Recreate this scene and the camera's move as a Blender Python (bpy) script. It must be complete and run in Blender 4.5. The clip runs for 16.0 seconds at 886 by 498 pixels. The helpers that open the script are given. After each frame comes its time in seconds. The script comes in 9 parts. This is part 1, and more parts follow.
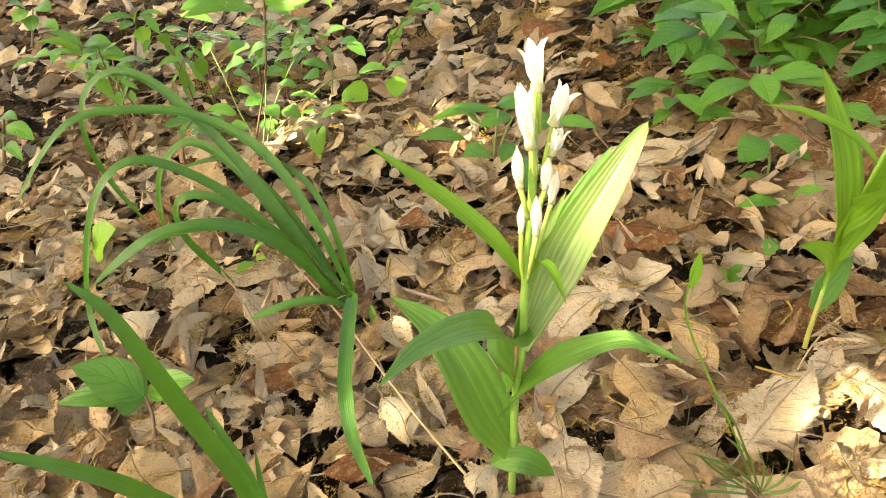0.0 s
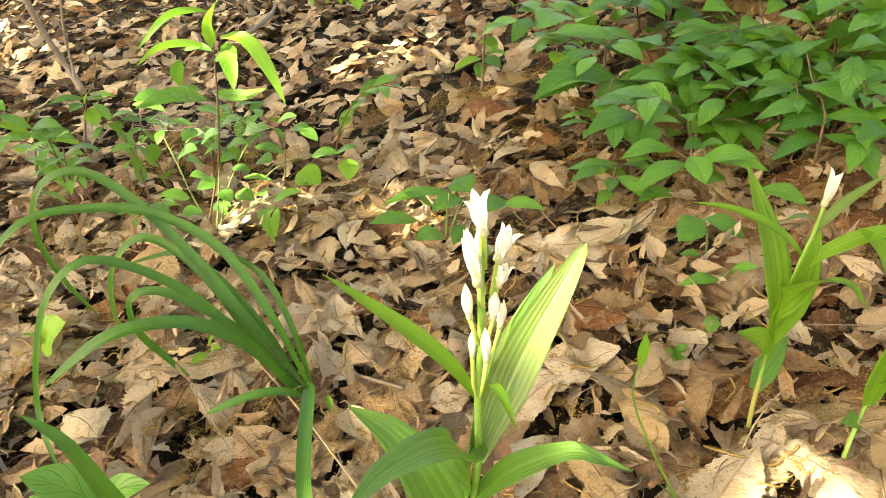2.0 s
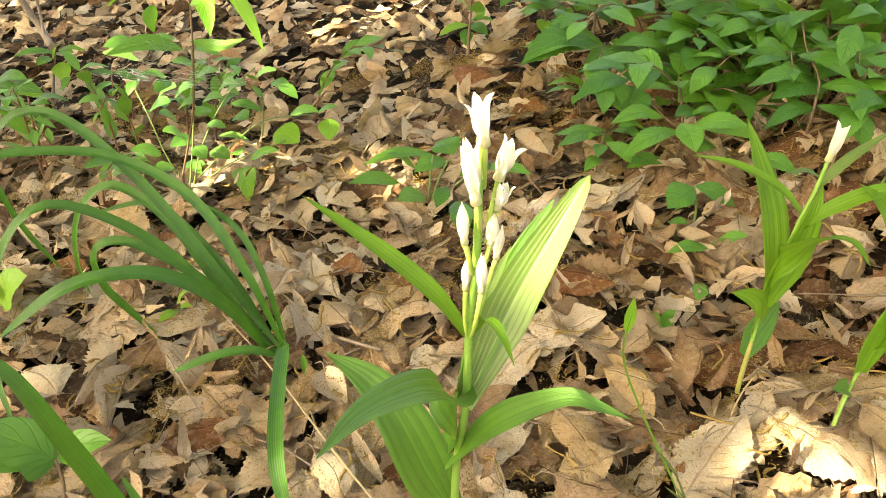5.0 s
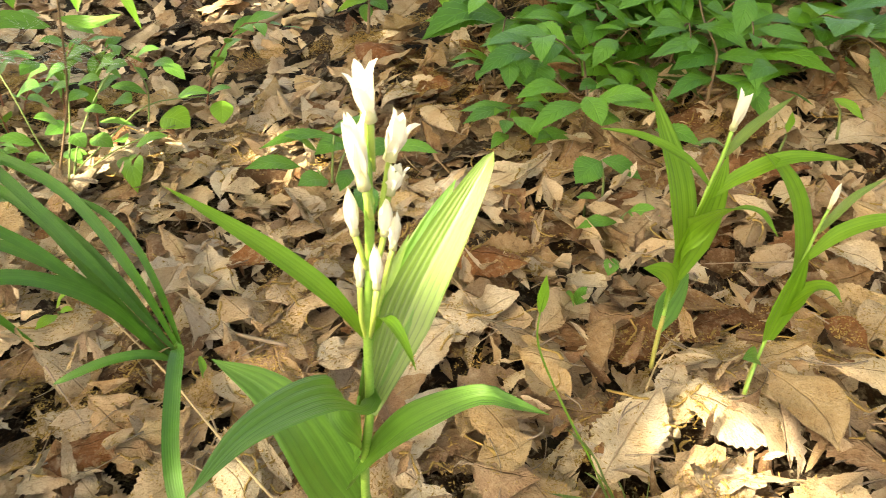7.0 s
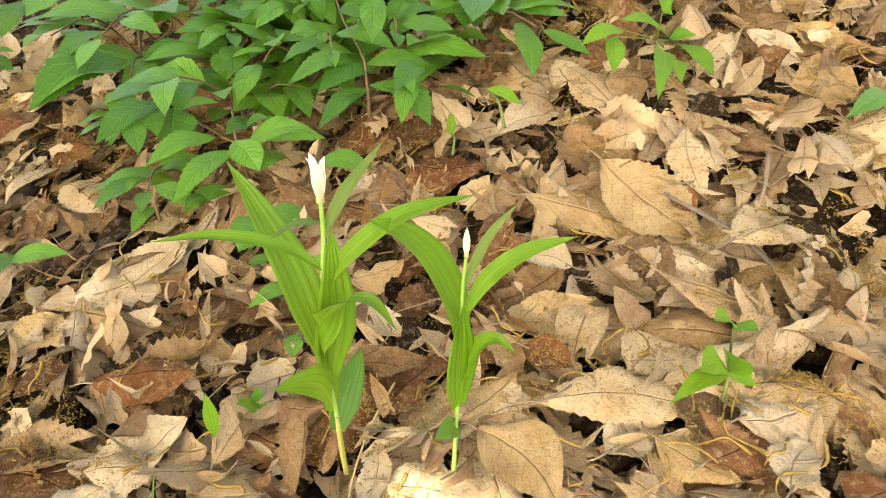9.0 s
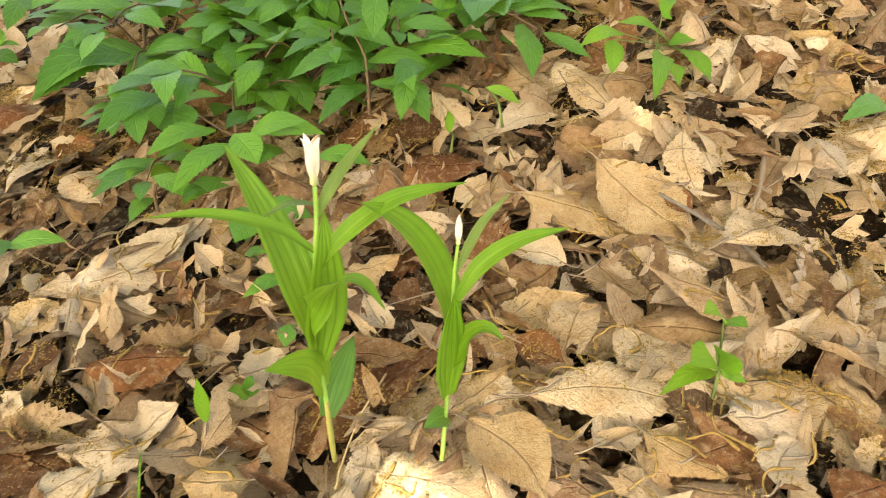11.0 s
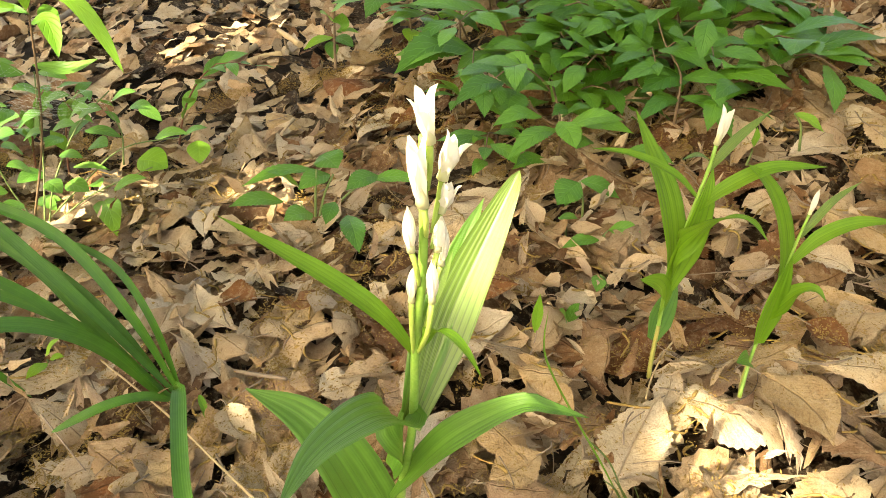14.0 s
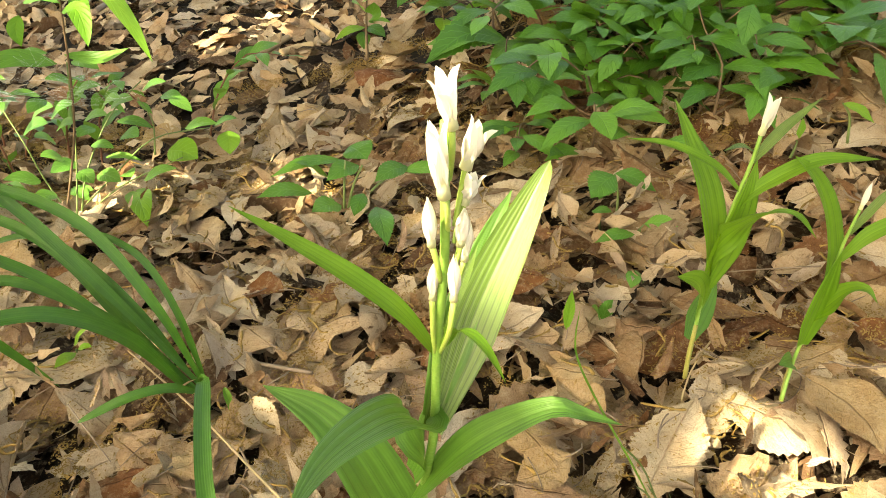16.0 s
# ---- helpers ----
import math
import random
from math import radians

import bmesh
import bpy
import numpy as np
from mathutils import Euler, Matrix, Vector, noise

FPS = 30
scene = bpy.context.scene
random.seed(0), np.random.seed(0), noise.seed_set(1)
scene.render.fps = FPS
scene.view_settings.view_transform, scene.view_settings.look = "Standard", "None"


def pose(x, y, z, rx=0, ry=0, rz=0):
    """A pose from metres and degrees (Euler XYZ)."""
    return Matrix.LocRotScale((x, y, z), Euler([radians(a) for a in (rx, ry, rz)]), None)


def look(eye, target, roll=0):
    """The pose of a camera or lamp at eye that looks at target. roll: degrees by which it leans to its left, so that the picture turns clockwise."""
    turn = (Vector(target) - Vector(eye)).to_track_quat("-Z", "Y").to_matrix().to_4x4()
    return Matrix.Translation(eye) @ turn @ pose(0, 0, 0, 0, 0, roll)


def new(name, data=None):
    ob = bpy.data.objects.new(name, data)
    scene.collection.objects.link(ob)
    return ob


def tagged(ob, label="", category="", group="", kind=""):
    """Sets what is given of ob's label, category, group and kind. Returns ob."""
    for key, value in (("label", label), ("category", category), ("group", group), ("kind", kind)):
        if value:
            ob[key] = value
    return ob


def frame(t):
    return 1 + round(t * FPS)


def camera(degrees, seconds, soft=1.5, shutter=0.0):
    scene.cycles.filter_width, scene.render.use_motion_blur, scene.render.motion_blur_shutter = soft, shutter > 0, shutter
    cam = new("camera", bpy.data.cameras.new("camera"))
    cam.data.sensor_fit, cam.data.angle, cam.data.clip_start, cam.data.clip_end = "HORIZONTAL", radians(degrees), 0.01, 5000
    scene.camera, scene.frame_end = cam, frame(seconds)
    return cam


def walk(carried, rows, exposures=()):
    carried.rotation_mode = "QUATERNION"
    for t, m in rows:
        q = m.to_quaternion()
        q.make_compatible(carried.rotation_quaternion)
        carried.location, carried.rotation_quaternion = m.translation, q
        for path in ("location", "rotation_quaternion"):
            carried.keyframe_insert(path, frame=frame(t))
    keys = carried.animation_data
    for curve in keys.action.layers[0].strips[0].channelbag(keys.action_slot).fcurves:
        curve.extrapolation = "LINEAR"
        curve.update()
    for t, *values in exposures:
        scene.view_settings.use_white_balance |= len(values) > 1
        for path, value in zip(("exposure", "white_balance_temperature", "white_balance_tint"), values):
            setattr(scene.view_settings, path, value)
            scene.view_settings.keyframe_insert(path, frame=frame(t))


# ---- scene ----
cam = camera(63.4, 16.0, soft=0.7, shutter=0.25)
PATH = [
    (0, (0.01, 0.004, 0.311), (-0.014, 1.677, -0.786), -1.6),
    (0.5, (0.016, 0.005, 0.314), (0.026, 1.701, -0.745), -1.6),
    (1, (0.016, 0.009, 0.317), (0.033, 1.716, -0.724), -1.9),
    (1.5, (0.019, 0.008, 0.324), (0.068, 1.725, -0.701), -2.0),
    (2, (0.011, 0.005, 0.334), (0.118, 1.754, -0.629), -1.0),
    (2.5, (0.012, 0.005, 0.32), (0.192, 1.758, -0.626), 2.7),
    (3, (0.015, 0.007, 0.31), (0.189, 1.733, -0.686), 2.6),
    (3.5, (0.011, 0.012, 0.31), (0.172, 1.729, -0.703), 1.8),
    (6, (0.007, 0.015, 0.311), (0.197, 1.738, -0.687), 1.6),
    (6.5, (0.01, 0.021, 0.307), (0.293, 1.721, -0.707), 2.6),
    (7, (0.015, 0.032, 0.302), (0.418, 1.691, -0.739), 3.1),
    (7.5, (0.038, 0.046, 0.305), (0.592, 1.648, -0.756), 2.5),
    (8, (0.086, 0.078, 0.299), (0.861, 1.563, -0.794), 1.0),
    (8.5, (0.121, 0.089, 0.305), (0.985, 1.523, -0.789), -2.5),
    (8.7, (0.124, 0.088, 0.307), (1.009, 1.513, -0.782), -3.4),
    (10.8, (0.133, 0.072, 0.292), (1.013, 1.553, -0.724), -3.4),
    (11, (0.125, 0.078, 0.299), (1.021, 1.527, -0.749), -2.2),
    (11.5, (0.08, 0.039, 0.298), (0.814, 1.616, -0.688), -0.4),
    (12, (0.035, 0.001, 0.279), (0.586, 1.635, -0.735), 3.3),
    (12.5, (0.012, -0.006, 0.29), (0.477, 1.647, -0.735), 3.4),
    (13, (0.002, 0.009, 0.308), (0.451, 1.692, -0.675), 1.4),
    (13.5, (-0.003, 0.021, 0.301), (0.487, 1.699, -0.67), 1.4),
    (14, (-0.008, 0.028, 0.302), (0.514, 1.703, -0.658), 1.9),
    (14.5, (-0.006, 0.031, 0.301), (0.502, 1.717, -0.648), 0.3),
    (15, (0.003, 0.037, 0.306), (0.48, 1.735, -0.636), -1.4),
    (15.5, (0.0, 0.037, 0.301), (0.442, 1.727, -0.674), 0.3),
    (16, (-0.003, 0.037, 0.297), (0.429, 1.726, -0.683), 1.0),
]
EXPOSURES = [(0.0, 2.98, 9300, 3), (2.0, 3.0, 9600, 2), (7.0, 2.92, 9500, 1), (8.0, 3.04, 9300, 2), (8.6, 3.23, 9300, 3), (11.0, 3.14, 9400, 3), (11.5, 3.16, 9500, 4), (12.0, 3.06, 9500, 5), (14.0, 2.82, 9700, 2), (16.0, 2.78, 9700, 0)]
walk(cam, [(t, look(eye, target, roll)) for t, eye, target, roll in PATH], EXPOSURES)

# ---- world, sun and large lights ----
SUN_WAY = Vector((0.70, 0.27, -0.80)).normalized()   # the way the sunlight travels


def make_light():
    world = bpy.data.worlds.new("world")
    scene.world = world
    world.use_nodes = True
    nt = world.node_tree
    sky = nt.nodes.new("ShaderNodeTexSky")
    sky.sky_type, sky.sun_disc = "NISHITA", False
    sky.sun_elevation = math.asin(-SUN_WAY.z)
    sky.sun_rotation = math.atan2(-SUN_WAY.x, -SUN_WAY.y)
    sky.air_density, sky.dust_density, sky.ozone_density = 0.6, 5.0, 0.3
    back = nt.nodes["Background"]
    back.inputs["Strength"].default_value = 0.15
    nt.links.new(sky.outputs[0], back.inputs["Color"])
    sun = new("sun", bpy.data.lights.new("sun", "SUN"))
    sun.data.energy, sun.data.angle, sun.data.color = 3.4, radians(0.55), (1.0, 0.97, 0.92)
    sun.matrix_world = look(tuple(-SUN_WAY * 20), (0, 0, 0))


make_light()

# ---- materials ----


def fresh(name, rough=0.5, spec=0.4):
    m = bpy.data.materials.new(name)
    m.use_nodes = True
    b = m.node_tree.nodes["Principled BSDF"]
    b.inputs["Roughness"].default_value = rough
    b.inputs["Specular IOR Level"].default_value = spec
    return m, m.node_tree, b


def math_node(nt, op, a, b=None, c=None):
    n = nt.nodes.new("ShaderNodeMath")
    n.operation = op
    for i, v in enumerate((a, b, c)):
        if v is None:
            continue
        if isinstance(v, (int, float)):
            n.inputs[i].default_value = v
        else:
            nt.links.new(v, n.inputs[i])
    return n.outputs[0]


def mix_colour(nt, fac, a, b, mode="MIX"):
    n = nt.nodes.new("ShaderNodeMix")
    n.data_type, n.blend_type = "RGBA", mode
    for s, v in ((n.inputs["Factor"], fac), (n.inputs["A"], a), (n.inputs["B"], b)):
        if isinstance(v, (int, float)):
            s.default_value = v
        elif isinstance(v, tuple):
            s.default_value = (*v, 1)
        else:
            nt.links.new(v, s)
    return n.outputs["Result"]


def ramp(nt, fac, stops):
    n = nt.nodes.new("ShaderNodeValToRGB")
    while len(n.color_ramp.elements) < len(stops):
        n.color_ramp.elements.new(0.5)
    for e, (p, c) in zip(n.color_ramp.elements, stops):
        e.position, e.color = p, (*c, 1)
    nt.links.new(fac, n.inputs[0])
    return n.outputs[0]


def noise_node(nt, scale, detail=4.0, rough=0.55, kind="Object"):
    tc = nt.nodes.new("ShaderNodeTexCoord")
    n = nt.nodes.new("ShaderNodeTexNoise")
    n.inputs["Scale"].default_value, n.inputs["Detail"].default_value, n.inputs["Roughness"].default_value = scale, detail, rough
    nt.links.new(tc.outputs[kind], n.inputs["Vector"])
    return n.outputs["Fac"]


def bump(nt, b, height, strength, dist):
    n = nt.nodes.new("ShaderNodeBump")
    n.inputs["Strength"].default_value, n.inputs["Distance"].default_value = strength, dist
    nt.links.new(height, n.inputs["Height"])
    nt.links.new(n.outputs[0], b.inputs["Normal"])
    return n.outputs[0]


def see_through(nt, b, colour, share, normal=None):
    """Lets part of the light pass through a thin leaf or petal."""
    tr = nt.nodes.new("ShaderNodeBsdfTranslucent")
    if isinstance(colour, tuple):
        tr.inputs["Color"].default_value = (*colour, 1)
    else:
        nt.links.new(colour, tr.inputs["Color"])
    if normal is not None:
        nt.links.new(normal, tr.inputs["Normal"])
    mx = nt.nodes.new("ShaderNodeMixShader")
    mx.inputs[0].default_value = share
    out = nt.nodes["Material Output"]
    nt.links.new(b.outputs[0], mx.inputs[1])
    nt.links.new(tr.outputs[0], mx.inputs[2])
    nt.links.new(mx.outputs[0], out.inputs["Surface"])


def uv_parts(nt):
    uv = nt.nodes.new("ShaderNodeUVMap")
    sp = nt.nodes.new("ShaderNodeSeparateXYZ")
    nt.links.new(uv.outputs[0], sp.inputs[0])
    across = math_node(nt, "ABSOLUTE", math_node(nt, "SUBTRACT", math_node(nt, "MULTIPLY", sp.outputs[0], 2.0), 1.0))
    return sp.outputs[0], sp.outputs[1], across


def any_random(nt):
    """A number of its own for every leaf, single or joined."""
    ob, ge = nt.nodes.new("ShaderNodeObjectInfo"), nt.nodes.new("ShaderNodeNewGeometry")
    return math_node(nt, "FRACT", math_node(nt, "ADD", ob.outputs["Random"], ge.outputs["Random Per Island"]))


def strap_material(name, dark, light, lines, share, rough=0.42, spec=0.4, groove_dark=0.35, sunny=0.45):
    """A narrow leaf with veins that run along it."""
    m, nt, b = fresh(name, rough, spec)
    u, v, across = uv_parts(nt)
    wave = math_node(nt, "MULTIPLY_ADD", math_node(nt, "SINE", math_node(nt, "MULTIPLY", u, lines * 6.283)), 0.5, 0.5)
    fine = math_node(nt, "MULTIPLY_ADD", math_node(nt, "SINE", math_node(nt, "MULTIPLY", u, lines * 25.1)), 0.5, 0.5)
    mott = noise_node(nt, 160.0, 5.0)
    big = noise_node(nt, 30.0, 3.0)
    f = math_node(nt, "ADD", math_node(nt, "MULTIPLY", wave, 0.08), math_node(nt, "MULTIPLY_ADD", mott, 0.6, 0.07))
    f = math_node(nt, "ADD", f, math_node(nt, "MULTIPLY_ADD", big, 0.7, -0.3))
    rnd = any_random(nt)
    f = math_node(nt, "ADD", f, math_node(nt, "MULTIPLY_ADD", rnd, 0.3, -0.15))
    col = mix_colour(nt, f, dark, light)
    groove = math_node(nt, "POWER", math_node(nt, "SUBTRACT", 1.0, wave), 12.0)
    col = mix_colour(nt, math_node(nt, "MULTIPLY", groove, groove_dark), col, tuple(c * 0.55 for c in dark))
    rib = math_node(nt, "LESS_THAN", across, 0.05)
    col = mix_colour(nt, math_node(nt, "MULTIPLY", rib, 0.25), col, tuple(min(1, c * 1.3) for c in light))
    nt.links.new(col, b.inputs["Base Color"])
    h = math_node(nt, "ADD", math_node(nt, "MULTIPLY", wave, 0.7), math_node(nt, "MULTIPLY", fine, 0.3))
    h = math_node(nt, "ADD", h, math_node(nt, "MULTIPLY", mott, 0.4))
    bump(nt, b, h, 0.4, 0.0005)
    glow = mix_colour(nt, sunny, col, (0.36, 0.46, 0.07))
    see_through(nt, b, glow, share)
    return m


def broad_material(name, dark, light, share, rough=0.45, pairs=8.0):
    """A broad leaf with a midrib and side veins."""
    m, nt, b = fresh(name, rough, 0.42)
    u, v, across = uv_parts(nt)
    side = math_node(nt, "FRACT", math_node(nt, "SUBTRACT", math_node(nt, "MULTIPLY", v, pairs), math_node(nt, "MULTIPLY", across, 1.9)))
    line = math_node(nt, "ABSOLUTE", math_node(nt, "SUBTRACT", side, 0.5))
    vein = math_node(nt, "SUBTRACT", 1.0, math_node(nt, "MINIMUM", math_node(nt, "MULTIPLY", line, 9.0), 1.0))
    rib = math_node(nt, "SUBTRACT", 1.0, math_node(nt, "MINIMUM", math_node(nt, "MULTIPLY", across, 14.0), 1.0))
    vein = math_node(nt, "MAXIMUM", vein, rib)
    mott = noise_node(nt, 220.0, 5.0)
    rnd = any_random(nt)
    f = math_node(nt, "ADD", math_node(nt, "MULTIPLY", mott, 0.6), math_node(nt, "MULTIPLY_ADD", rnd, 0.9, -0.35))
    col = mix_colour(nt, f, dark, light)
    col = mix_colour(nt, math_node(nt, "MULTIPLY", vein, 0.20), col, tuple(min(1, c * 1.6) for c in light))
    nt.links.new(col, b.inputs["Base Color"])
    h = math_node(nt, "SUBTRACT", math_node(nt, "MULTIPLY", mott, 0.5), math_node(nt, "MULTIPLY", vein, 0.9))
    bump(nt, b, h, 0.7, 0.0008)
    see_through(nt, b, mix_colour(nt, 0.5, col, (0.36, 0.55, 0.07)), share)
    return m


def litter_material(name, tones, dark_share=0.3):
    """Dry fallen leaves: tone by leaf, veins, blotches, dark specks."""
    m, nt, b = fresh(name, 0.8, 0.15)
    u, v, across = uv_parts(nt)
    rnd = any_random(nt)
    n = len(tones)
    base = ramp(nt, rnd, [(i / (n - 1), c) for i, c in enumerate(tones)])
    big, mid, fine = noise_node(nt, 45.0, 5.0), noise_node(nt, 190.0, 6.0, 0.7), noise_node(nt, 1100.0, 5.0, 0.75)
    col = mix_colour(nt, math_node(nt, "MULTIPLY_ADD", big, 2.4, -1.05), base, mix_colour(nt, 1.0, base, (0.70, 0.56, 0.40), "MULTIPLY"))
    col = mix_colour(nt, math_node(nt, "MULTIPLY_ADD", mid, 2.0, -1.0), col, (0.59, 0.475, 0.325))
    grain = math_node(nt, "MINIMUM", math_node(nt, "MAXIMUM", math_node(nt, "MULTIPLY_ADD", fine, -5.0, 2.5), 0.0), 0.26)
    col = mix_colour(nt, grain, col, mix_colour(nt, 1.0, col, (0.50, 0.38, 0.25), "MULTIPLY"))
    spot = math_node(nt, "MULTIPLY", math_node(nt, "SUBTRACT", 0.41, mid), 16.0)
    spot = math_node(nt, "MINIMUM", math_node(nt, "MAXIMUM", spot, 0.0), dark_share)
    col = mix_colour(nt, spot, col, (0.07, 0.035, 0.014))
    side = math_node(nt, "FRACT", math_node(nt, "SUBTRACT", math_node(nt, "MULTIPLY", v, 13.0), math_node(nt, "MULTIPLY", across, 3.2)))
    line = math_node(nt, "ABSOLUTE", math_node(nt, "SUBTRACT", side, 0.5))
    vein = math_node(nt, "SUBTRACT", 1.0, math_node(nt, "MINIMUM", math_node(nt, "MULTIPLY", line, 20.0), 1.0))
    rib = math_node(nt, "SUBTRACT", 1.0, math_node(nt, "MINIMUM", math_node(nt, "MULTIPLY", across, 20.0), 1.0))
    vein = math_node(nt, "MAXIMUM", math_node(nt, "MULTIPLY", vein, 0.4), rib)
    col = mix_colour(nt, math_node(nt, "MULTIPLY", vein, 0.42), col, mix_colour(nt, 1.0, col, (0.52, 0.42, 0.30), "MULTIPLY"))
    nt.links.new(col, b.inputs["Base Color"])
    h = math_node(nt, "ADD", math_node(nt, "MULTIPLY", vein, 0.5), math_node(nt, "ADD", math_node(nt, "MULTIPLY", mid, 1.1), math_node(nt, "MULTIPLY", fine, 0.4)))
    bump(nt, b, h, 1.0, 0.0028)
    see_through(nt, b, mix_colour(nt, 0.4, col, (0.55, 0.30, 0.10)), 0.06)
    return m


def plain_material(name, a, c, scale=90.0, rough=0.7, depth=0.001, spec=0.35):
    m, nt, b = fresh(name, rough, spec)
    n1, n2 = noise_node(nt, scale, 6.0, 0.6), noise_node(nt, scale * 5, 3.0)
    f = math_node(nt, "ADD", math_node(nt, "MULTIPLY", n1, 0.9), math_node(nt, "MULTIPLY_ADD", n2, 0.6, -0.25))
    nt.links.new(mix_colour(nt, f, a, c), b.inputs["Base Color"])
    bump(nt, b, math_node(nt, "ADD", n1, n2), 0.8, depth)
    return m


def petal_material():
    m, nt, b = fresh("white_petal", 0.55, 0.3)
    u, v, across = uv_parts(nt)
    n = noise_node(nt, 300.0, 4.0)
    line = math_node(nt, "MULTIPLY_ADD", math_node(nt, "SINE", math_node(nt, "MULTIPLY", u, 50.0)), 0.5, 0.5)
    col = ramp(nt, v, [(0.0, (0.66, 0.68, 0.40)), (0.14, (0.82, 0.79, 0.68)), (0.5, (0.86, 0.83, 0.76)), (1.0, (0.86, 0.83, 0.74))])
    col = mix_colour(nt, math_node(nt, "MULTIPLY", n, 0.14), col, (0.62, 0.46, 0.36))
    nt.links.new(col, b.inputs["Base Color"])
    bump(nt, b, math_node(nt, "ADD", math_node(nt, "MULTIPLY", line, 0.3), n), 0.25, 0.0003)
    see_through(nt, b, (0.86, 0.80, 0.62), 0.35)
    return m


ORCHID_LEAF = strap_material("orchid_leaf", (0.040, 0.128, 0.016), (0.105, 0.245, 0.034), 6.0, 0.28, 0.42, 0.42, 0.32, 0.3)
ORCHID_LEAF_MID = strap_material("orchid_leaf_mid", (0.066, 0.176, 0.010), (0.150, 0.308, 0.022), 5.0, 0.34, 0.5, 0.3)
ORCHID_LEAF_PALE = strap_material("orchid_leaf_pale", (0.066, 0.130, 0.013), (0.128, 0.205, 0.034), 8.0, 0.10, 0.40, 0.55, groove_dark=1.0, sunny=0.25)
ORCHID_STEM = plain_material("orchid_stem", (0.13, 0.28, 0.04), (0.26, 0.41, 0.09), 140.0, 0.45, 0.0004)
FLOWER_STALK = plain_material("flower_stalk", (0.24, 0.36, 0.06), (0.40, 0.50, 0.13), 140.0, 0.45, 0.0004)
PETAL = petal_material()
STRAP = strap_material("strap_leaf", (0.014, 0.078, 0.007), (0.060, 0.180, 0.018), 7.0, 0.18, 0.36, 0.40, 0.12, 0.3)
SHRUB_LEAF = broad_material("shrub_leaf", (0.034, 0.130, 0.014), (0.120, 0.300, 0.034), 0.30, 0.42)
BUSH_LEAF = broad_material("bush_leaf", (0.040, 0.138, 0.016), (0.118, 0.285, 0.034), 0.24, 0.48, 5.0)
YOUNG_LEAF = broad_material("young_leaf", (0.095, 0.26, 0.018), (0.20, 0.385, 0.032), 0.40, 0.45, 7.0)
ROUND_LEAF = broad_material("round_leaf", (0.030, 0.118, 0.012), (0.085, 0.225, 0.024), 0.16, 0.42, 4.0)
STEM_BASE = plain_material("stem_base", (0.20, 0.20, 0.045), (0.34, 0.31, 0.09), 160.0, 0.5)
WOOD_STEM = plain_material("woody_stem", (0.07, 0.04, 0.022), (0.20, 0.13, 0.07), 160.0)
RED_STEM = plain_material("reddish_stem", (0.10, 0.035, 0.018), (0.24, 0.10, 0.05), 160.0, 0.5)
GREEN_STEM = plain_material("green_stem", (0.09, 0.15, 0.04), (0.20, 0.25, 0.08), 160.0, 0.55)
GREY_TWIG = plain_material("grey_twig", (0.065, 0.053, 0.043), (0.20, 0.17, 0.14), 120.0)
TWIG = plain_material("dry_twig", (0.12, 0.08, 0.055), (0.33, 0.25, 0.18), 120.0)
STRAW = plain_material("dry_stalk", (0.30, 0.20, 0.10), (0.50, 0.38, 0.22), 120.0)
# dark soil, taken nearly to black to put shade into the litter's gaps
SHADED_SOIL = plain_material("shaded_forest_soil", (0.008, 0.005, 0.0025), (0.040, 0.024, 0.012), 60.0, 0.9, 0.004)
CRUMB = plain_material("catkin_crumbs", (0.13, 0.072, 0.020), (0.46, 0.305, 0.095), 300.0, 0.85)
WEB = plain_material("cobweb_silk", (0.55, 0.58, 0.55), (0.75, 0.77, 0.74), 200.0, 0.5)
LITTER = litter_material("fallen_leaf", [(0.304, 0.187, 0.099), (0.549, 0.419, 0.277), (0.167, 0.079, 0.034), (0.647, 0.532, 0.386), (0.441, 0.315, 0.194), (0.088, 0.041, 0.019), (0.608, 0.478, 0.32), (0.549, 0.458, 0.362), (0.196, 0.089, 0.037), (0.647, 0.532, 0.386), (0.412, 0.276, 0.16), (0.539, 0.428, 0.315)], 0.40)
# brown leaves, toned down to hold the shade of the hollow and bank
LITTER_SHADED_BROWN = litter_material("shaded_brown_fallen_leaf", [(0.23, 0.128, 0.062), (0.40, 0.275, 0.160), (0.12, 0.054, 0.023), (0.46, 0.340, 0.218), (0.28, 0.160, 0.080), (0.16, 0.068, 0.028), (0.35, 0.230, 0.130)], 0.45)
# lower leaves, near-black: the shade of the litter's gaps is in their colour
LITTER_OLD_SHADED = litter_material("shaded_old_fallen_leaf", [(0.0157, 0.0078, 0.0034), (0.0381, 0.0207, 0.009), (0.0101, 0.0052, 0.0022), (0.0258, 0.0134, 0.0058), (0.047, 0.028, 0.0129)], 0.6)
LITTER_PALE = litter_material("pale_fallen_leaf", [(0.560, 0.450, 0.318), (0.620, 0.505, 0.360), (0.510, 0.420, 0.318)], 0.2)
LITTER_TAN = litter_material("tan_fallen_leaf", [(0.440, 0.308, 0.165), (0.500, 0.360, 0.205), (0.390, 0.265, 0.140)], 0.25)
LITTER_RED = litter_material("reddish_fallen_leaf", [(0.170, 0.064, 0.024), (0.210, 0.088, 0.033), (0.140, 0.057, 0.024)], 0.4)

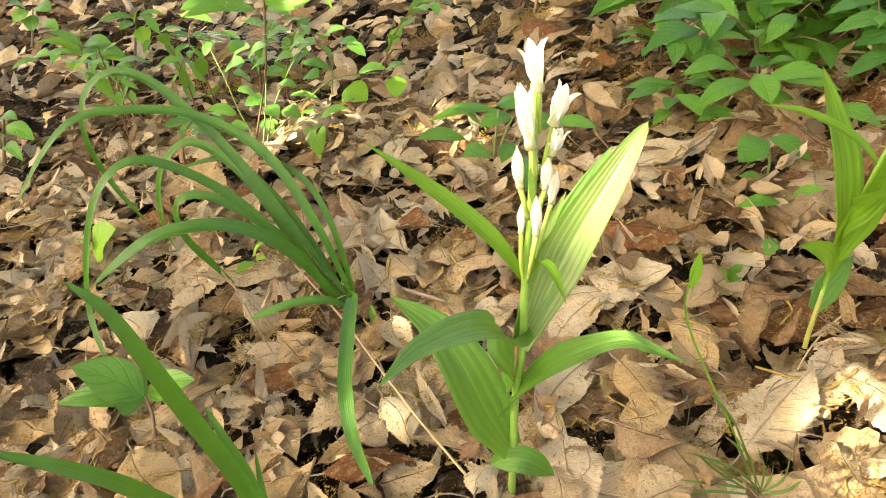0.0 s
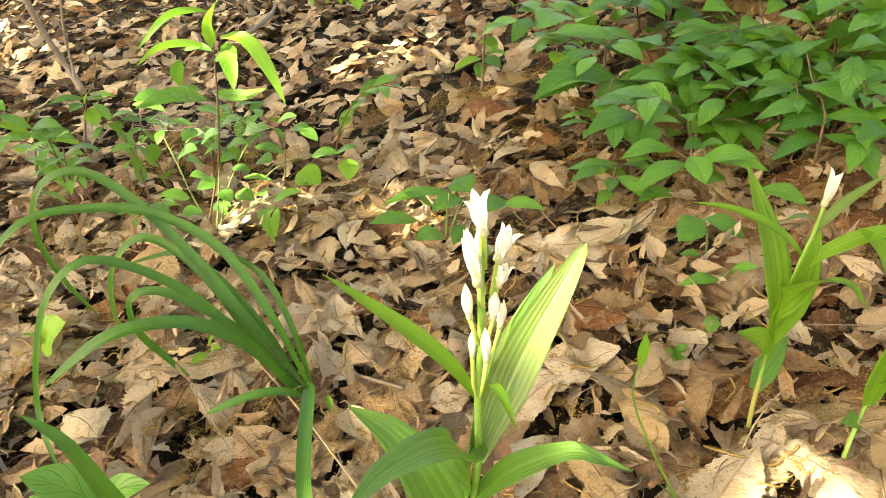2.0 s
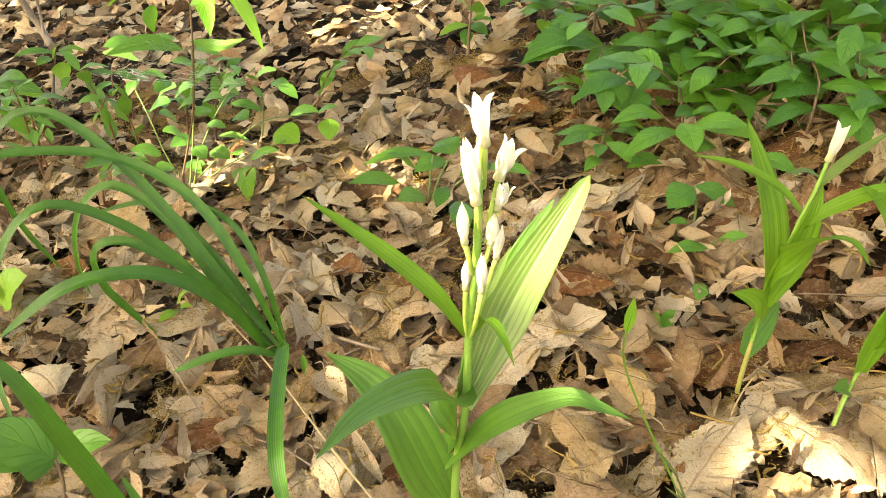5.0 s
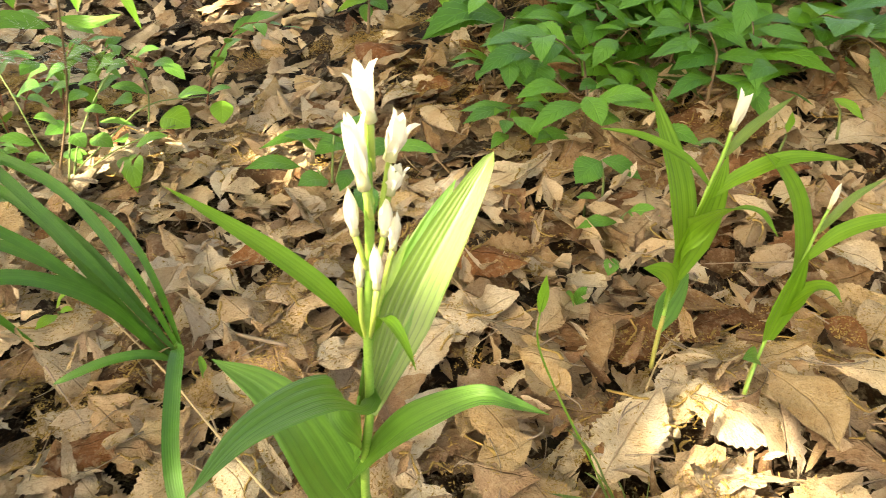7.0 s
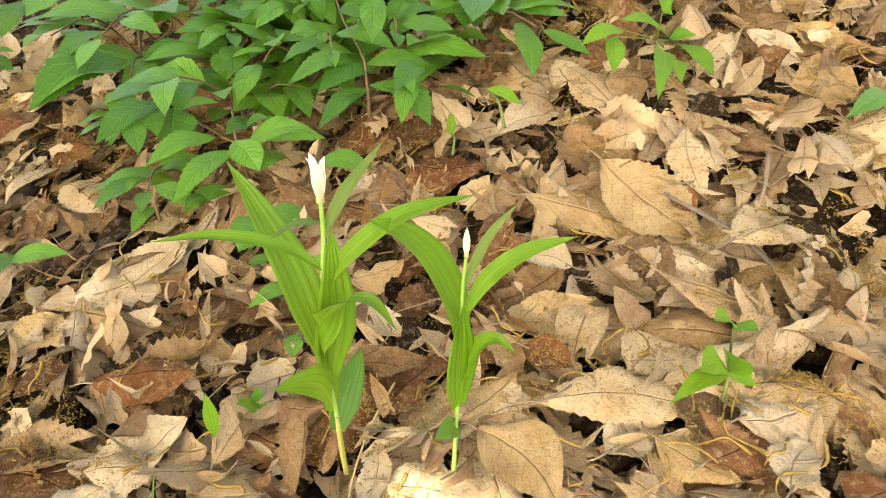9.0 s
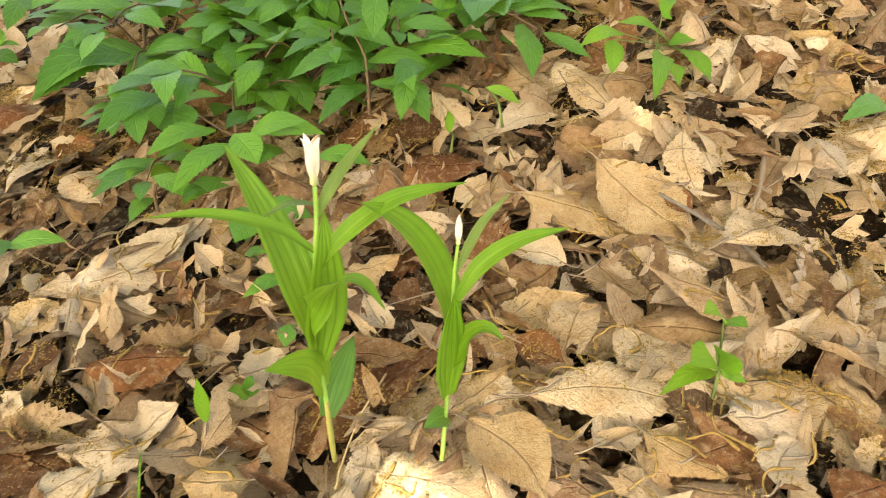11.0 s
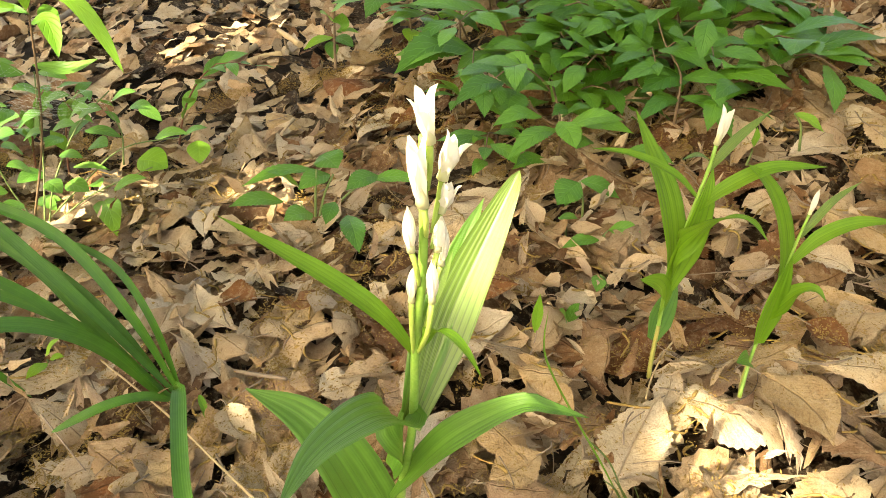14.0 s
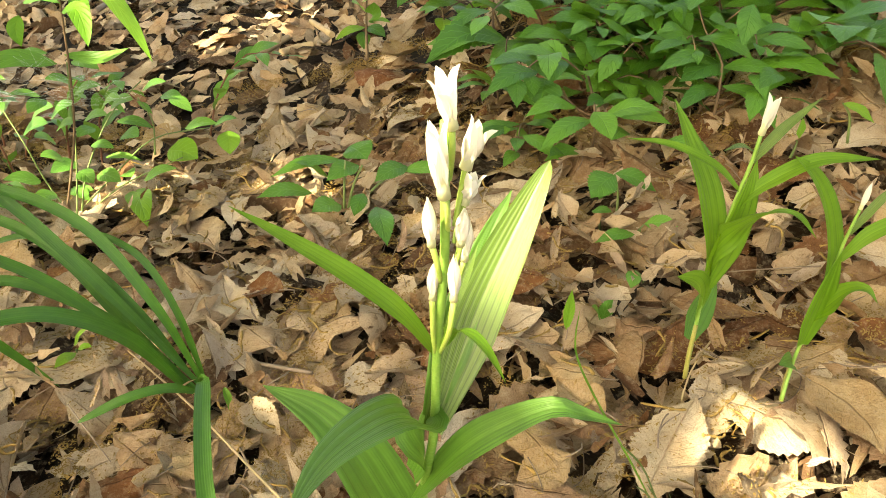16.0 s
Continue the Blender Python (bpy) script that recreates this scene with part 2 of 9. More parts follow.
# ---- shapes ----


MOUNDS = [(0.45, 0.22, -0.0147), (0.05, 0.30, -0.0096), (0.50, 0.42, 0.0184), (0.25, 0.40, -0.0098), (-0.10, 0.50, 0.0024), (0.45, 0.65, 0.0068), (0.18, 0.75, -0.0070), (-0.10, 0.85, -0.0288), (0.75, 0.55, 0.0717), (0.10, 1.00, -0.0097), (0.55, 0.90, 0.0619)]   # x, y, height


def ground_z(x, y):
    """The height of the hillside's soil."""
    z = -0.0108 + 0.1517 * 2.2 * math.tanh(x / 2.2) + 0.0779 * 3.0 * math.tanh(y / 3.0)
    for gx, gy, a in MOUNDS:
        z += a * math.exp(-((x - gx) ** 2 + (y - gy) ** 2) / 0.05)
    return z


def ground_normal(x, y):
    e = 0.025
    return Vector((ground_z(x - e, y) - ground_z(x + e, y), ground_z(x, y - e) - ground_z(x, y + e), 2 * e)).normalized()


def spline(pts, n):
    """n + 1 places along a smooth line through pts, with equal steps."""
    p = [Vector(q) for q in pts]
    if len(p) == 2:
        return [p[0].lerp(p[1], i / n) for i in range(n + 1)]
    p = [2 * p[0] - p[1]] + p + [2 * p[-1] - p[-2]]
    fine = []
    for a, b, c, d in zip(p, p[1:], p[2:], p[3:]):
        for k in range(12):
            t = k / 12
            fine.append(0.5 * ((2 * b) + (c - a) * t + (2 * a - 5 * b + 4 * c - d) * t * t + (3 * b - 3 * c + d - a) * t ** 3))
    fine.append(p[-2])
    run = [0.0]
    for a, b in zip(fine, fine[1:]):
        run.append(run[-1] + (b - a).length)
    out, j = [], 0
    for i in range(n + 1):
        s = run[-1] * i / n
        while j < len(fine) - 2 and run[j + 1] < s:
            j += 1
        k = (s - run[j]) / max(1e-9, run[j + 1] - run[j])
        out.append(fine[j].lerp(fine[j + 1], min(1, max(0, k))))
    return out


def strap_profile(t, tip=0.35, base=0.4):
    a = min(1.0, base + (1 - base) * min(1, t / 0.25))
    b = 1.0 if t < 1 - tip else math.sqrt(max(0.0, 1 - ((t - 1 + tip) / tip) ** 1.7))
    return a * b


def oval_profile(t, peak=0.42):
    if t < peak:
        return math.sin(math.pi / 2 * (t / peak)) ** 0.75
    return max(0.0, 1 - ((t - peak) / (1 - peak)) ** 1.75)


def point_profile(t):
    """An ellipse drawn out to a point at both ends."""
    u = t / 0.46 if t < 0.46 else (1 - t) / 0.54
    return max(0.0, math.sin(math.pi / 2 * u) ** (0.85 if t < 0.46 else 1.15))


def blunt_profile(t):
    a = min(1.0, 0.40 + 1.7 * t)
    b = 1.0 if t < 0.45 else math.sqrt(max(0.0, 1 - ((t - 0.45) / 0.55) ** 2.2)) * (1 - 0.35 * (t - 0.45) / 0.55)
    return a * b


def orchid_profile(t):
    a = min(1.0, 0.45 + 1.9 * t)
    b = 1.0 if t < 0.4 else max(0.0, 1 - ((t - 0.4) / 0.6) ** 1.8)
    return a * b


def blade_mesh(bm, pts, width, face=(0, -0.45, 0.9), profile=strap_profile, rows=20, cols=6, fold=0.25, pleat=0.0, pleats=5, wave=0.0, teeth=0.0, twist=0.0, seed=0, droop=0.0):
    """A leaf along pts: width across, face the way its upper side looks, fold the depth of its V, pleat the height of its ribs."""
    rnd = random.Random(seed)
    uvl = bm.loops.layers.uv.verify()
    line = spline(pts, rows)
    ph = rnd.random() * 6
    grid = []
    for i, q in enumerate(line):
        t = i / rows
        tan = (line[min(rows, i + 1)] - line[max(0, i - 1)]).normalized()
        side = tan.cross(Vector(face))
        side.normalize()
        if twist:
            side = Matrix.Rotation(twist * t, 3, tan) @ side
        nor = side.cross(tan).normalized()
        w = width * 0.5 * max(0.012, profile(t))
        if teeth and 0 < i < rows:
            w *= 1 + teeth * (1 if i % 2 else -1)
        row = []
        for j in range(cols + 1):
            s = 2 * j / cols - 1
            lift = fold * abs(s) ** 1.3 * w - droop * s * s * w
            lift += pleat * math.cos(s * math.pi * pleats) * min(1, 4 * t) * min(1, 3 * (1 - t))
            lift += wave * w * abs(s) * math.sin(t * 13 + ph + (2 if s > 0 else 0))
            row.append(bm.verts.new(q + side * (s * w) + nor * lift))
        grid.append(row)
    for i in range(rows):
        for j in range(cols):
            f = bm.faces.new((grid[i][j], grid[i][j + 1], grid[i + 1][j + 1], grid[i + 1][j]))
            f.smooth = True
            for lp, (a, b) in zip(f.loops, ((j, i), (j + 1, i), (j + 1, i + 1), (j, i + 1))):
                lp[uvl].uv = (a / cols, b / rows)


def tube_mesh(bm, pts, r0, r1, sides=7, rows=14, knots=0.0, seed=0):
    """A tapered round stem along pts, closed at both ends."""
    rnd = random.Random(seed)
    line = spline(pts, rows)
    rings = []
    for i, q in enumerate(line):
        t = i / rows
        tan = (line[min(rows, i + 1)] - line[max(0, i - 1)]).normalized()
        a = tan.orthogonal().normalized() if not rings else (ref - tan * ref.dot(tan)).normalized()
        ref = a
        b = tan.cross(a)
        r = (r0 + (r1 - r0) * t) * (1 + knots * rnd.uniform(-1, 1))
        rings.append([bm.verts.new(q + (a * math.cos(6.2832 * k / sides) + b * math.sin(6.2832 * k / sides)) * r) for k in range(sides)])
    for u, v in zip(rings, rings[1:]):
        for k in range(sides):
            f = bm.faces.new((u[k], u[(k + 1) % sides], v[(k + 1) % sides], v[k]))
            f.smooth = True
    bm.faces.new(rings[0][::-1])
    bm.faces.new(rings[-1])


def mesh_of(name, bm, material):
    me = bpy.data.meshes.new(name)
    bm.to_mesh(me)
    bm.free()
    me.materials.append(material)
    return me


def part(name, bm, material, parent, label=""):
    ob = new(name, mesh_of(name, bm, material))
    ob.parent = parent
    if parent.parent is None:
        ob.matrix_parent_inverse = parent.matrix_basis.inverted()
    return tagged(ob, label)


def thing(name, at, label, category, group=""):
    """An empty at a thing's foot, that holds its parts."""
    ob = new(name)
    ob.empty_display_size = 0.02
    ob.location = at
    return tagged(ob, label, category, group)


def leaf(parent, pts, width, material, name="leaf", label="", **more):
    bm = bmesh.new()
    blade_mesh(bm, pts, width, **more)
    return part(name, bm, material, parent, label)


def stem(parent, pts, r0, r1, material, name="stem", label="", **more):
    bm = bmesh.new()
    tube_mesh(bm, pts, r0, r1, **more)
    return part(name, bm, material, parent, label)

# ---- ground ----


def make_ground():
    xs = [-60, -20, -8, -4] + [-2.4 + 0.06 * i for i in range(81)] + [4, 8, 20, 60]
    ys = [-60, -20, -8, -3] + [-0.8 + 0.06 * i for i in range(81)] + [6, 10, 25, 60]
    bm = bmesh.new()
    rows = []
    for y in ys:
        row = []
        for x in xs:
            rough = 0.010 * noise.noise(Vector((x * 9, y * 9, 0))) + 0.006 * noise.noise(Vector((x * 30, y * 30, 3)))
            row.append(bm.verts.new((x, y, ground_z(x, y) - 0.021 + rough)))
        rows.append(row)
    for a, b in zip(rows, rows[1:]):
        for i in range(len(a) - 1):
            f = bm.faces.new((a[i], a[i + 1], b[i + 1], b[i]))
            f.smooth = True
    tagged(new("ground", mesh_of("ground", bm, SHADED_SOIL)), "dark crumbly forest soil of a gentle slope, blackened as gap shade", "ground", kind="structure")


make_ground()

# ---- fallen leaves ----


def dry_leaf(rnd, length, width, curl, cup, roll=0.0, rows=16, cols=6, cut=1.0, teeth=0.055, crumple=1.0, half=False, head=0.0):
    """Places, faces and leaf coordinates of one dry leaf that lies along x, its stalk end at 0. curl bends it along, cup across, roll twists it; it is torn off before head and after cut."""
    ph = [rnd.uniform(0, 6.28) for _ in range(6)]
    lop = rnd.uniform(-0.12, 0.12)
    fold = rnd.choice((1.0, 1.1, 1.5, 2.2))
    places, coords, faces = [], [], []
    angle, px, pz = -0.5 * curl * (cut - head), length * head, 0.0
    step = length * (cut - head) / rows
    peak = rnd.uniform(0.38, 0.56)
    lobes = [(rnd.uniform(0.01, 0.05), rnd.uniform(4, 11), rnd.uniform(0, 6.28)) for _ in range(2)]
    bites = [(rnd.uniform(0.15, 0.95), rnd.choice((-1, 1)), rnd.uniform(0.02, 0.07), rnd.uniform(0.2, 0.6)) for _ in range(rnd.choice((0, 0, 1, 1, 2, 3)))] if crumple > 0.5 else []
    kink = [(rnd.uniform(0.2, 0.8), rnd.gauss(0, 0.16)) for _ in range(2)]
    for i in range(rows + 1):
        t = head + (cut - head) * i / rows
        w = 0.5 * width * max(0.02, oval_profile(t, peak) ** 1.15)
        tooth = teeth * (1 if i % 2 else -1) * rnd.uniform(0.5, 1.5) if 0 < i < rows else 0.0
        torn = (cut < 1 and i == rows) or (head > 0 and i == 0)
        if torn:
            w *= 0.8
        bend = lop * length * math.sin(math.pi * t)
        tilt = roll * (t - 0.5)
        for j in range(cols + 1):
            s = 2 * j / cols - 1 if not half else 1.1 * j / cols - 0.1 * rnd.uniform(0.0, 1.6) * (j == 0)
            amp, freq, off = lobes[0 if s < 0 else 1]
            edge = 1 + abs(s) * (tooth + amp * math.sin(freq * t + off))
            for t0, hand, wide, deep in bites:
                if s * hand > 0:
                    edge *= 1 - deep * abs(s) * math.exp(-((t - t0) / wide) ** 2)
            y0 = s * w * edge
            lift = cup * (abs(s) ** fold - 0.35) * w + crumple * 0.05 * width * math.sin(5 * t + ph[0] + 2.2 * s) * math.sin(3.1 * s + ph[1]) + crumple * 0.03 * width * math.sin(14 * t + ph[2]) * s
            lift += crumple * 0.020 * width * math.sin(23 * t + ph[3] + 4 * s) + crumple * 0.05 * width * abs(s) ** 3 * math.sin(17 * t + ph[4] + s)
            jag = rnd.uniform(-0.09, 0.09) * length if torn else 0.0
            y1, z1 = y0 * math.cos(tilt) - lift * math.sin(tilt), y0 * math.sin(tilt) + lift * math.cos(tilt)
            places.append((px - math.sin(angle) * z1 + jag * math.cos(angle), y1 + bend, pz + math.cos(angle) * z1 + jag * math.sin(angle)))
            coords.append((0.5 + 0.5 * s, t))
        px += step * math.cos(angle)
        pz += step * math.sin(angle)
        angle += curl * (cut - head) / rows
        for t0, turn in kink:
            if t <= t0 < t + (cut - head) / rows:
                angle += turn * min(1.0, crumple)
    n = cols + 1
    for i in range(rows):
        for j in range(cols):
            faces.append((i * n + j, i * n + j + 1, (i + 1) * n + j + 1, (i + 1) * n + j))
    return np.array(places), faces, np.array(coords)


def leaf_data(name, places, faces, coords, material):
    me = bpy.data.meshes.new(name)
    me.from_pydata(places.tolist() if hasattr(places, "tolist") else places, [], faces)
    uv = me.uv_layers.new(name="UVMap")
    idx = np.empty(len(me.loops), dtype=np.int32)
    me.loops.foreach_get("vertex_index", idx)
    uv.data.foreach_set("uv", np.asarray(coords, dtype=np.float32)[idx].ravel())
    me.polygons.foreach_set("use_smooth", [True] * len(me.polygons))
    me.materials.append(material)
    return me


def random_dry(rnd, rows, cols):
    length = rnd.uniform(0.040, 0.100)
    kind = rnd.random()
    curl = rnd.gauss(0, 0.24) if kind < 0.88 else rnd.choice((-1, 1)) * rnd.uniform(0.6, 1.7)
    cup = rnd.gauss(0.0, 0.20) if kind < 0.76 or kind > 0.92 else rnd.choice((-1, 1)) * rnd.uniform(0.5, 1.4)
    cut = 1.0 if rnd.random() < 0.40 else rnd.uniform(0.50, 0.90)
    head = 0.0 if rnd.random() < 0.55 else rnd.uniform(0.08, 0.34)
    return dry_leaf(rnd, length, length * rnd.uniform(0.30, 0.50), curl, cup, rnd.gauss(0, 0.4), rows, cols, cut, 0.085 if rnd.random() < 0.75 else 0.025, rnd.uniform(0.5, 1.25), rnd.random() < 0.25, head)


def torn_bit(rnd, rows, cols):
    length = rnd.uniform(0.014, 0.060)
    return dry_leaf(rnd, length, length * rnd.choice((rnd.uniform(0.12, 0.26), rnd.uniform(0.26, 0.6))), rnd.gauss(0, 0.8), rnd.gauss(0.0, 0.7), rnd.gauss(0, 0.8), rows, cols, rnd.uniform(0.3, 0.8), 0.07, rnd.uniform(0.5, 1.4), rnd.random() < 0.4)


def lay(rnd, x, y, lift, tilt=0.2):
    """A pose for a leaf on the ground, leaning with the slope and by chance."""
    n = ground_normal(x, y)
    slope = Vector((0, 0, 1)).rotation_difference(n).to_matrix().to_4x4()
    return Matrix.Translation(Vector((x, y, ground_z(x, y))) + n * (lift - 0.006)) @ slope @ Euler((rnd.gauss(0, tilt), rnd.gauss(0, tilt), rnd.uniform(0, 6.283))).to_matrix().to_4x4() @ Matrix.Translation((-0.04, 0, 0))


SURFACE = [[], []]   # places and faces of the near litter, on which small debris comes to rest


def scatter(name, label, rnd, spots, rows, cols, variants, material, torn=False, tilt=0.2, size=1.0):
    """Many dry leaves in one mesh."""
    pool = [torn_bit(rnd, rows, cols) if torn else random_dry(rnd, rows, cols) for _ in range(variants)]
    places, faces, coords, base = [], [], [], 0
    for x, y, lift in spots:
        p, f, c = rnd.choice(pool)
        m = np.array(lay(rnd, x, y, lift, tilt))
        k = size * rnd.uniform(0.85, 1.15)
        places.append((p * k) @ m[:3, :3].T + m[:3, 3])
        faces.extend(tuple(i + base for i in q) for q in f)
        coords.append(c)
        base += len(p)
    me = leaf_data(name, np.concatenate(places), faces, np.concatenate(coords), material)
    if rows in (7, 22):
        n = len(SURFACE[0])
        SURFACE[0].extend(np.concatenate(places).tolist())
        SURFACE[1].extend(tuple(i + n for i in q) for q in faces)
    return tagged(new(name, me), label, "leaf litter", kind="stuff")


KEEP_CLEAR = []   # stretches of ground that hold leaves of their own: x, y, radius

# ---- the flowering orchids ----


def flower(parent, foot, tip, size, open_wide, seed):
    """A white orchid flower: five petals round a tube, closed to a bud or parted at the tip."""
    rnd = random.Random(seed)
    foot, tip = Vector(foot), Vector(tip)
    axis = tip - foot
    length = axis.length
    axis.normalize()
    a = axis.orthogonal().normalized()
    b = axis.cross(a)
    bm = bmesh.new()
    tube_mesh(bm, [foot - axis * length * 0.02, foot + axis * length * 0.4, foot + axis * length * 0.62], size * 0.34, size * 0.22, sides=8, rows=5)
    head = part("flower" if open_wide else "flower_bud", bm, PETAL, parent, "white half-open flower" if open_wide else "closed cream-white flower bud")
    for k in range(5):
        ang = 6.2832 * k / 5 + rnd.uniform(-0.15, 0.15) + seed
        way = a * math.cos(ang) + b * math.sin(ang)
        grow = rnd.uniform(0.80, 1.04) if open_wide else 1.0 - 0.07 * (k % 2)
        lip = open_wide * rnd.uniform(0.15, 1.35)
        pts = [foot + way * size * 0.14, foot + axis * length * 0.28 * grow + way * size * (0.36 - 0.13 * open_wide), foot + axis * length * 0.60 * grow + way * size * (0.46 + 0.04 * lip),
               foot + axis * length * 0.84 * grow + way * size * (0.24 + 0.46 * lip), foot + axis * length * grow * rnd.uniform(0.94, 1.04) + way * size * (0.03 + 1.10 * lip)]
        bp = bmesh.new()
        blade_mesh(bp, pts, size * 0.92, face=tuple(way), profile=blunt_profile if open_wide > 0.3 else oval_profile, rows=9, cols=4, fold=-0.42, seed=seed * 9 + k)
        part("petal", bp, PETAL, head)


def ovary(parent, pts, r):
    stem(parent, pts, r * 0.62, r * 0.85, FLOWER_STALK, "flower_stalk", sides=7, rows=8)

main_orchid = thing("white_flowering_orchid", (0.0395, 0.2520, -0.0080), "tall green orchid with a spike of white flowers", "orchid", "wild orchids")
stem(main_orchid, [(0.0395, 0.2520, -0.0120), (0.0345, 0.2120, 0.0680), (0.0322, 0.1930, 0.1220), (0.0327, 0.1830, 0.1542), (0.0315, 0.1760, 0.1905), (0.0317, 0.1710, 0.2159), (0.0306, 0.1687, 0.2497)], 0.0020, 0.0010, ORCHID_STEM, sides=9, rows=30)
leaf(main_orchid, [(0.0312, 0.1778, 0.1859), (0.0234, 0.1795, 0.1975), (0.0123, 0.1842, 0.2067), (-0.0010, 0.1889, 0.2156), (-0.0143, 0.1927, 0.2242)], 0.0052, ORCHID_LEAF_MID, fold=0.5, pleat=0.0002, profile=orchid_profile, rows=26, face=(0.15, -0.75, 0.65), seed=1)
leaf(main_orchid, [(0.0317, 0.1807, 0.1565), (0.0392, 0.1864, 0.1708), (0.0479, 0.1925, 0.1889), (0.0586, 0.1992, 0.2059), (0.0703, 0.2068, 0.2227)], 0.0143, ORCHID_LEAF_PALE, fold=0.35, pleat=0.0002, pleats=8, profile=blunt_profile, rows=30, cols=20, face=(-0.30, -0.85, 0.45), seed=2)
leaf(main_orchid, [(0.0321, 0.1837, 0.1589), (0.0381, 0.1897, 0.1738), (0.0466, 0.1977, 0.1911), (0.0548, 0.2055, 0.2045), (0.0612, 0.2108, 0.2130)], 0.0112, ORCHID_LEAF, fold=0.4, pleat=0.0003, profile=orchid_profile, rows=26, cols=14, face=(-0.35, -0.80, 0.45), seed=9)
leaf(main_orchid, [(0.0319, 0.1743, 0.1899), (0.0330, 0.1682, 0.1983), (0.0345, 0.1588, 0.2038), (0.0363, 0.1504, 0.2047), (0.0380, 0.1438, 0.2021)], 0.0042, ORCHID_LEAF_MID, name="bract", fold=0.5, profile=orchid_profile, face=(0.2, -0.5, 0.85), seed=3)
leaf(main_orchid, [(0.0279, 0.1920, 0.1138), (0.0337, 0.1850, 0.1324), (0.0449, 0.1770, 0.1528), (0.0600, 0.1690, 0.1681), (0.0687, 0.1660, 0.1674), (0.0787, 0.1630, 0.1648)], 0.0130, ORCHID_LEAF, fold=0.45, pleat=0.0003, profile=orchid_profile, rows=28, cols=16, face=(0.1, -0.25, 0.95), wave=0.06, seed=4)
leaf(main_orchid, [(0.0286, 0.1925, 0.1283), (0.0307, 0.1870, 0.1429), (0.0269, 0.1760, 0.1644), (0.0175, 0.1660, 0.1767), (0.0023, 0.1490, 0.1847), (-0.0085, 0.1310, 0.1881)], 0.0155, ORCHID_LEAF, fold=0.25, pleat=0.0003, profile=orchid_profile, rows=30, cols=16, face=(-0.25, -0.4, 0.88), seed=5)
leaf(main_orchid, [(0.0326, 0.2065, 0.0787), (0.0226, 0.2040, 0.1029), (0.0125, 0.2080, 0.1261), (0.0021, 0.2150, 0.1385), (-0.0138, 0.2220, 0.1470)], 0.0215, ORCHID_LEAF, fold=0.35, pleat=0.0004, profile=orchid_profile, rows=28, cols=18, face=(0.35, -0.75, 0.55), seed=6)
leaf(main_orchid, [(0.0245, 0.2065, 0.0695), (0.0317, 0.2035, 0.0764), (0.0404, 0.2025, 0.0760), (0.0519, 0.2060, 0.0623)], 0.0112, ORCHID_LEAF, label="short spoon-shaped lowest leaf", fold=0.3, profile=oval_profile, rows=16, cols=8, face=(0.05, -0.75, 0.65), seed=7)
flower(main_orchid, (0.0314, 0.1663, 0.2491), (0.0289, 0.1645, 0.2607), 0.0042, 0.75, 1)
ovary(main_orchid, [(0.0326, 0.1715, 0.2357), (0.0316, 0.1663, 0.2437), (0.0314, 0.1663, 0.2491)], 0.0009)
flower(main_orchid, (0.0299, 0.1654, 0.2348), (0.0267, 0.1635, 0.2526), 0.0043, 0.7, 2)
ovary(main_orchid, [(0.0324, 0.1715, 0.2225), (0.0307, 0.1654, 0.2305), (0.0299, 0.1654, 0.2348)], 0.0009)
flower(main_orchid, (0.0362, 0.1720, 0.2380), (0.0387, 0.1701, 0.2489), 0.0046, 0.6, 3)
ovary(main_orchid, [(0.0339, 0.1715, 0.2245), (0.0351, 0.1720, 0.2312), (0.0362, 0.1720, 0.2380)], 0.0009)
flower(main_orchid, (0.0363, 0.1729, 0.2293), (0.0382, 0.1710, 0.2378), 0.0040, 0.45, 4)
ovary(main_orchid, [(0.0339, 0.1715, 0.2201), (0.0352, 0.1729, 0.2243), (0.0363, 0.1729, 0.2293)], 0.0009)
flower(main_orchid, (0.0280, 0.1682, 0.2222), (0.0264, 0.1663, 0.2346), 0.0031, 0.05, 5)
ovary(main_orchid, [(0.0310, 0.1715, 0.2104), (0.0293, 0.1682, 0.2174), (0.0280, 0.1682, 0.2222)], 0.0009)
flower(main_orchid, (0.0347, 0.1692, 0.2210), (0.0349, 0.1673, 0.2309), 0.0032, 0.05, 6)
ovary(main_orchid, [(0.0334, 0.1715, 0.2110), (0.0339, 0.1692, 0.2168), (0.0347, 0.1692, 0.2210)], 0.0009)
flower(main_orchid, (0.0377, 0.1757, 0.2131), (0.0380, 0.1739, 0.2242), 0.0030, 0.05, 7)
ovary(main_orchid, [(0.0334, 0.1750, 0.1936), (0.0356, 0.1757, 0.2031), (0.0377, 0.1757, 0.2131)], 0.0009)
flower(main_orchid, (0.0294, 0.1729, 0.2053), (0.0292, 0.1710, 0.2163), 0.0028, 0.0, 8)
ovary(main_orchid, [(0.0311, 0.1763, 0.1867), (0.0297, 0.1733, 0.1952), (0.0294, 0.1729, 0.2053)], 0.0009)
flower(main_orchid, (0.0325, 0.1654, 0.2093), (0.0318, 0.1635, 0.2220), 0.0030, 0.0, 9)
ovary(main_orchid, [(0.0323, 0.1763, 0.1865), (0.0317, 0.1654, 0.2008), (0.0325, 0.1654, 0.2093)], 0.0009)
flower(main_orchid, (0.0315, 0.1739, 0.2312), (0.0301, 0.1720, 0.2434), 0.0034, 0.2, 10)
ovary(main_orchid, [(0.0324, 0.1715, 0.2274), (0.0321, 0.1739, 0.2288), (0.0315, 0.1739, 0.2312)], 0.0009)
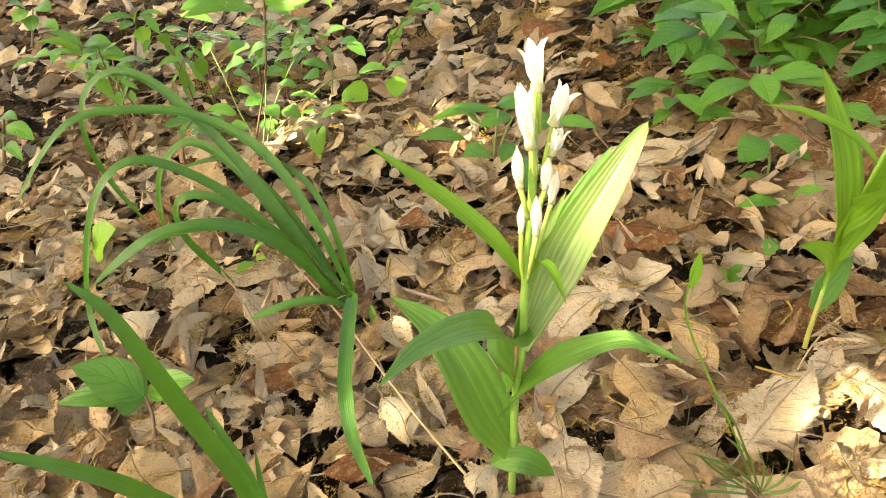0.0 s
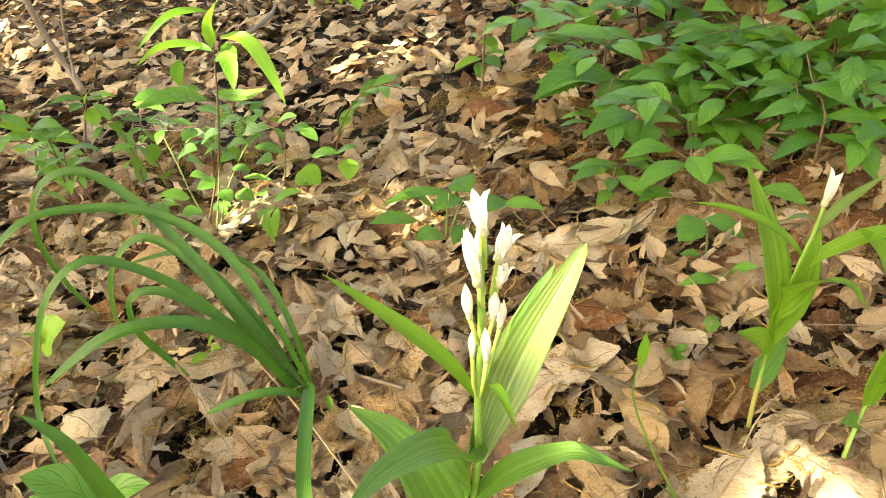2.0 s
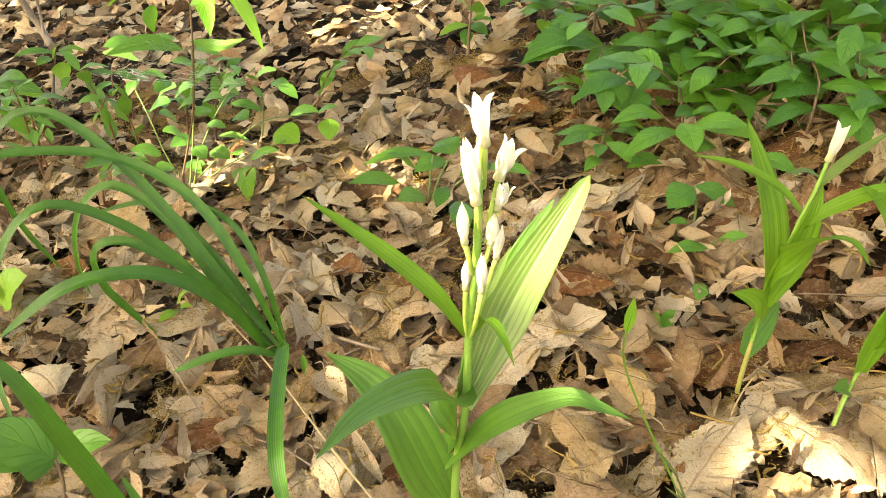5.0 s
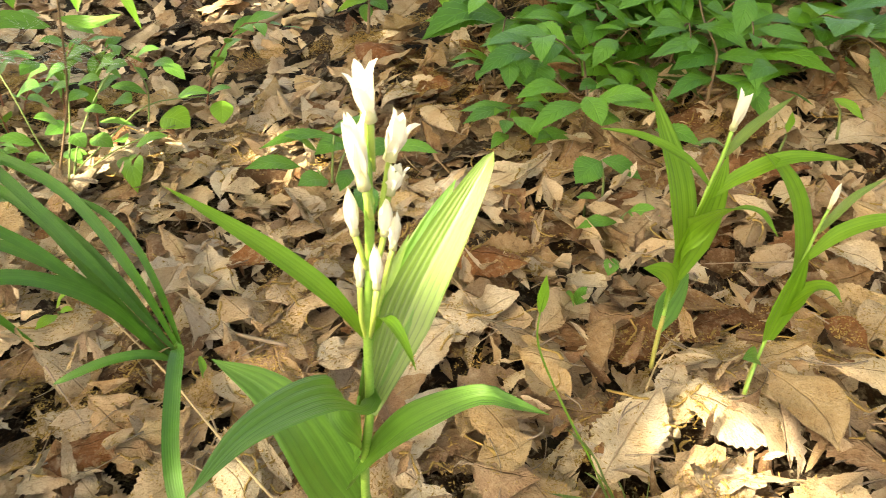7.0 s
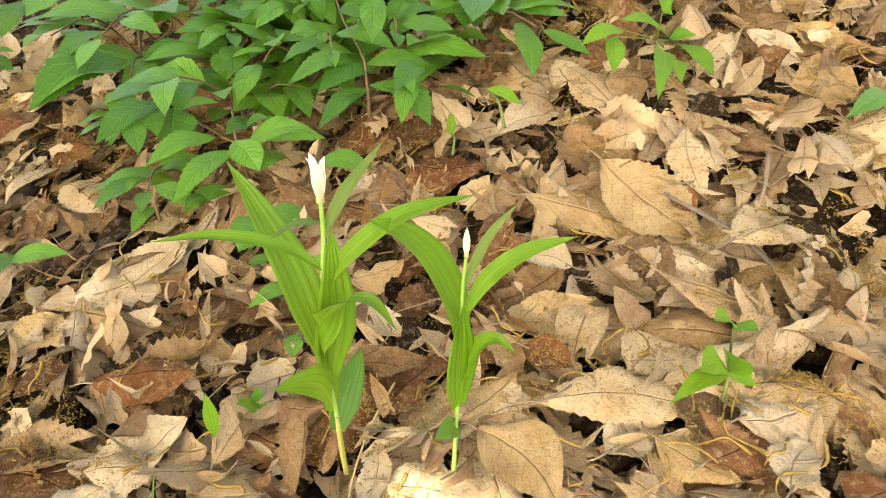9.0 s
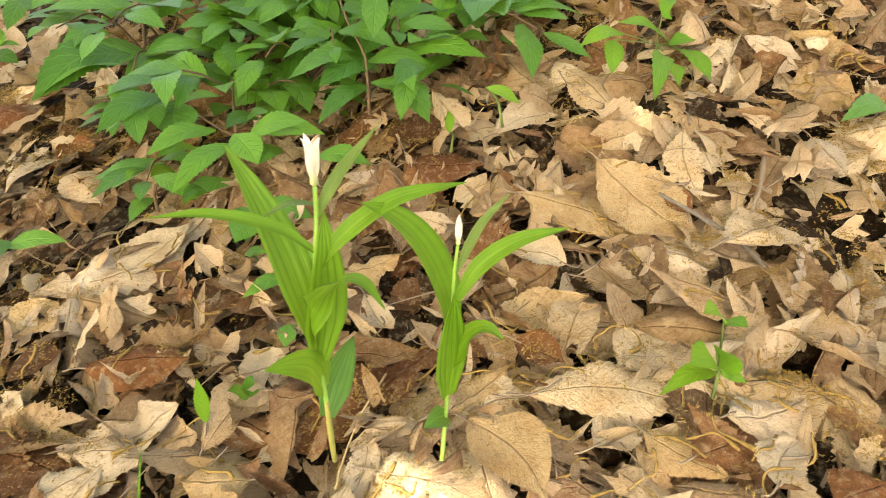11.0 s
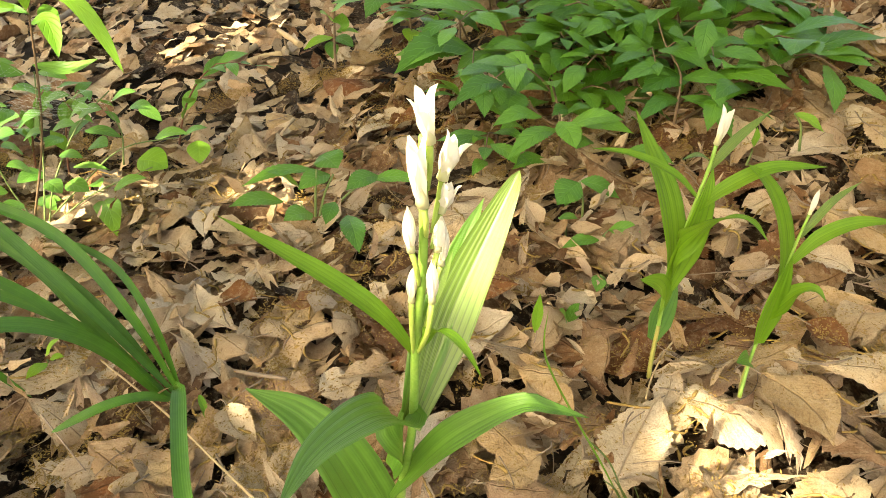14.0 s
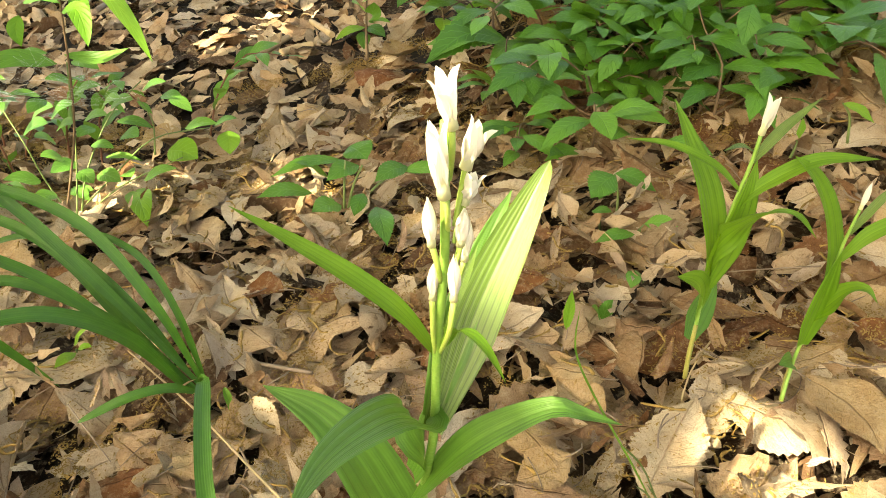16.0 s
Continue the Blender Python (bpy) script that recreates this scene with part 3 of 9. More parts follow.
leaf(main_orchid, [(0.0347, 0.1767, 0.1975), (0.0390, 0.1795, 0.2054), (0.0426, 0.1814, 0.2134)], 0.0026, ORCHID_LEAF_PALE, name="bract", fold=0.4, profile=orchid_profile, seed=8)
budding_orchid = thing("budding_orchid", (0.2025, 0.3060, 0.0400), "green orchid with one half-open white flower, among dry leaves", "orchid", "wild orchids")
stem(budding_orchid, [(0.2003, 0.3000, 0.0480), (0.2014, 0.3020, 0.0839), (0.2013, 0.3020, 0.1091), (0.2037, 0.2980, 0.1508), (0.2064, 0.2960, 0.1741), (0.2071, 0.2950, 0.1886)], 0.0011, 0.0009, ORCHID_STEM, sides=8, rows=24)
leaf(budding_orchid, [(0.1999, 0.3005, 0.1182), (0.1982, 0.3010, 0.1355), (0.1970, 0.3120, 0.1563), (0.1945, 0.3300, 0.1753), (0.1901, 0.3410, 0.1916)], 0.0175, ORCHID_LEAF_MID, profile=orchid_profile, fold=0.3, pleat=0.0004, cols=14, rows=26, face=(0.3, -0.85, 0.45), seed=11)
leaf(budding_orchid, [(0.2041, 0.2970, 0.1600), (0.1935, 0.3030, 0.1705), (0.1726, 0.3100, 0.1801), (0.1521, 0.3140, 0.1835)], 0.0055, ORCHID_LEAF_MID, profile=orchid_profile, fold=0.4, face=(0, -0.5, 0.87), seed=12)
leaf(budding_orchid, [(0.2040, 0.2970, 0.1525), (0.2149, 0.2920, 0.1660), (0.2345, 0.2870, 0.1768), (0.2648, 0.2840, 0.1759)], 0.0074, ORCHID_LEAF_MID, profile=orchid_profile, fold=0.4, pleat=0.0002, cols=10, rows=26, face=(-0.1, -0.6, 0.8), seed=13)
leaf(budding_orchid, [(0.2064, 0.2960, 0.1741), (0.2167, 0.2950, 0.1885), (0.2332, 0.2940, 0.2036)], 0.0050, ORCHID_LEAF_PALE, profile=orchid_profile, name="bract", fold=0.4, seed=14)
leaf(budding_orchid, [(0.2063, 0.2960, 0.1795), (0.1955, 0.2920, 0.1846), (0.1846, 0.2880, 0.1847)], 0.0031, ORCHID_LEAF_PALE, profile=orchid_profile, name="bract", fold=0.4, seed=15)
leaf(budding_orchid, [(0.2007, 0.3005, 0.1059), (0.2054, 0.2970, 0.1348), (0.2074, 0.2945, 0.1588), (0.2098, 0.2970, 0.1756)], 0.0180, ORCHID_LEAF_MID, profile=orchid_profile, fold=0.25, pleat=0.0006, cols=16, face=(0.1, -0.95, 0.3), seed=16)
leaf(budding_orchid, [(0.2013, 0.3020, 0.1130), (0.1974, 0.2930, 0.1352), (0.2016, 0.2760, 0.1574), (0.2063, 0.2620, 0.1646), (0.2080, 0.2490, 0.1600)], 0.0126, ORCHID_LEAF_MID, profile=orchid_profile, fold=0.3, pleat=0.0003, cols=12, rows=26, face=(0.2, -0.5, 0.85), seed=17)
leaf(budding_orchid, [(0.2014, 0.3040, 0.0873), (0.1957, 0.2970, 0.1064), (0.1858, 0.2910, 0.1176), (0.1746, 0.2880, 0.1229)], 0.0156, ORCHID_LEAF_MID, profile=orchid_profile, fold=0.35, cols=10, face=(0.2, -0.75, 0.6), seed=18)
leaf(budding_orchid, [(0.2016, 0.3060, 0.0695), (0.2104, 0.3140, 0.0783), (0.2208, 0.3220, 0.0844), (0.2284, 0.3280, 0.0889)], 0.0150, ORCHID_LEAF, profile=orchid_profile, fold=0.3, pleat=0.0004, cols=12, face=(-0.1, -0.9, 0.4), seed=19)
flower(budding_orchid, (0.2071, 0.2950, 0.1886), (0.2055, 0.2880, 0.2096), 0.0048, 0.75, 21)
small_orchid = thing("small_budding_orchid", (0.2450, 0.2800, 0.0370), "small green orchid with one closed white bud, among dry leaves", "orchid", "wild orchids")
stem(small_orchid, [(0.2404, 0.2725, 0.0478), (0.2491, 0.2810, 0.0693), (0.2520, 0.2800, 0.1044), (0.2531, 0.2780, 0.1371), (0.2551, 0.2770, 0.1559)], 0.0010, 0.0007, ORCHID_STEM, sides=8, rows=22)
leaf(small_orchid, [(0.2524, 0.2800, 0.1073), (0.2518, 0.2830, 0.1292), (0.2448, 0.2860, 0.1520), (0.2339, 0.2870, 0.1686), (0.2197, 0.2860, 0.1805)], 0.0180, ORCHID_LEAF_MID, profile=orchid_profile, fold=0.35, pleat=0.0003, cols=14, rows=28, face=(0.35, -0.75, 0.55), seed=23)
leaf(small_orchid, [(0.2549, 0.2790, 0.1274), (0.2648, 0.2760, 0.1418), (0.2815, 0.2720, 0.1497), (0.3049, 0.2680, 0.1494)], 0.0074, ORCHID_LEAF_MID, profile=orchid_profile, fold=0.35, rows=24, face=(-0.1, -0.6, 0.8), seed=24)
leaf(small_orchid, [(0.2546, 0.2780, 0.1419), (0.2656, 0.2770, 0.1594), (0.2798, 0.2760, 0.1703)], 0.0041, ORCHID_LEAF_PALE, profile=orchid_profile, name="bract", fold=0.4, seed=25)
leaf(small_orchid, [(0.2490, 0.2795, 0.0773), (0.2498, 0.2775, 0.1041), (0.2526, 0.2770, 0.1323)], 0.0162, ORCHID_LEAF_MID, profile=orchid_profile, fold=0.25, pleat=0.0005, cols=14, face=(0.1, -0.95, 0.3), seed=26)
leaf(small_orchid, [(0.2517, 0.2810, 0.0929), (0.2574, 0.2720, 0.1126), (0.2617, 0.2660, 0.1174), (0.2661, 0.2610, 0.1122)], 0.0108, ORCHID_LEAF_MID, profile=orchid_profile, fold=0.35, face=(0.1, -0.4, 0.9), seed=27)
leaf(small_orchid, [(0.2489, 0.2810, 0.0641), (0.2406, 0.2760, 0.0705), (0.2324, 0.2730, 0.0723)], 0.0102, ORCHID_LEAF, profile=orchid_profile, fold=0.3, face=(0, -0.6, 0.8), seed=28)
flower(small_orchid, (0.2551, 0.2770, 0.1553), (0.2546, 0.2750, 0.1696), 0.0028, 0.0, 31)
stem(budding_orchid, [(0.2001, 0.2995, 0.0486), (0.2003, 0.3008, 0.0652), (0.2012, 0.3015, 0.0821)], 0.0013, 0.0011, STEM_BASE, "stem_base", sides=8, rows=6, label="yellowish sheathed stem base")
stem(small_orchid, [(0.2404, 0.2725, 0.0478), (0.2470, 0.2805, 0.0550), (0.2484, 0.2805, 0.0666)], 0.0012, 0.0010, STEM_BASE, "stem_base", sides=8, rows=6, label="yellowish sheathed stem base")

# ---- strap-leaved tufts and grass ----
strap_tuft = thing("strap_leaved_tuft", (-0.0550, 0.3960, 0.0040), "tuft of long arching dark green strap leaves", "tuft")
leaf(strap_tuft, [(-0.0567, 0.3950, 0.0121), (-0.0755, 0.4000, 0.0690), (-0.1074, 0.4200, 0.1137), (-0.1526, 0.4350, 0.1343), (-0.1944, 0.4300, 0.1408), (-0.2230, 0.4200, 0.1389), (-0.2450, 0.4120, 0.1197), (-0.2684, 0.4050, 0.0889)], 0.0064, STRAP, name="strap_leaf", fold=0.35, rows=34, cols=4, face=(-0.2, -0.6, 0.75), seed=41)
leaf(strap_tuft, [(-0.0588, 0.3960, 0.0113), (-0.0989, 0.4100, 0.0722), (-0.1394, 0.4300, 0.1205), (-0.1771, 0.4450, 0.1518), (-0.2043, 0.4500, 0.1589), (-0.2258, 0.4500, 0.1454), (-0.2346, 0.4500, 0.1157), (-0.2291, 0.4550, 0.0765), (-0.2149, 0.4600, 0.0403)], 0.0064, STRAP, name="strap_leaf", fold=0.35, rows=34, cols=4, face=(-0.2, -0.6, 0.75), seed=42)
leaf(strap_tuft, [(-0.0618, 0.3950, 0.0112), (-0.0944, 0.4000, 0.0519), (-0.1265, 0.4050, 0.0884), (-0.1588, 0.4000, 0.1147), (-0.1832, 0.3920, 0.1234), (-0.2037, 0.3850, 0.1054), (-0.2185, 0.3800, 0.0681), (-0.2280, 0.3750, 0.0203), (-0.2075, 0.3425, -0.0024)], 0.00607, STRAP, name="strap_leaf", fold=0.35, rows=34, cols=4, face=(-0.2, -0.6, 0.75), seed=43)
leaf(strap_tuft, [(-0.0636, 0.3970, 0.0112), (-0.0958, 0.4100, 0.0544), (-0.1216, 0.4250, 0.0899), (-0.1483, 0.4400, 0.1080), (-0.1694, 0.4450, 0.1103), (-0.1893, 0.4470, 0.0886), (-0.1984, 0.4500, 0.0531), (-0.1976, 0.4550, 0.0206)], 0.00607, STRAP, name="strap_leaf", fold=0.35, rows=34, cols=4, face=(-0.2, -0.6, 0.75), seed=44)
leaf(strap_tuft, [(-0.0657, 0.3960, 0.0120), (-0.1001, 0.4050, 0.0577), (-0.1342, 0.4100, 0.0828), (-0.1547, 0.4100, 0.0904), (-0.1683, 0.4100, 0.0824), (-0.1681, 0.4120, 0.0572), (-0.1549, 0.4150, 0.0317), (-0.1424, 0.4180, 0.0087)], 0.00607, STRAP, name="strap_leaf", fold=0.35, rows=34, cols=4, face=(-0.2, -0.6, 0.75), seed=45)
leaf(strap_tuft, [(-0.0671, 0.3950, 0.0123), (-0.0903, 0.3900, 0.0554), (-0.1181, 0.3800, 0.0824), (-0.1457, 0.3720, 0.0892), (-0.1738, 0.3650, 0.0830), (-0.2102, 0.3600, 0.0562)], 0.00845, STRAP, name="strap_leaf", fold=0.35, rows=34, cols=4, face=(-0.2, -0.6, 0.75), seed=46)
leaf(strap_tuft, [(-0.0575, 0.3904, 0.0140), (-0.0542, 0.3760, 0.0330), (-0.0530, 0.3380, 0.0350), (-0.0510, 0.2990, 0.0290), (-0.0455, 0.2720, 0.0190), (-0.0315, 0.2400, 0.0140)], 0.0086, STRAP, name="strap_leaf", fold=0.35, rows=34, cols=4, face=(0, -0.9, 0.4), seed=47)
leaf(strap_tuft, [(-0.0605, 0.3897, 0.0125), (-0.0754, 0.3830, 0.0240), (-0.0953, 0.3770, 0.0260), (-0.1226, 0.3710, 0.0185)], 0.00574, STRAP, name="strap_leaf", fold=0.35, rows=34, cols=4, face=(-0.2, -0.6, 0.75), seed=48)
leaf(strap_tuft, [(-0.0560, 0.3960, 0.0123), (-0.0638, 0.4000, 0.0579), (-0.0764, 0.4100, 0.0886), (-0.0927, 0.4200, 0.1021), (-0.1174, 0.4300, 0.1100)], 0.00418, STRAP, name="strap_leaf", fold=0.35, rows=34, cols=4, face=(-0.2, -0.6, 0.75), seed=49)
leaf(strap_tuft, [(-0.0604, 0.3989, 0.0092), (-0.0873, 0.4100, 0.0609), (-0.1126, 0.4250, 0.0875), (-0.1402, 0.4400, 0.1007), (-0.1804, 0.4500, 0.0890)], 0.00467, STRAP, name="strap_leaf", fold=0.35, rows=34, cols=4, face=(-0.2, -0.6, 0.75), seed=50)
leaf(strap_tuft, [(-0.0631, 0.3981, 0.0088), (-0.0825, 0.4050, 0.0322), (-0.1023, 0.4120, 0.0511), (-0.1236, 0.4200, 0.0601)], 0.005, STRAP, name="strap_leaf", fold=0.35, rows=34, cols=4, face=(-0.2, -0.6, 0.75), seed=51)
leaf(strap_tuft, [(-0.0395, 0.3668, 0.0101), (-0.0425, 0.3778, 0.0112), (-0.0456, 0.3870, 0.0160)], 0.0045, YOUNG_LEAF, name="young_shoot", fold=0.5, seed=52)
near_tuft = thing("near_strap_tuft", (-0.0580, 0.1750, -0.0050), "strap leaves of a second tuft, close to the ground", "tuft")
leaf(near_tuft, [(-0.0570, 0.1618, 0.0232), (-0.0639, 0.1783, 0.0592), (-0.0705, 0.1815, 0.0896), (-0.0818, 0.1821, 0.1226), (-0.0910, 0.1812, 0.1529), (-0.0994, 0.1822, 0.1740), (-0.1102, 0.1831, 0.1846)], 0.0066, STRAP, name="strap_leaf", fold=0.4, rows=30, cols=4, face=(0.1, -0.5, 0.85), seed=53)
leaf(near_tuft, [(-0.0548, 0.1620, 0.0228), (-0.0604, 0.1781, 0.0519), (-0.0714, 0.1903, 0.0836), (-0.0784, 0.1947, 0.0997), (-0.0852, 0.1995, 0.1132)], 0.0046, STRAP, name="strap_leaf", fold=0.4, rows=30, cols=4, face=(0.1, -0.5, 0.85), seed=54)
leaf(near_tuft, [(-0.0612, 0.1596, 0.0230), (-0.0637, 0.1806, 0.0483), (-0.0676, 0.1912, 0.0738), (-0.0697, 0.1986, 0.0887)], 0.003, STRAP, name="strap_leaf", fold=0.4, rows=30, cols=4, face=(0.1, -0.5, 0.85), seed=55)
leaf(near_tuft, [(-0.0644, 0.1569, 0.0282), (-0.0734, 0.1623, 0.0827), (-0.0913, 0.1539, 0.1215), (-0.1057, 0.1469, 0.1416), (-0.1222, 0.1408, 0.1566)], 0.0056, STRAP, name="strap_leaf", fold=0.4, rows=30, cols=4, face=(0.1, -0.5, 0.85), seed=56)
grass_sprig = thing("grass_sprig", (0.1560, 0.2250, 0.0230), "sparse sprig of thin green grass blades", "grass")
leaf(grass_sprig, [(0.1453, 0.2260, 0.0408), (0.1352, 0.2350, 0.0620), (0.1244, 0.2500, 0.0833), (0.1197, 0.2680, 0.0964), (0.1223, 0.2800, 0.1014), (0.1281, 0.2900, 0.1114)], 0.0011, ORCHID_LEAF_MID, name="grass_blade", fold=0.3, rows=20, cols=2, seed=61)
leaf(grass_sprig, [(0.1514, 0.2221, 0.0310), (0.1399, 0.2227, 0.0557), (0.1275, 0.2193, 0.0810), (0.1122, 0.2160, 0.1012)], 0.0014, ORCHID_LEAF_PALE, name="grass_blade", fold=0.3, rows=10, cols=2, seed=62)
leaf(grass_sprig, [(0.1523, 0.2208, 0.0306), (0.1537, 0.2210, 0.0422), (0.1490, 0.2160, 0.0578)], 0.0014, ORCHID_LEAF_PALE, name="grass_blade", fold=0.3, rows=10, cols=2, seed=63)
leaf(grass_sprig, [(0.1513, 0.2215, 0.0305), (0.1362, 0.2210, 0.0465), (0.1102, 0.2160, 0.0642)], 0.0014, ORCHID_LEAF_PALE, name="grass_blade", fold=0.3, rows=10, cols=2, seed=64)
leaf(grass_sprig, [(0.1502, 0.2218, 0.0302), (0.1359, 0.2210, 0.0348), (0.1107, 0.2160, 0.0455)], 0.0014, ORCHID_LEAF_PALE, name="grass_blade", fold=0.3, rows=10, cols=2, seed=65)
leaf(grass_sprig, [(0.1489, 0.2213, 0.0292), (0.1364, 0.2210, 0.0578), (0.1241, 0.2160, 0.0744)], 0.0014, ORCHID_LEAF_PALE, name="grass_blade", fold=0.3, rows=10, cols=2, seed=66)
leaf(grass_sprig, [(0.1478, 0.2216, 0.0289), (0.1288, 0.2210, 0.0447), (0.1139, 0.2160, 0.0641)], 0.0014, ORCHID_LEAF_PALE, name="grass_blade", fold=0.3, rows=10, cols=2, seed=67)
leaf(grass_sprig, [(0.1518, 0.2206, 0.0301), (0.1598, 0.2210, 0.0381), (0.1556, 0.2160, 0.0630)], 0.0014, ORCHID_LEAF_PALE, name="grass_blade", fold=0.3, rows=10, cols=2, seed=68)
leaf(grass_sprig, [(0.1499, 0.2205, 0.0291), (0.1430, 0.2210, 0.0501), (0.1289, 0.2160, 0.0743)], 0.0014, ORCHID_LEAF_PALE, name="grass_blade", fold=0.3, rows=10, cols=2, seed=69)
leaf(grass_sprig, [(0.1465, 0.2213, 0.0280), (0.1288, 0.2210, 0.0309), (0.1161, 0.2160, 0.0356)], 0.0014, ORCHID_LEAF_PALE, name="grass_blade", fold=0.3, rows=10, cols=2, seed=70)
leaf(grass_sprig, [(0.1510, 0.2202, 0.0294), (0.1495, 0.2210, 0.0462), (0.1401, 0.2160, 0.0670)], 0.0014, ORCHID_LEAF_PALE, name="grass_blade", fold=0.3, rows=10, cols=2, seed=71)
leaf(grass_sprig, [(0.1490, 0.2217, 0.0295), (0.1373, 0.2210, 0.0406), (0.1198, 0.2160, 0.0585)], 0.0014, ORCHID_LEAF_PALE, name="grass_blade", fold=0.3, rows=10, cols=2, seed=72)
leaf(grass_sprig, [(0.1522, 0.2199, 0.0297), (0.1612, 0.2185, 0.0334), (0.1652, 0.2160, 0.0442)], 0.0014, ORCHID_LEAF_PALE, name="grass_blade", fold=0.3, rows=10, cols=2, seed=73)

# ---- seedlings ----
round_seedling = thing("round_leaved_seedling", (-0.1500, 0.3000, -0.0100), "low seedling with round green leaves", "seedling")
leaf(round_seedling, [(-0.1697, 0.3050, 0.0165), (-0.1858, 0.3025, 0.0344), (-0.2019, 0.3000, 0.0438)], 0.0250, ROUND_LEAF, profile=oval_profile, rows=18, cols=6, teeth=0.0, droop=0.12, face=(0, -0.5, 0.85), seed=70)
leaf(round_seedling, [(-0.1687, 0.3050, 0.0142), (-0.1784, 0.3025, 0.0226), (-0.1880, 0.3000, 0.0263)], 0.0270, ROUND_LEAF, profile=oval_profile, rows=18, cols=6, teeth=0.0, droop=0.12, face=(0, -0.5, 0.85), seed=71)
leaf(round_seedling, [(-0.1674, 0.3050, 0.0164), (-0.1513, 0.3025, 0.0282), (-0.1352, 0.3000, 0.0328)], 0.0175, ROUND_LEAF, profile=oval_profile, rows=18, cols=6, teeth=0.0, droop=0.12, face=(0, -0.5, 0.85), seed=72)
leaf(round_seedling, [(-0.1719, 0.3050, 0.0143), (-0.1953, 0.3025, 0.0198), (-0.2187, 0.3000, 0.0159)], 0.0147, ROUND_LEAF, profile=oval_profile, rows=18, cols=6, teeth=0.0, droop=0.12, face=(0, -0.5, 0.85), seed=73)
stem(round_seedling, [(-0.1597, 0.2849, 0.0031), (-0.1670, 0.3020, 0.0034), (-0.1690, 0.3050, 0.0155)], 0.0012, 0.0008, WOOD_STEM, rows=5)
seedling = thing("toothed_seedling", (0.2447, 0.4768, 0.0553), "small seedling with two toothed green leaves", "seedling", "seedlings")
stem(seedling, [(0.2447, 0.4768, 0.0453), (0.2434, 0.4768, 0.0723), (0.2383, 0.4768, 0.0893)], 0.00119, 0.00070, GREEN_STEM, rows=6, sides=6)
leaf(seedling, [(0.2378, 0.4768, 0.0886), (0.2266, 0.4708, 0.0859), (0.2154, 0.4648, 0.0776)], 0.0228, SHRUB_LEAF, profile=point_profile, rows=28, cols=6, teeth=0.075, droop=0.10, fold=0.2, wave=0.05, seed=100)
leaf(seedling, [(0.2388, 0.4768, 0.0899), (0.2534, 0.4714, 0.0870), (0.2681, 0.4660, 0.0773)], 0.0169, SHRUB_LEAF, profile=point_profile, rows=28, cols=6, teeth=0.075, droop=0.10, fold=0.2, wave=0.05, seed=101)
seedling = thing("toothed_seedling", (0.2442, 0.4400, 0.0496), "low green leaf with a toothed edge", "seedling", "seedlings")
stem(seedling, [(0.2442, 0.4400, 0.0396), (0.2459, 0.4400, 0.0559), (0.2435, 0.4400, 0.0621)], 0.00121, 0.00070, GREEN_STEM, rows=6, sides=6)
leaf(seedling, [(0.2375, 0.4350, 0.0611), (0.2207, 0.4315, 0.0651), (0.2040, 0.4280, 0.0622)], 0.0100, SHRUB_LEAF, profile=point_profile, rows=28, cols=6, teeth=0.075, droop=0.10, fold=0.2, wave=0.05, seed=110)
stem(seedling, [(0.2435, 0.4400, 0.0621), (0.2402, 0.4400, 0.0582)], 0.00070, 0.00050, GREEN_STEM, "leaf_stalk", rows=3, sides=5)
leaf(seedling, [(0.2478, 0.4418, 0.0649), (0.2558, 0.4334, 0.0696), (0.2639, 0.4249, 0.0696)], 0.0146, SHRUB_LEAF, profile=point_profile, rows=28, cols=6, teeth=0.075, droop=0.10, fold=0.2, wave=0.05, seed=111)
stem(seedling, [(0.2435, 0.4400, 0.0621), (0.2468, 0.4400, 0.0659)], 0.00070, 0.00050, GREEN_STEM, "leaf_stalk", rows=3, sides=5)
seedling = thing("toothed_seedling", (0.2286, 0.3976, 0.0418), "tiny green seedling beside a dry leaf", "seedling", "seedlings")
stem(seedling, [(0.2286, 0.3976, 0.0318), (0.2262, 0.3976, 0.0488), (0.2196, 0.3976, 0.0557)], 0.00121, 0.00071, GREEN_STEM, rows=6, sides=6)
leaf(seedling, [(0.2196, 0.3976, 0.0557), (0.2156, 0.3918, 0.0545), (0.2116, 0.3859, 0.0503)], 0.0103, BUSH_LEAF, profile=point_profile, rows=28, cols=6, teeth=0.075, droop=0.10, fold=0.2, wave=0.05, seed=120)
seedling = thing("toothed_seedling", (0.1887, 0.3740, 0.0325), "tiny seedling with crinkled green leaves", "seedling", "seedlings")
stem(seedling, [(0.1887, 0.3740, 0.0224), (0.1895, 0.3740, 0.0354), (0.1863, 0.3740, 0.0384)], 0.00121, 0.00071, GREEN_STEM, rows=6, sides=6)
leaf(seedling, [(0.1829, 0.3682, 0.0427), (0.1778, 0.3651, 0.0523), (0.1726, 0.3619, 0.0580)], 0.0082, BUSH_LEAF, profile=point_profile, rows=28, cols=6, teeth=0.075, droop=0.10, fold=0.2, wave=0.05, seed=130)
leaf(seedling, [(0.1838, 0.3679, 0.0429), (0.1851, 0.3649, 0.0539), (0.1863, 0.3619, 0.0610)], 0.0089, BUSH_LEAF, profile=point_profile, rows=28, cols=6, teeth=0.075, droop=0.10, fold=0.2, wave=0.05, seed=131)
seedling = thing("toothed_seedling", (0.1658, 0.3788, 0.0272), "narrow pale green shoot in the litter", "seedling", "seedlings")
stem(seedling, [(0.1658, 0.3788, 0.0172), (0.1676, 0.3788, 0.0283), (0.1655, 0.3788, 0.0295)], 0.00121, 0.00070, GREEN_STEM, rows=6, sides=6)
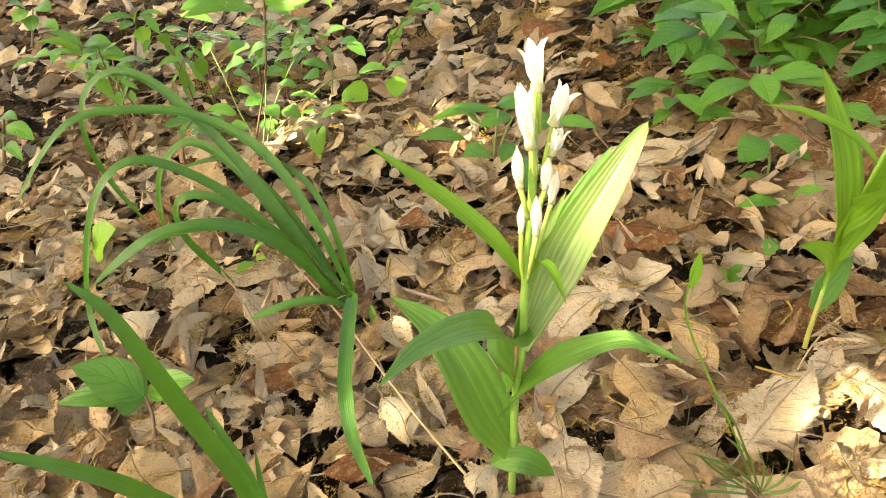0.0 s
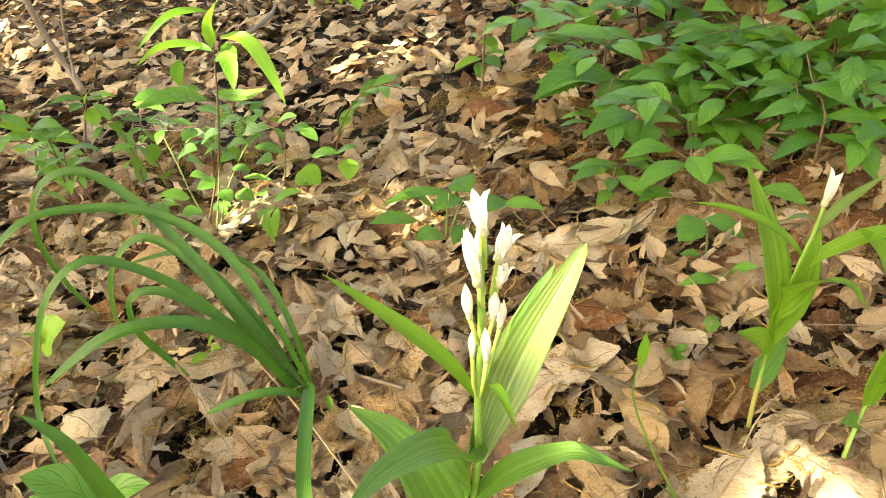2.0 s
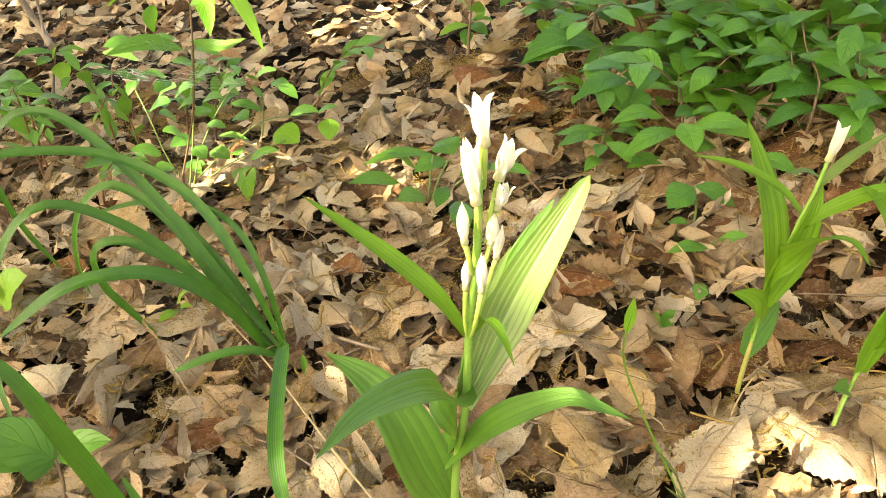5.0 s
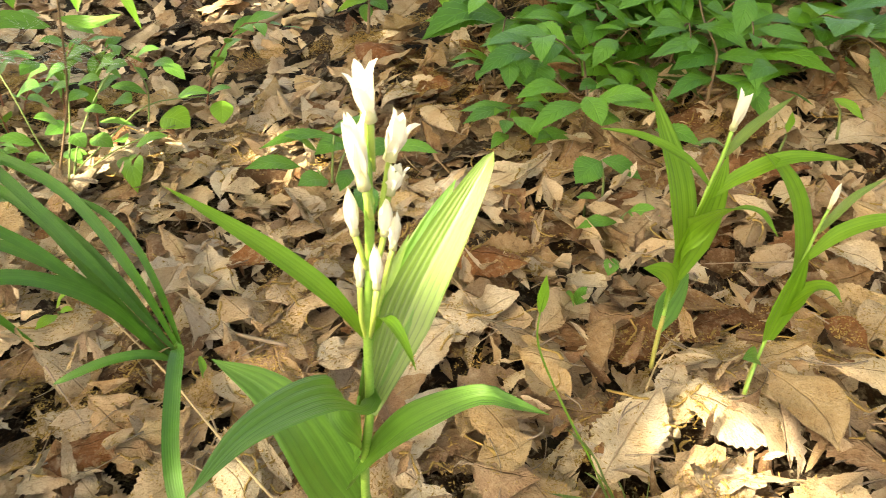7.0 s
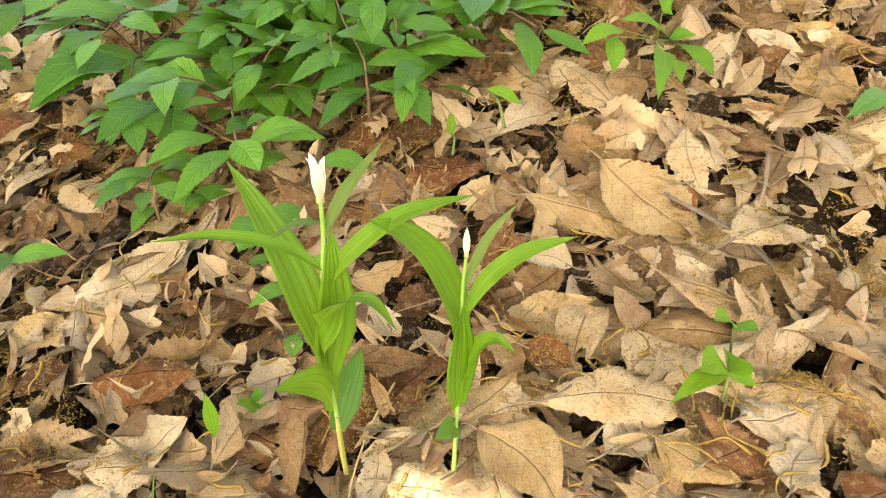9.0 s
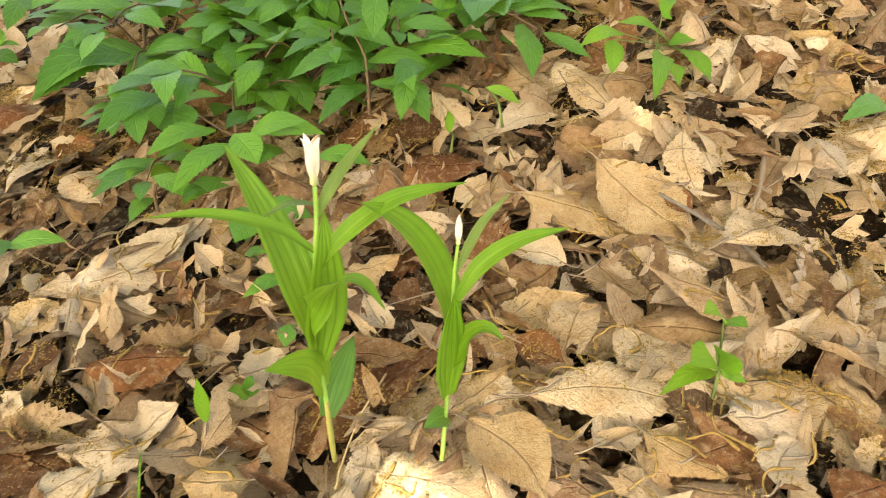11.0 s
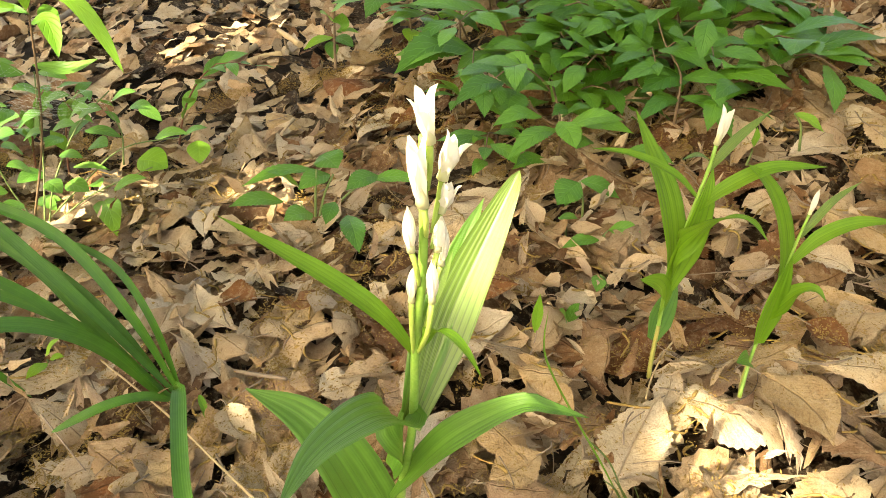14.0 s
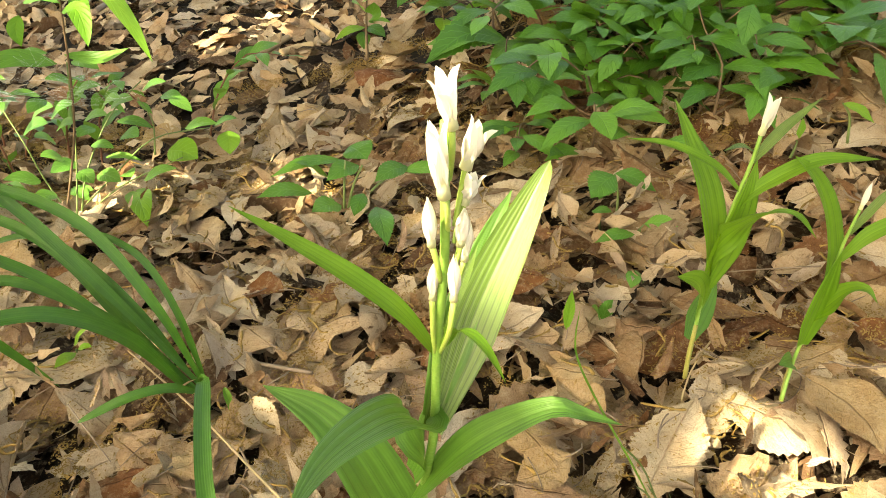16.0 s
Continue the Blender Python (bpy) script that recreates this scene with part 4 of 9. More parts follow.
leaf(seedling, [(0.1595, 0.3648, 0.0403), (0.1602, 0.3658, 0.0575), (0.1610, 0.3668, 0.0688)], 0.0072, YOUNG_LEAF, profile=point_profile, rows=28, cols=6, teeth=0.075, droop=0.10, fold=0.2, wave=0.05, seed=140)
seedling = thing("toothed_seedling", (0.2309, 0.4735, 0.0524), "small rounded green leaf above the litter", "seedling", "seedlings")
stem(seedling, [(0.2309, 0.4735, 0.0425), (0.2286, 0.4735, 0.0573), (0.2224, 0.4735, 0.0623)], 0.00119, 0.00069, GREEN_STEM, rows=6, sides=6)
leaf(seedling, [(0.2223, 0.4732, 0.0624), (0.2272, 0.4672, 0.0660), (0.2321, 0.4610, 0.0664)], 0.0088, BUSH_LEAF, profile=point_profile, rows=28, cols=6, teeth=0.075, droop=0.10, fold=0.2, wave=0.05, seed=150)
seedling = thing("three_leaf_seedling", (0.3648, 0.2269, 0.0501), "seedling with bright green jagged leaves", "seedling", "seedlings")
stem(seedling, [(0.3648, 0.2269, 0.0406), (0.3663, 0.2269, 0.0660), (0.3640, 0.2269, 0.0818)], 0.00115, 0.00067, GREEN_STEM, rows=6, sides=6)
leaf(seedling, [(0.3617, 0.2269, 0.1012), (0.3621, 0.2212, 0.1043), (0.3623, 0.2155, 0.1049)], 0.0103, YOUNG_LEAF, profile=point_profile, rows=28, cols=6, teeth=0.075, droop=0.10, fold=0.2, wave=0.05, seed=160)
stem(seedling, [(0.3640, 0.2269, 0.0818), (0.3617, 0.2269, 0.1012)], 0.00067, 0.00048, GREEN_STEM, "leaf_stalk", rows=3, sides=5)
leaf(seedling, [(0.3617, 0.2269, 0.1012), (0.3452, 0.2212, 0.1183), (0.3288, 0.2155, 0.1268)], 0.0102, YOUNG_LEAF, profile=point_profile, rows=28, cols=6, teeth=0.075, droop=0.10, fold=0.2, wave=0.05, seed=161)
stem(seedling, [(0.3640, 0.2269, 0.0818), (0.3617, 0.2269, 0.1012)], 0.00067, 0.00048, GREEN_STEM, "leaf_stalk", rows=3, sides=5)
leaf(seedling, [(0.3650, 0.2269, 0.0732), (0.3455, 0.2212, 0.0926), (0.3261, 0.2155, 0.1020)], 0.0167, YOUNG_LEAF, profile=point_profile, rows=28, cols=6, teeth=0.075, droop=0.10, fold=0.2, wave=0.05, seed=162)
stem(seedling, [(0.3640, 0.2269, 0.0818), (0.3650, 0.2269, 0.0732)], 0.00067, 0.00048, GREEN_STEM, "leaf_stalk", rows=3, sides=5)
leaf(seedling, [(0.3650, 0.2269, 0.0732), (0.3613, 0.2212, 0.0846), (0.3575, 0.2155, 0.0915)], 0.0168, YOUNG_LEAF, profile=point_profile, rows=28, cols=6, teeth=0.075, droop=0.10, fold=0.2, wave=0.05, seed=163)
stem(seedling, [(0.3640, 0.2269, 0.0818), (0.3650, 0.2269, 0.0732)], 0.00067, 0.00048, GREEN_STEM, "leaf_stalk", rows=3, sides=5)
leaf(seedling, [(0.3647, 0.2269, 0.0700), (0.3370, 0.2212, 0.0880), (0.3092, 0.2155, 0.0938)], 0.0091, YOUNG_LEAF, profile=point_profile, rows=28, cols=6, teeth=0.075, droop=0.10, fold=0.2, wave=0.05, seed=164)
stem(seedling, [(0.3640, 0.2269, 0.0818), (0.3647, 0.2269, 0.0700)], 0.00067, 0.00048, GREEN_STEM, "leaf_stalk", rows=3, sides=5)
leaf(seedling, [(0.3659, 0.2269, 0.0701), (0.3689, 0.2212, 0.0705), (0.3720, 0.2155, 0.0683)], 0.0075, YOUNG_LEAF, profile=point_profile, rows=28, cols=6, teeth=0.075, droop=0.10, fold=0.2, wave=0.05, seed=165)
stem(seedling, [(0.3640, 0.2269, 0.0818), (0.3659, 0.2269, 0.0701)], 0.00067, 0.00048, GREEN_STEM, "leaf_stalk", rows=3, sides=5)
seedling = thing("three_leaf_seedling", (0.3090, 0.1540, 0.0450), "tiny bright green seedling low in the litter", "seedling", "seedlings")
stem(seedling, [(0.3090, 0.1540, 0.0350), (0.3084, 0.1545, 0.0480), (0.3080, 0.1555, 0.0570)], 0.00100, 0.00060, GREEN_STEM, rows=6, sides=6)
leaf(seedling, [(0.3080, 0.1560, 0.0570), (0.3030, 0.1680, 0.0580), (0.2970, 0.1780, 0.0540)], 0.0092, YOUNG_LEAF, profile=point_profile, rows=28, cols=6, teeth=0.075, droop=0.10, fold=0.2, wave=0.05, seed=180)
leaf(seedling, [(0.3080, 0.1555, 0.0565), (0.3035, 0.1590, 0.0570), (0.2990, 0.1625, 0.0540)], 0.0070, YOUNG_LEAF, profile=point_profile, rows=28, cols=6, teeth=0.075, droop=0.10, fold=0.2, wave=0.05, seed=181)
leaf(seedling, [(0.3084, 0.1545, 0.0480), (0.2970, 0.1500, 0.0530), (0.2870, 0.1510, 0.0500)], 0.0098, SHRUB_LEAF, profile=point_profile, rows=28, cols=6, teeth=0.075, droop=0.10, fold=0.2, wave=0.05, seed=182)
seedling = thing("three_leaf_seedling", (0.5201, 0.4242, 0.1310), "sapling with several bright green leaves", "seedling", "seedlings")
stem(seedling, [(0.5201, 0.4242, 0.1228), (0.5229, 0.4242, 0.1417), (0.5225, 0.4242, 0.1524)], 0.00097, 0.00057, GREEN_STEM, rows=6, sides=6)
leaf(seedling, [(0.5413, 0.4242, 0.1460), (0.5066, 0.4194, 0.1693), (0.4720, 0.4145, 0.1774)], 0.0147, YOUNG_LEAF, profile=point_profile, rows=28, cols=6, teeth=0.075, droop=0.10, fold=0.2, wave=0.05, seed=170)
stem(seedling, [(0.5225, 0.4242, 0.1524), (0.5413, 0.4242, 0.1460)], 0.00057, 0.00041, GREEN_STEM, "leaf_stalk", rows=3, sides=5)
leaf(seedling, [(0.5413, 0.4242, 0.1460), (0.5286, 0.3968, 0.1498), (0.5159, 0.3693, 0.1414)], 0.0210, YOUNG_LEAF, profile=point_profile, rows=28, cols=6, teeth=0.075, droop=0.10, fold=0.2, wave=0.05, seed=171)
stem(seedling, [(0.5225, 0.4242, 0.1524), (0.5413, 0.4242, 0.1460)], 0.00057, 0.00041, GREEN_STEM, "leaf_stalk", rows=3, sides=5)
leaf(seedling, [(0.5346, 0.4242, 0.1492), (0.5498, 0.4194, 0.1546), (0.5651, 0.4145, 0.1535)], 0.0128, YOUNG_LEAF, profile=point_profile, rows=28, cols=6, teeth=0.075, droop=0.10, fold=0.2, wave=0.05, seed=172)
stem(seedling, [(0.5225, 0.4242, 0.1524), (0.5346, 0.4242, 0.1492)], 0.00057, 0.00041, GREEN_STEM, "leaf_stalk", rows=3, sides=5)
leaf(seedling, [(0.4890, 0.4242, 0.1652), (0.4647, 0.4194, 0.1712), (0.4403, 0.4145, 0.1672)], 0.0123, YOUNG_LEAF, profile=point_profile, rows=28, cols=6, teeth=0.075, droop=0.10, fold=0.2, wave=0.05, seed=173)
stem(seedling, [(0.5225, 0.4242, 0.1524), (0.4890, 0.4242, 0.1652)], 0.00057, 0.00041, GREEN_STEM, "leaf_stalk", rows=3, sides=5)
leaf(seedling, [(0.4812, 0.4242, 0.1626), (0.4692, 0.4126, 0.1595), (0.4571, 0.4009, 0.1492)], 0.0139, YOUNG_LEAF, profile=point_profile, rows=28, cols=6, teeth=0.075, droop=0.10, fold=0.2, wave=0.05, seed=174)
stem(seedling, [(0.5225, 0.4242, 0.1524), (0.4812, 0.4242, 0.1626)], 0.00057, 0.00041, GREEN_STEM, "leaf_stalk", rows=3, sides=5)
leaf(seedling, [(0.5307, 0.4222, 0.1421), (0.4853, 0.3854, 0.1578), (0.4400, 0.3486, 0.1500)], 0.0146, YOUNG_LEAF, profile=point_profile, rows=28, cols=6, teeth=0.075, droop=0.10, fold=0.2, wave=0.05, seed=175)
stem(seedling, [(0.5225, 0.4242, 0.1524), (0.5332, 0.4242, 0.1412)], 0.00057, 0.00041, GREEN_STEM, "leaf_stalk", rows=3, sides=5)
leaf(seedling, [(0.5231, 0.4101, 0.1422), (0.5045, 0.3902, 0.1483), (0.4859, 0.3702, 0.1436)], 0.0126, YOUNG_LEAF, profile=point_profile, rows=28, cols=6, teeth=0.075, droop=0.10, fold=0.2, wave=0.05, seed=176)
stem(seedling, [(0.5225, 0.4242, 0.1524), (0.5403, 0.4242, 0.1356)], 0.00057, 0.00041, GREEN_STEM, "leaf_stalk", rows=3, sides=5)
leaf(seedling, [(0.5245, 0.4242, 0.1711), (0.5264, 0.4194, 0.1791), (0.5282, 0.4145, 0.1839)], 0.0220, YOUNG_LEAF, profile=point_profile, rows=28, cols=6, teeth=0.075, droop=0.10, fold=0.2, wave=0.05, seed=177)
stem(seedling, [(0.5225, 0.4242, 0.1524), (0.5245, 0.4242, 0.1711)], 0.00057, 0.00041, GREEN_STEM, "leaf_stalk", rows=3, sides=5)
seedling = thing("toothed_seedling", (0.5894, 0.2839, 0.1089), "single green leaf above dry leaves", "seedling", "seedlings")
stem(seedling, [(0.5894, 0.2839, 0.1000), (0.5914, 0.2839, 0.1175), (0.5900, 0.2839, 0.1261)], 0.00107, 0.00062, GREEN_STEM, rows=6, sides=6)
leaf(seedling, [(0.5900, 0.2839, 0.1261), (0.5465, 0.2786, 0.1452), (0.5030, 0.2732, 0.1462)], 0.0159, SHRUB_LEAF, profile=point_profile, rows=28, cols=6, teeth=0.075, droop=0.10, fold=0.2, wave=0.05, seed=180)
seedling = thing("toothed_seedling", (0.4016, 0.4426, 0.1238), "small jagged green leaf near the shrub", "seedling", "seedlings")
stem(seedling, [(0.4016, 0.4426, 0.1138), (0.3967, 0.4426, 0.1341), (0.3877, 0.4426, 0.1443)], 0.0012, 0.0007, GREEN_STEM, rows=6, sides=6)
leaf(seedling, [(0.3877, 0.4426, 0.1443), (0.3964, 0.4353, 0.1413), (0.4052, 0.4280, 0.1332)], 0.0113, YOUNG_LEAF, profile=point_profile, rows=28, cols=6, teeth=0.075, droop=0.10, fold=0.2, wave=0.05, seed=190)
seedling = thing("toothed_seedling", (0.3671, 0.4548, 0.1103), "tiny green sprout in the litter", "seedling", "seedlings")
stem(seedling, [(0.3671, 0.4548, 0.1003), (0.3692, 0.4548, 0.1123), (0.3673, 0.4548, 0.1143)], 0.0012, 0.0007, GREEN_STEM, rows=6, sides=6)
leaf(seedling, [(0.3600, 0.4435, 0.1199), (0.3589, 0.4432, 0.1295), (0.3579, 0.4428, 0.1359)], 0.0088, YOUNG_LEAF, profile=point_profile, rows=28, cols=6, teeth=0.075, droop=0.10, fold=0.2, wave=0.05, seed=200)
seedling = thing("toothed_seedling", (-0.2785, 0.4875, -0.0153), "small pale green leaf lying low", "seedling", "seedlings")
stem(seedling, [(-0.2785, 0.4875, -0.0252), (-0.2777, 0.4875, -0.0090), (-0.2806, 0.4875, -0.0028)], 0.00119, 0.00070, GREEN_STEM, rows=6, sides=6)
leaf(seedling, [(-0.2768, 0.4810, -0.0026), (-0.2626, 0.4783, 0.0162), (-0.2485, 0.4756, 0.0267)], 0.0343, YOUNG_LEAF, profile=point_profile, rows=28, cols=6, teeth=0.075, droop=0.10, fold=0.2, wave=0.05, seed=210)
stem(seedling, [(-0.2806, 0.4875, -0.0028), (-0.2807, 0.4875, -0.0068)], 0.00070, 0.00050, GREEN_STEM, "leaf_stalk", rows=3, sides=5)
leaf(seedling, [(-0.2805, 0.4875, 0.0013), (-0.2813, 0.4815, 0.0112), (-0.2821, 0.4756, 0.0171)], 0.0150, YOUNG_LEAF, profile=point_profile, rows=28, cols=6, teeth=0.075, droop=0.10, fold=0.2, wave=0.05, seed=211)
stem(seedling, [(-0.2806, 0.4875, -0.0028), (-0.2805, 0.4875, 0.0013)], 0.00070, 0.00050, GREEN_STEM, "leaf_stalk", rows=3, sides=5)
seedling = thing("toothed_seedling", (-0.1449, 0.4543, -0.0005), "tiny green sprig in the litter", "seedling", "seedlings")
stem(seedling, [(-0.1449, 0.4543, -0.0102), (-0.1404, 0.4543, 0.0047), (-0.1399, 0.4543, 0.0098)], 0.00116, 0.00068, GREEN_STEM, rows=6, sides=6)
leaf(seedling, [(-0.1396, 0.4515, 0.0143), (-0.1330, 0.4471, 0.0256), (-0.1264, 0.4426, 0.0322)], 0.0060, YOUNG_LEAF, profile=point_profile, rows=28, cols=6, teeth=0.075, droop=0.10, fold=0.2, wave=0.05, seed=220)
leaf(seedling, [(-0.1367, 0.4430, 0.0148), (-0.1419, 0.4362, 0.0163), (-0.1469, 0.4294, 0.0145)], 0.0078, YOUNG_LEAF, profile=point_profile, rows=28, cols=6, teeth=0.075, droop=0.10, fold=0.2, wave=0.05, seed=221)
leaf(seedling, [(-0.1366, 0.4476, 0.0143), (-0.1316, 0.4452, 0.0175), (-0.1265, 0.4426, 0.0184)], 0.0051, YOUNG_LEAF, profile=point_profile, rows=28, cols=6, teeth=0.075, droop=0.10, fold=0.2, wave=0.05, seed=222)

# ---- herb behind the orchid ----
herb = thing("low_herb", (0.0470, 0.5602, 0.0306), "low herb with bluish green oval leaves, partly sunlit", "herb")
leaf(herb, [(0.0523, 0.5795, 0.0742), (0.0224, 0.5699, 0.0799), (-0.0076, 0.5602, 0.0730)], 0.0119, SHRUB_LEAF, profile=point_profile, rows=28, cols=6, teeth=0.075, droop=0.10, fold=0.2, wave=0.05, seed=300)
leaf(herb, [(0.0236, 0.5602, 0.0571), (0.0026, 0.5506, 0.0661), (-0.0184, 0.5410, 0.0658)], 0.0153, SHRUB_LEAF, profile=point_profile, rows=28, cols=6, teeth=0.075, droop=0.10, fold=0.2, wave=0.05, seed=301)
leaf(herb, [(0.0382, 0.5795, 0.0610), (0.0252, 0.5699, 0.0764), (0.0123, 0.5602, 0.0838)], 0.0119, SHRUB_LEAF, profile=point_profile, rows=28, cols=6, teeth=0.075, droop=0.10, fold=0.2, wave=0.05, seed=302)
leaf(herb, [(0.0627, 0.5699, 0.0729), (0.0488, 0.5602, 0.0752), (0.0347, 0.5506, 0.0705)], 0.0182, SHRUB_LEAF, profile=point_profile, rows=28, cols=6, teeth=0.075, droop=0.10, fold=0.2, wave=0.05, seed=303)
leaf(herb, [(0.0441, 0.5410, 0.0529), (0.0320, 0.5314, 0.0591), (0.0200, 0.5217, 0.0590)], 0.0184, SHRUB_LEAF, profile=point_profile, rows=28, cols=6, teeth=0.075, droop=0.10, fold=0.2, wave=0.05, seed=304)
leaf(herb, [(0.0579, 0.5891, 0.0824), (0.0637, 0.5795, 0.0822), (0.0696, 0.5699, 0.0775)], 0.0280, SHRUB_LEAF, profile=point_profile, rows=28, cols=6, teeth=0.075, droop=0.10, fold=0.2, wave=0.05, seed=305)
leaf(herb, [(0.1002, 0.5602, 0.0729), (0.0854, 0.5506, 0.0753), (0.0707, 0.5410, 0.0707)], 0.0180, SHRUB_LEAF, profile=point_profile, rows=28, cols=6, teeth=0.075, droop=0.10, fold=0.2, wave=0.05, seed=306)
leaf(herb, [(0.0956, 0.5602, 0.0698), (0.1133, 0.5506, 0.0748), (0.1309, 0.5410, 0.0717)], 0.0137, SHRUB_LEAF, profile=point_profile, rows=28, cols=6, teeth=0.075, droop=0.10, fold=0.2, wave=0.05, seed=307)
leaf(herb, [(0.0619, 0.5410, 0.0616), (0.0566, 0.5314, 0.0594), (0.0512, 0.5217, 0.0523)], 0.0132, SHRUB_LEAF, profile=point_profile, rows=28, cols=6, teeth=0.075, droop=0.10, fold=0.2, wave=0.05, seed=308)
leaf(herb, [(0.0695, 0.5314, 0.0537), (0.0697, 0.5071, 0.0546), (0.0699, 0.4830, 0.0457)], 0.0188, SHRUB_LEAF, profile=point_profile, rows=28, cols=6, teeth=0.075, droop=0.10, fold=0.2, wave=0.05, seed=309)
stem(herb, [(0.0470, 0.5602, 0.0210), (0.0418, 0.5602, 0.0445), (0.0366, 0.5602, 0.0539)], 0.00135, 0.00077, GREEN_STEM, rows=7, sides=6)
stem(herb, [(0.0470, 0.5602, 0.0210), (0.0556, 0.5602, 0.0584), (0.0641, 0.5602, 0.0770)], 0.00135, 0.00077, GREEN_STEM, rows=7, sides=6)
stem(herb, [(0.0470, 0.5602, 0.0210), (0.0713, 0.5602, 0.0552), (0.0955, 0.5602, 0.0717)], 0.00135, 0.00077, GREEN_STEM, rows=7, sides=6)
stem(herb, [(0.0470, 0.5602, 0.0210), (0.0491, 0.5602, 0.0616), (0.0511, 0.5602, 0.0823)], 0.00135, 0.00077, GREEN_STEM, rows=7, sides=6)
stem(herb, [(0.0470, 0.5602, 0.0210), (0.0598, 0.5602, 0.0342), (0.0725, 0.5602, 0.0368)], 0.00135, 0.00077, GREEN_STEM, rows=7, sides=6)

# ---- toothed shrub on the bank ----
bank_shrub = thing("toothed_leaf_shrub", (0.3388, 0.7366, 0.0349), "low dense shrub with toothed pointed green leaves", "shrub")
leaf(bank_shrub, [(0.2196, 0.5968, 0.1330), (0.1934, 0.5848, 0.1359), (0.1672, 0.5728, 0.1249)], 0.0202, SHRUB_LEAF, profile=point_profile, rows=28, cols=6, teeth=0.075, droop=0.10, fold=0.2, wave=0.05, seed=400)
leaf(bank_shrub, [(0.1966, 0.5859, 0.1333), (0.1934, 0.5739, 0.1278), (0.1903, 0.5619, 0.1148)], 0.0157, SHRUB_LEAF, profile=point_profile, rows=28, cols=6, teeth=0.075, droop=0.10, fold=0.2, wave=0.05, seed=401)
leaf(bank_shrub, [(0.2267, 0.5968, 0.1272), (0.2206, 0.5848, 0.1219), (0.2146, 0.5728, 0.1087)], 0.0332, SHRUB_LEAF, profile=point_profile, rows=28, cols=6, teeth=0.075, droop=0.10, fold=0.2, wave=0.05, seed=402)
leaf(bank_shrub, [(0.2312, 0.6077, 0.1209), (0.2436, 0.5957, 0.1283), (0.2561, 0.5837, 0.1273)], 0.0096, SHRUB_LEAF, profile=point_profile, rows=28, cols=6, teeth=0.075, droop=0.10, fold=0.2, wave=0.05, seed=403)
leaf(bank_shrub, [(0.2428, 0.5641, 0.1115), (0.2160, 0.5521, 0.1204), (0.1891, 0.5401, 0.1150)], 0.0169, SHRUB_LEAF, profile=point_profile, rows=28, cols=6, teeth=0.075, droop=0.10, fold=0.2, wave=0.05, seed=404)
leaf(bank_shrub, [(0.2287, 0.5641, 0.1008), (0.2120, 0.5521, 0.1116), (0.1954, 0.5401, 0.1122)], 0.0121, SHRUB_LEAF, profile=point_profile, rows=28, cols=6, teeth=0.075, droop=0.10, fold=0.2, wave=0.05, seed=405)
leaf(bank_shrub, [(0.2153, 0.5859, 0.0763), (0.2034, 0.5739, 0.0881), (0.1916, 0.5619, 0.0910)], 0.0162, YOUNG_LEAF, profile=point_profile, rows=28, cols=6, teeth=0.075, droop=0.10, fold=0.2, wave=0.05, seed=406)
leaf(bank_shrub, [(0.2482, 0.5423, 0.1145), (0.2513, 0.5303, 0.1102), (0.2544, 0.5183, 0.0989)], 0.0237, SHRUB_LEAF, profile=point_profile, rows=28, cols=6, teeth=0.075, droop=0.10, fold=0.2, wave=0.05, seed=407)
leaf(bank_shrub, [(0.2469, 0.5423, 0.1078), (0.2208, 0.5303, 0.1083), (0.1946, 0.5183, 0.0944)], 0.0165, SHRUB_LEAF, profile=point_profile, rows=28, cols=6, teeth=0.075, droop=0.10, fold=0.2, wave=0.05, seed=408)
leaf(bank_shrub, [(0.2415, 0.5423, 0.0806), (0.2205, 0.5303, 0.0891), (0.1996, 0.5183, 0.0859)], 0.0143, SHRUB_LEAF, profile=point_profile, rows=28, cols=6, teeth=0.075, droop=0.10, fold=0.2, wave=0.05, seed=409)
leaf(bank_shrub, [(0.2572, 0.5423, 0.1101), (0.2755, 0.5303, 0.1206), (0.2938, 0.5183, 0.1202)], 0.0191, SHRUB_LEAF, profile=point_profile, rows=28, cols=6, teeth=0.075, droop=0.10, fold=0.2, wave=0.05, seed=410)
leaf(bank_shrub, [(0.2606, 0.5641, 0.1103), (0.2674, 0.5521, 0.1213), (0.2742, 0.5401, 0.1249)], 0.0140, SHRUB_LEAF, profile=point_profile, rows=28, cols=6, teeth=0.075, droop=0.10, fold=0.2, wave=0.05, seed=411)
leaf(bank_shrub, [(0.2709, 0.5423, 0.1087), (0.2877, 0.5303, 0.1134), (0.3046, 0.5183, 0.1081)], 0.0161, SHRUB_LEAF, profile=point_profile, rows=28, cols=6, teeth=0.075, droop=0.10, fold=0.2, wave=0.05, seed=412)
leaf(bank_shrub, [(0.2603, 0.6513, 0.1311), (0.2673, 0.6393, 0.1277), (0.2743, 0.6273, 0.1166)], 0.0259, SHRUB_LEAF, profile=point_profile, rows=28, cols=6, teeth=0.075, droop=0.10, fold=0.2, wave=0.05, seed=413)
leaf(bank_shrub, [(0.2876, 0.6731, 0.1320), (0.2556, 0.6611, 0.1488), (0.2238, 0.6491, 0.1488)], 0.0173, SHRUB_LEAF, profile=point_profile, rows=28, cols=6, teeth=0.075, droop=0.10, fold=0.2, wave=0.05, seed=414)
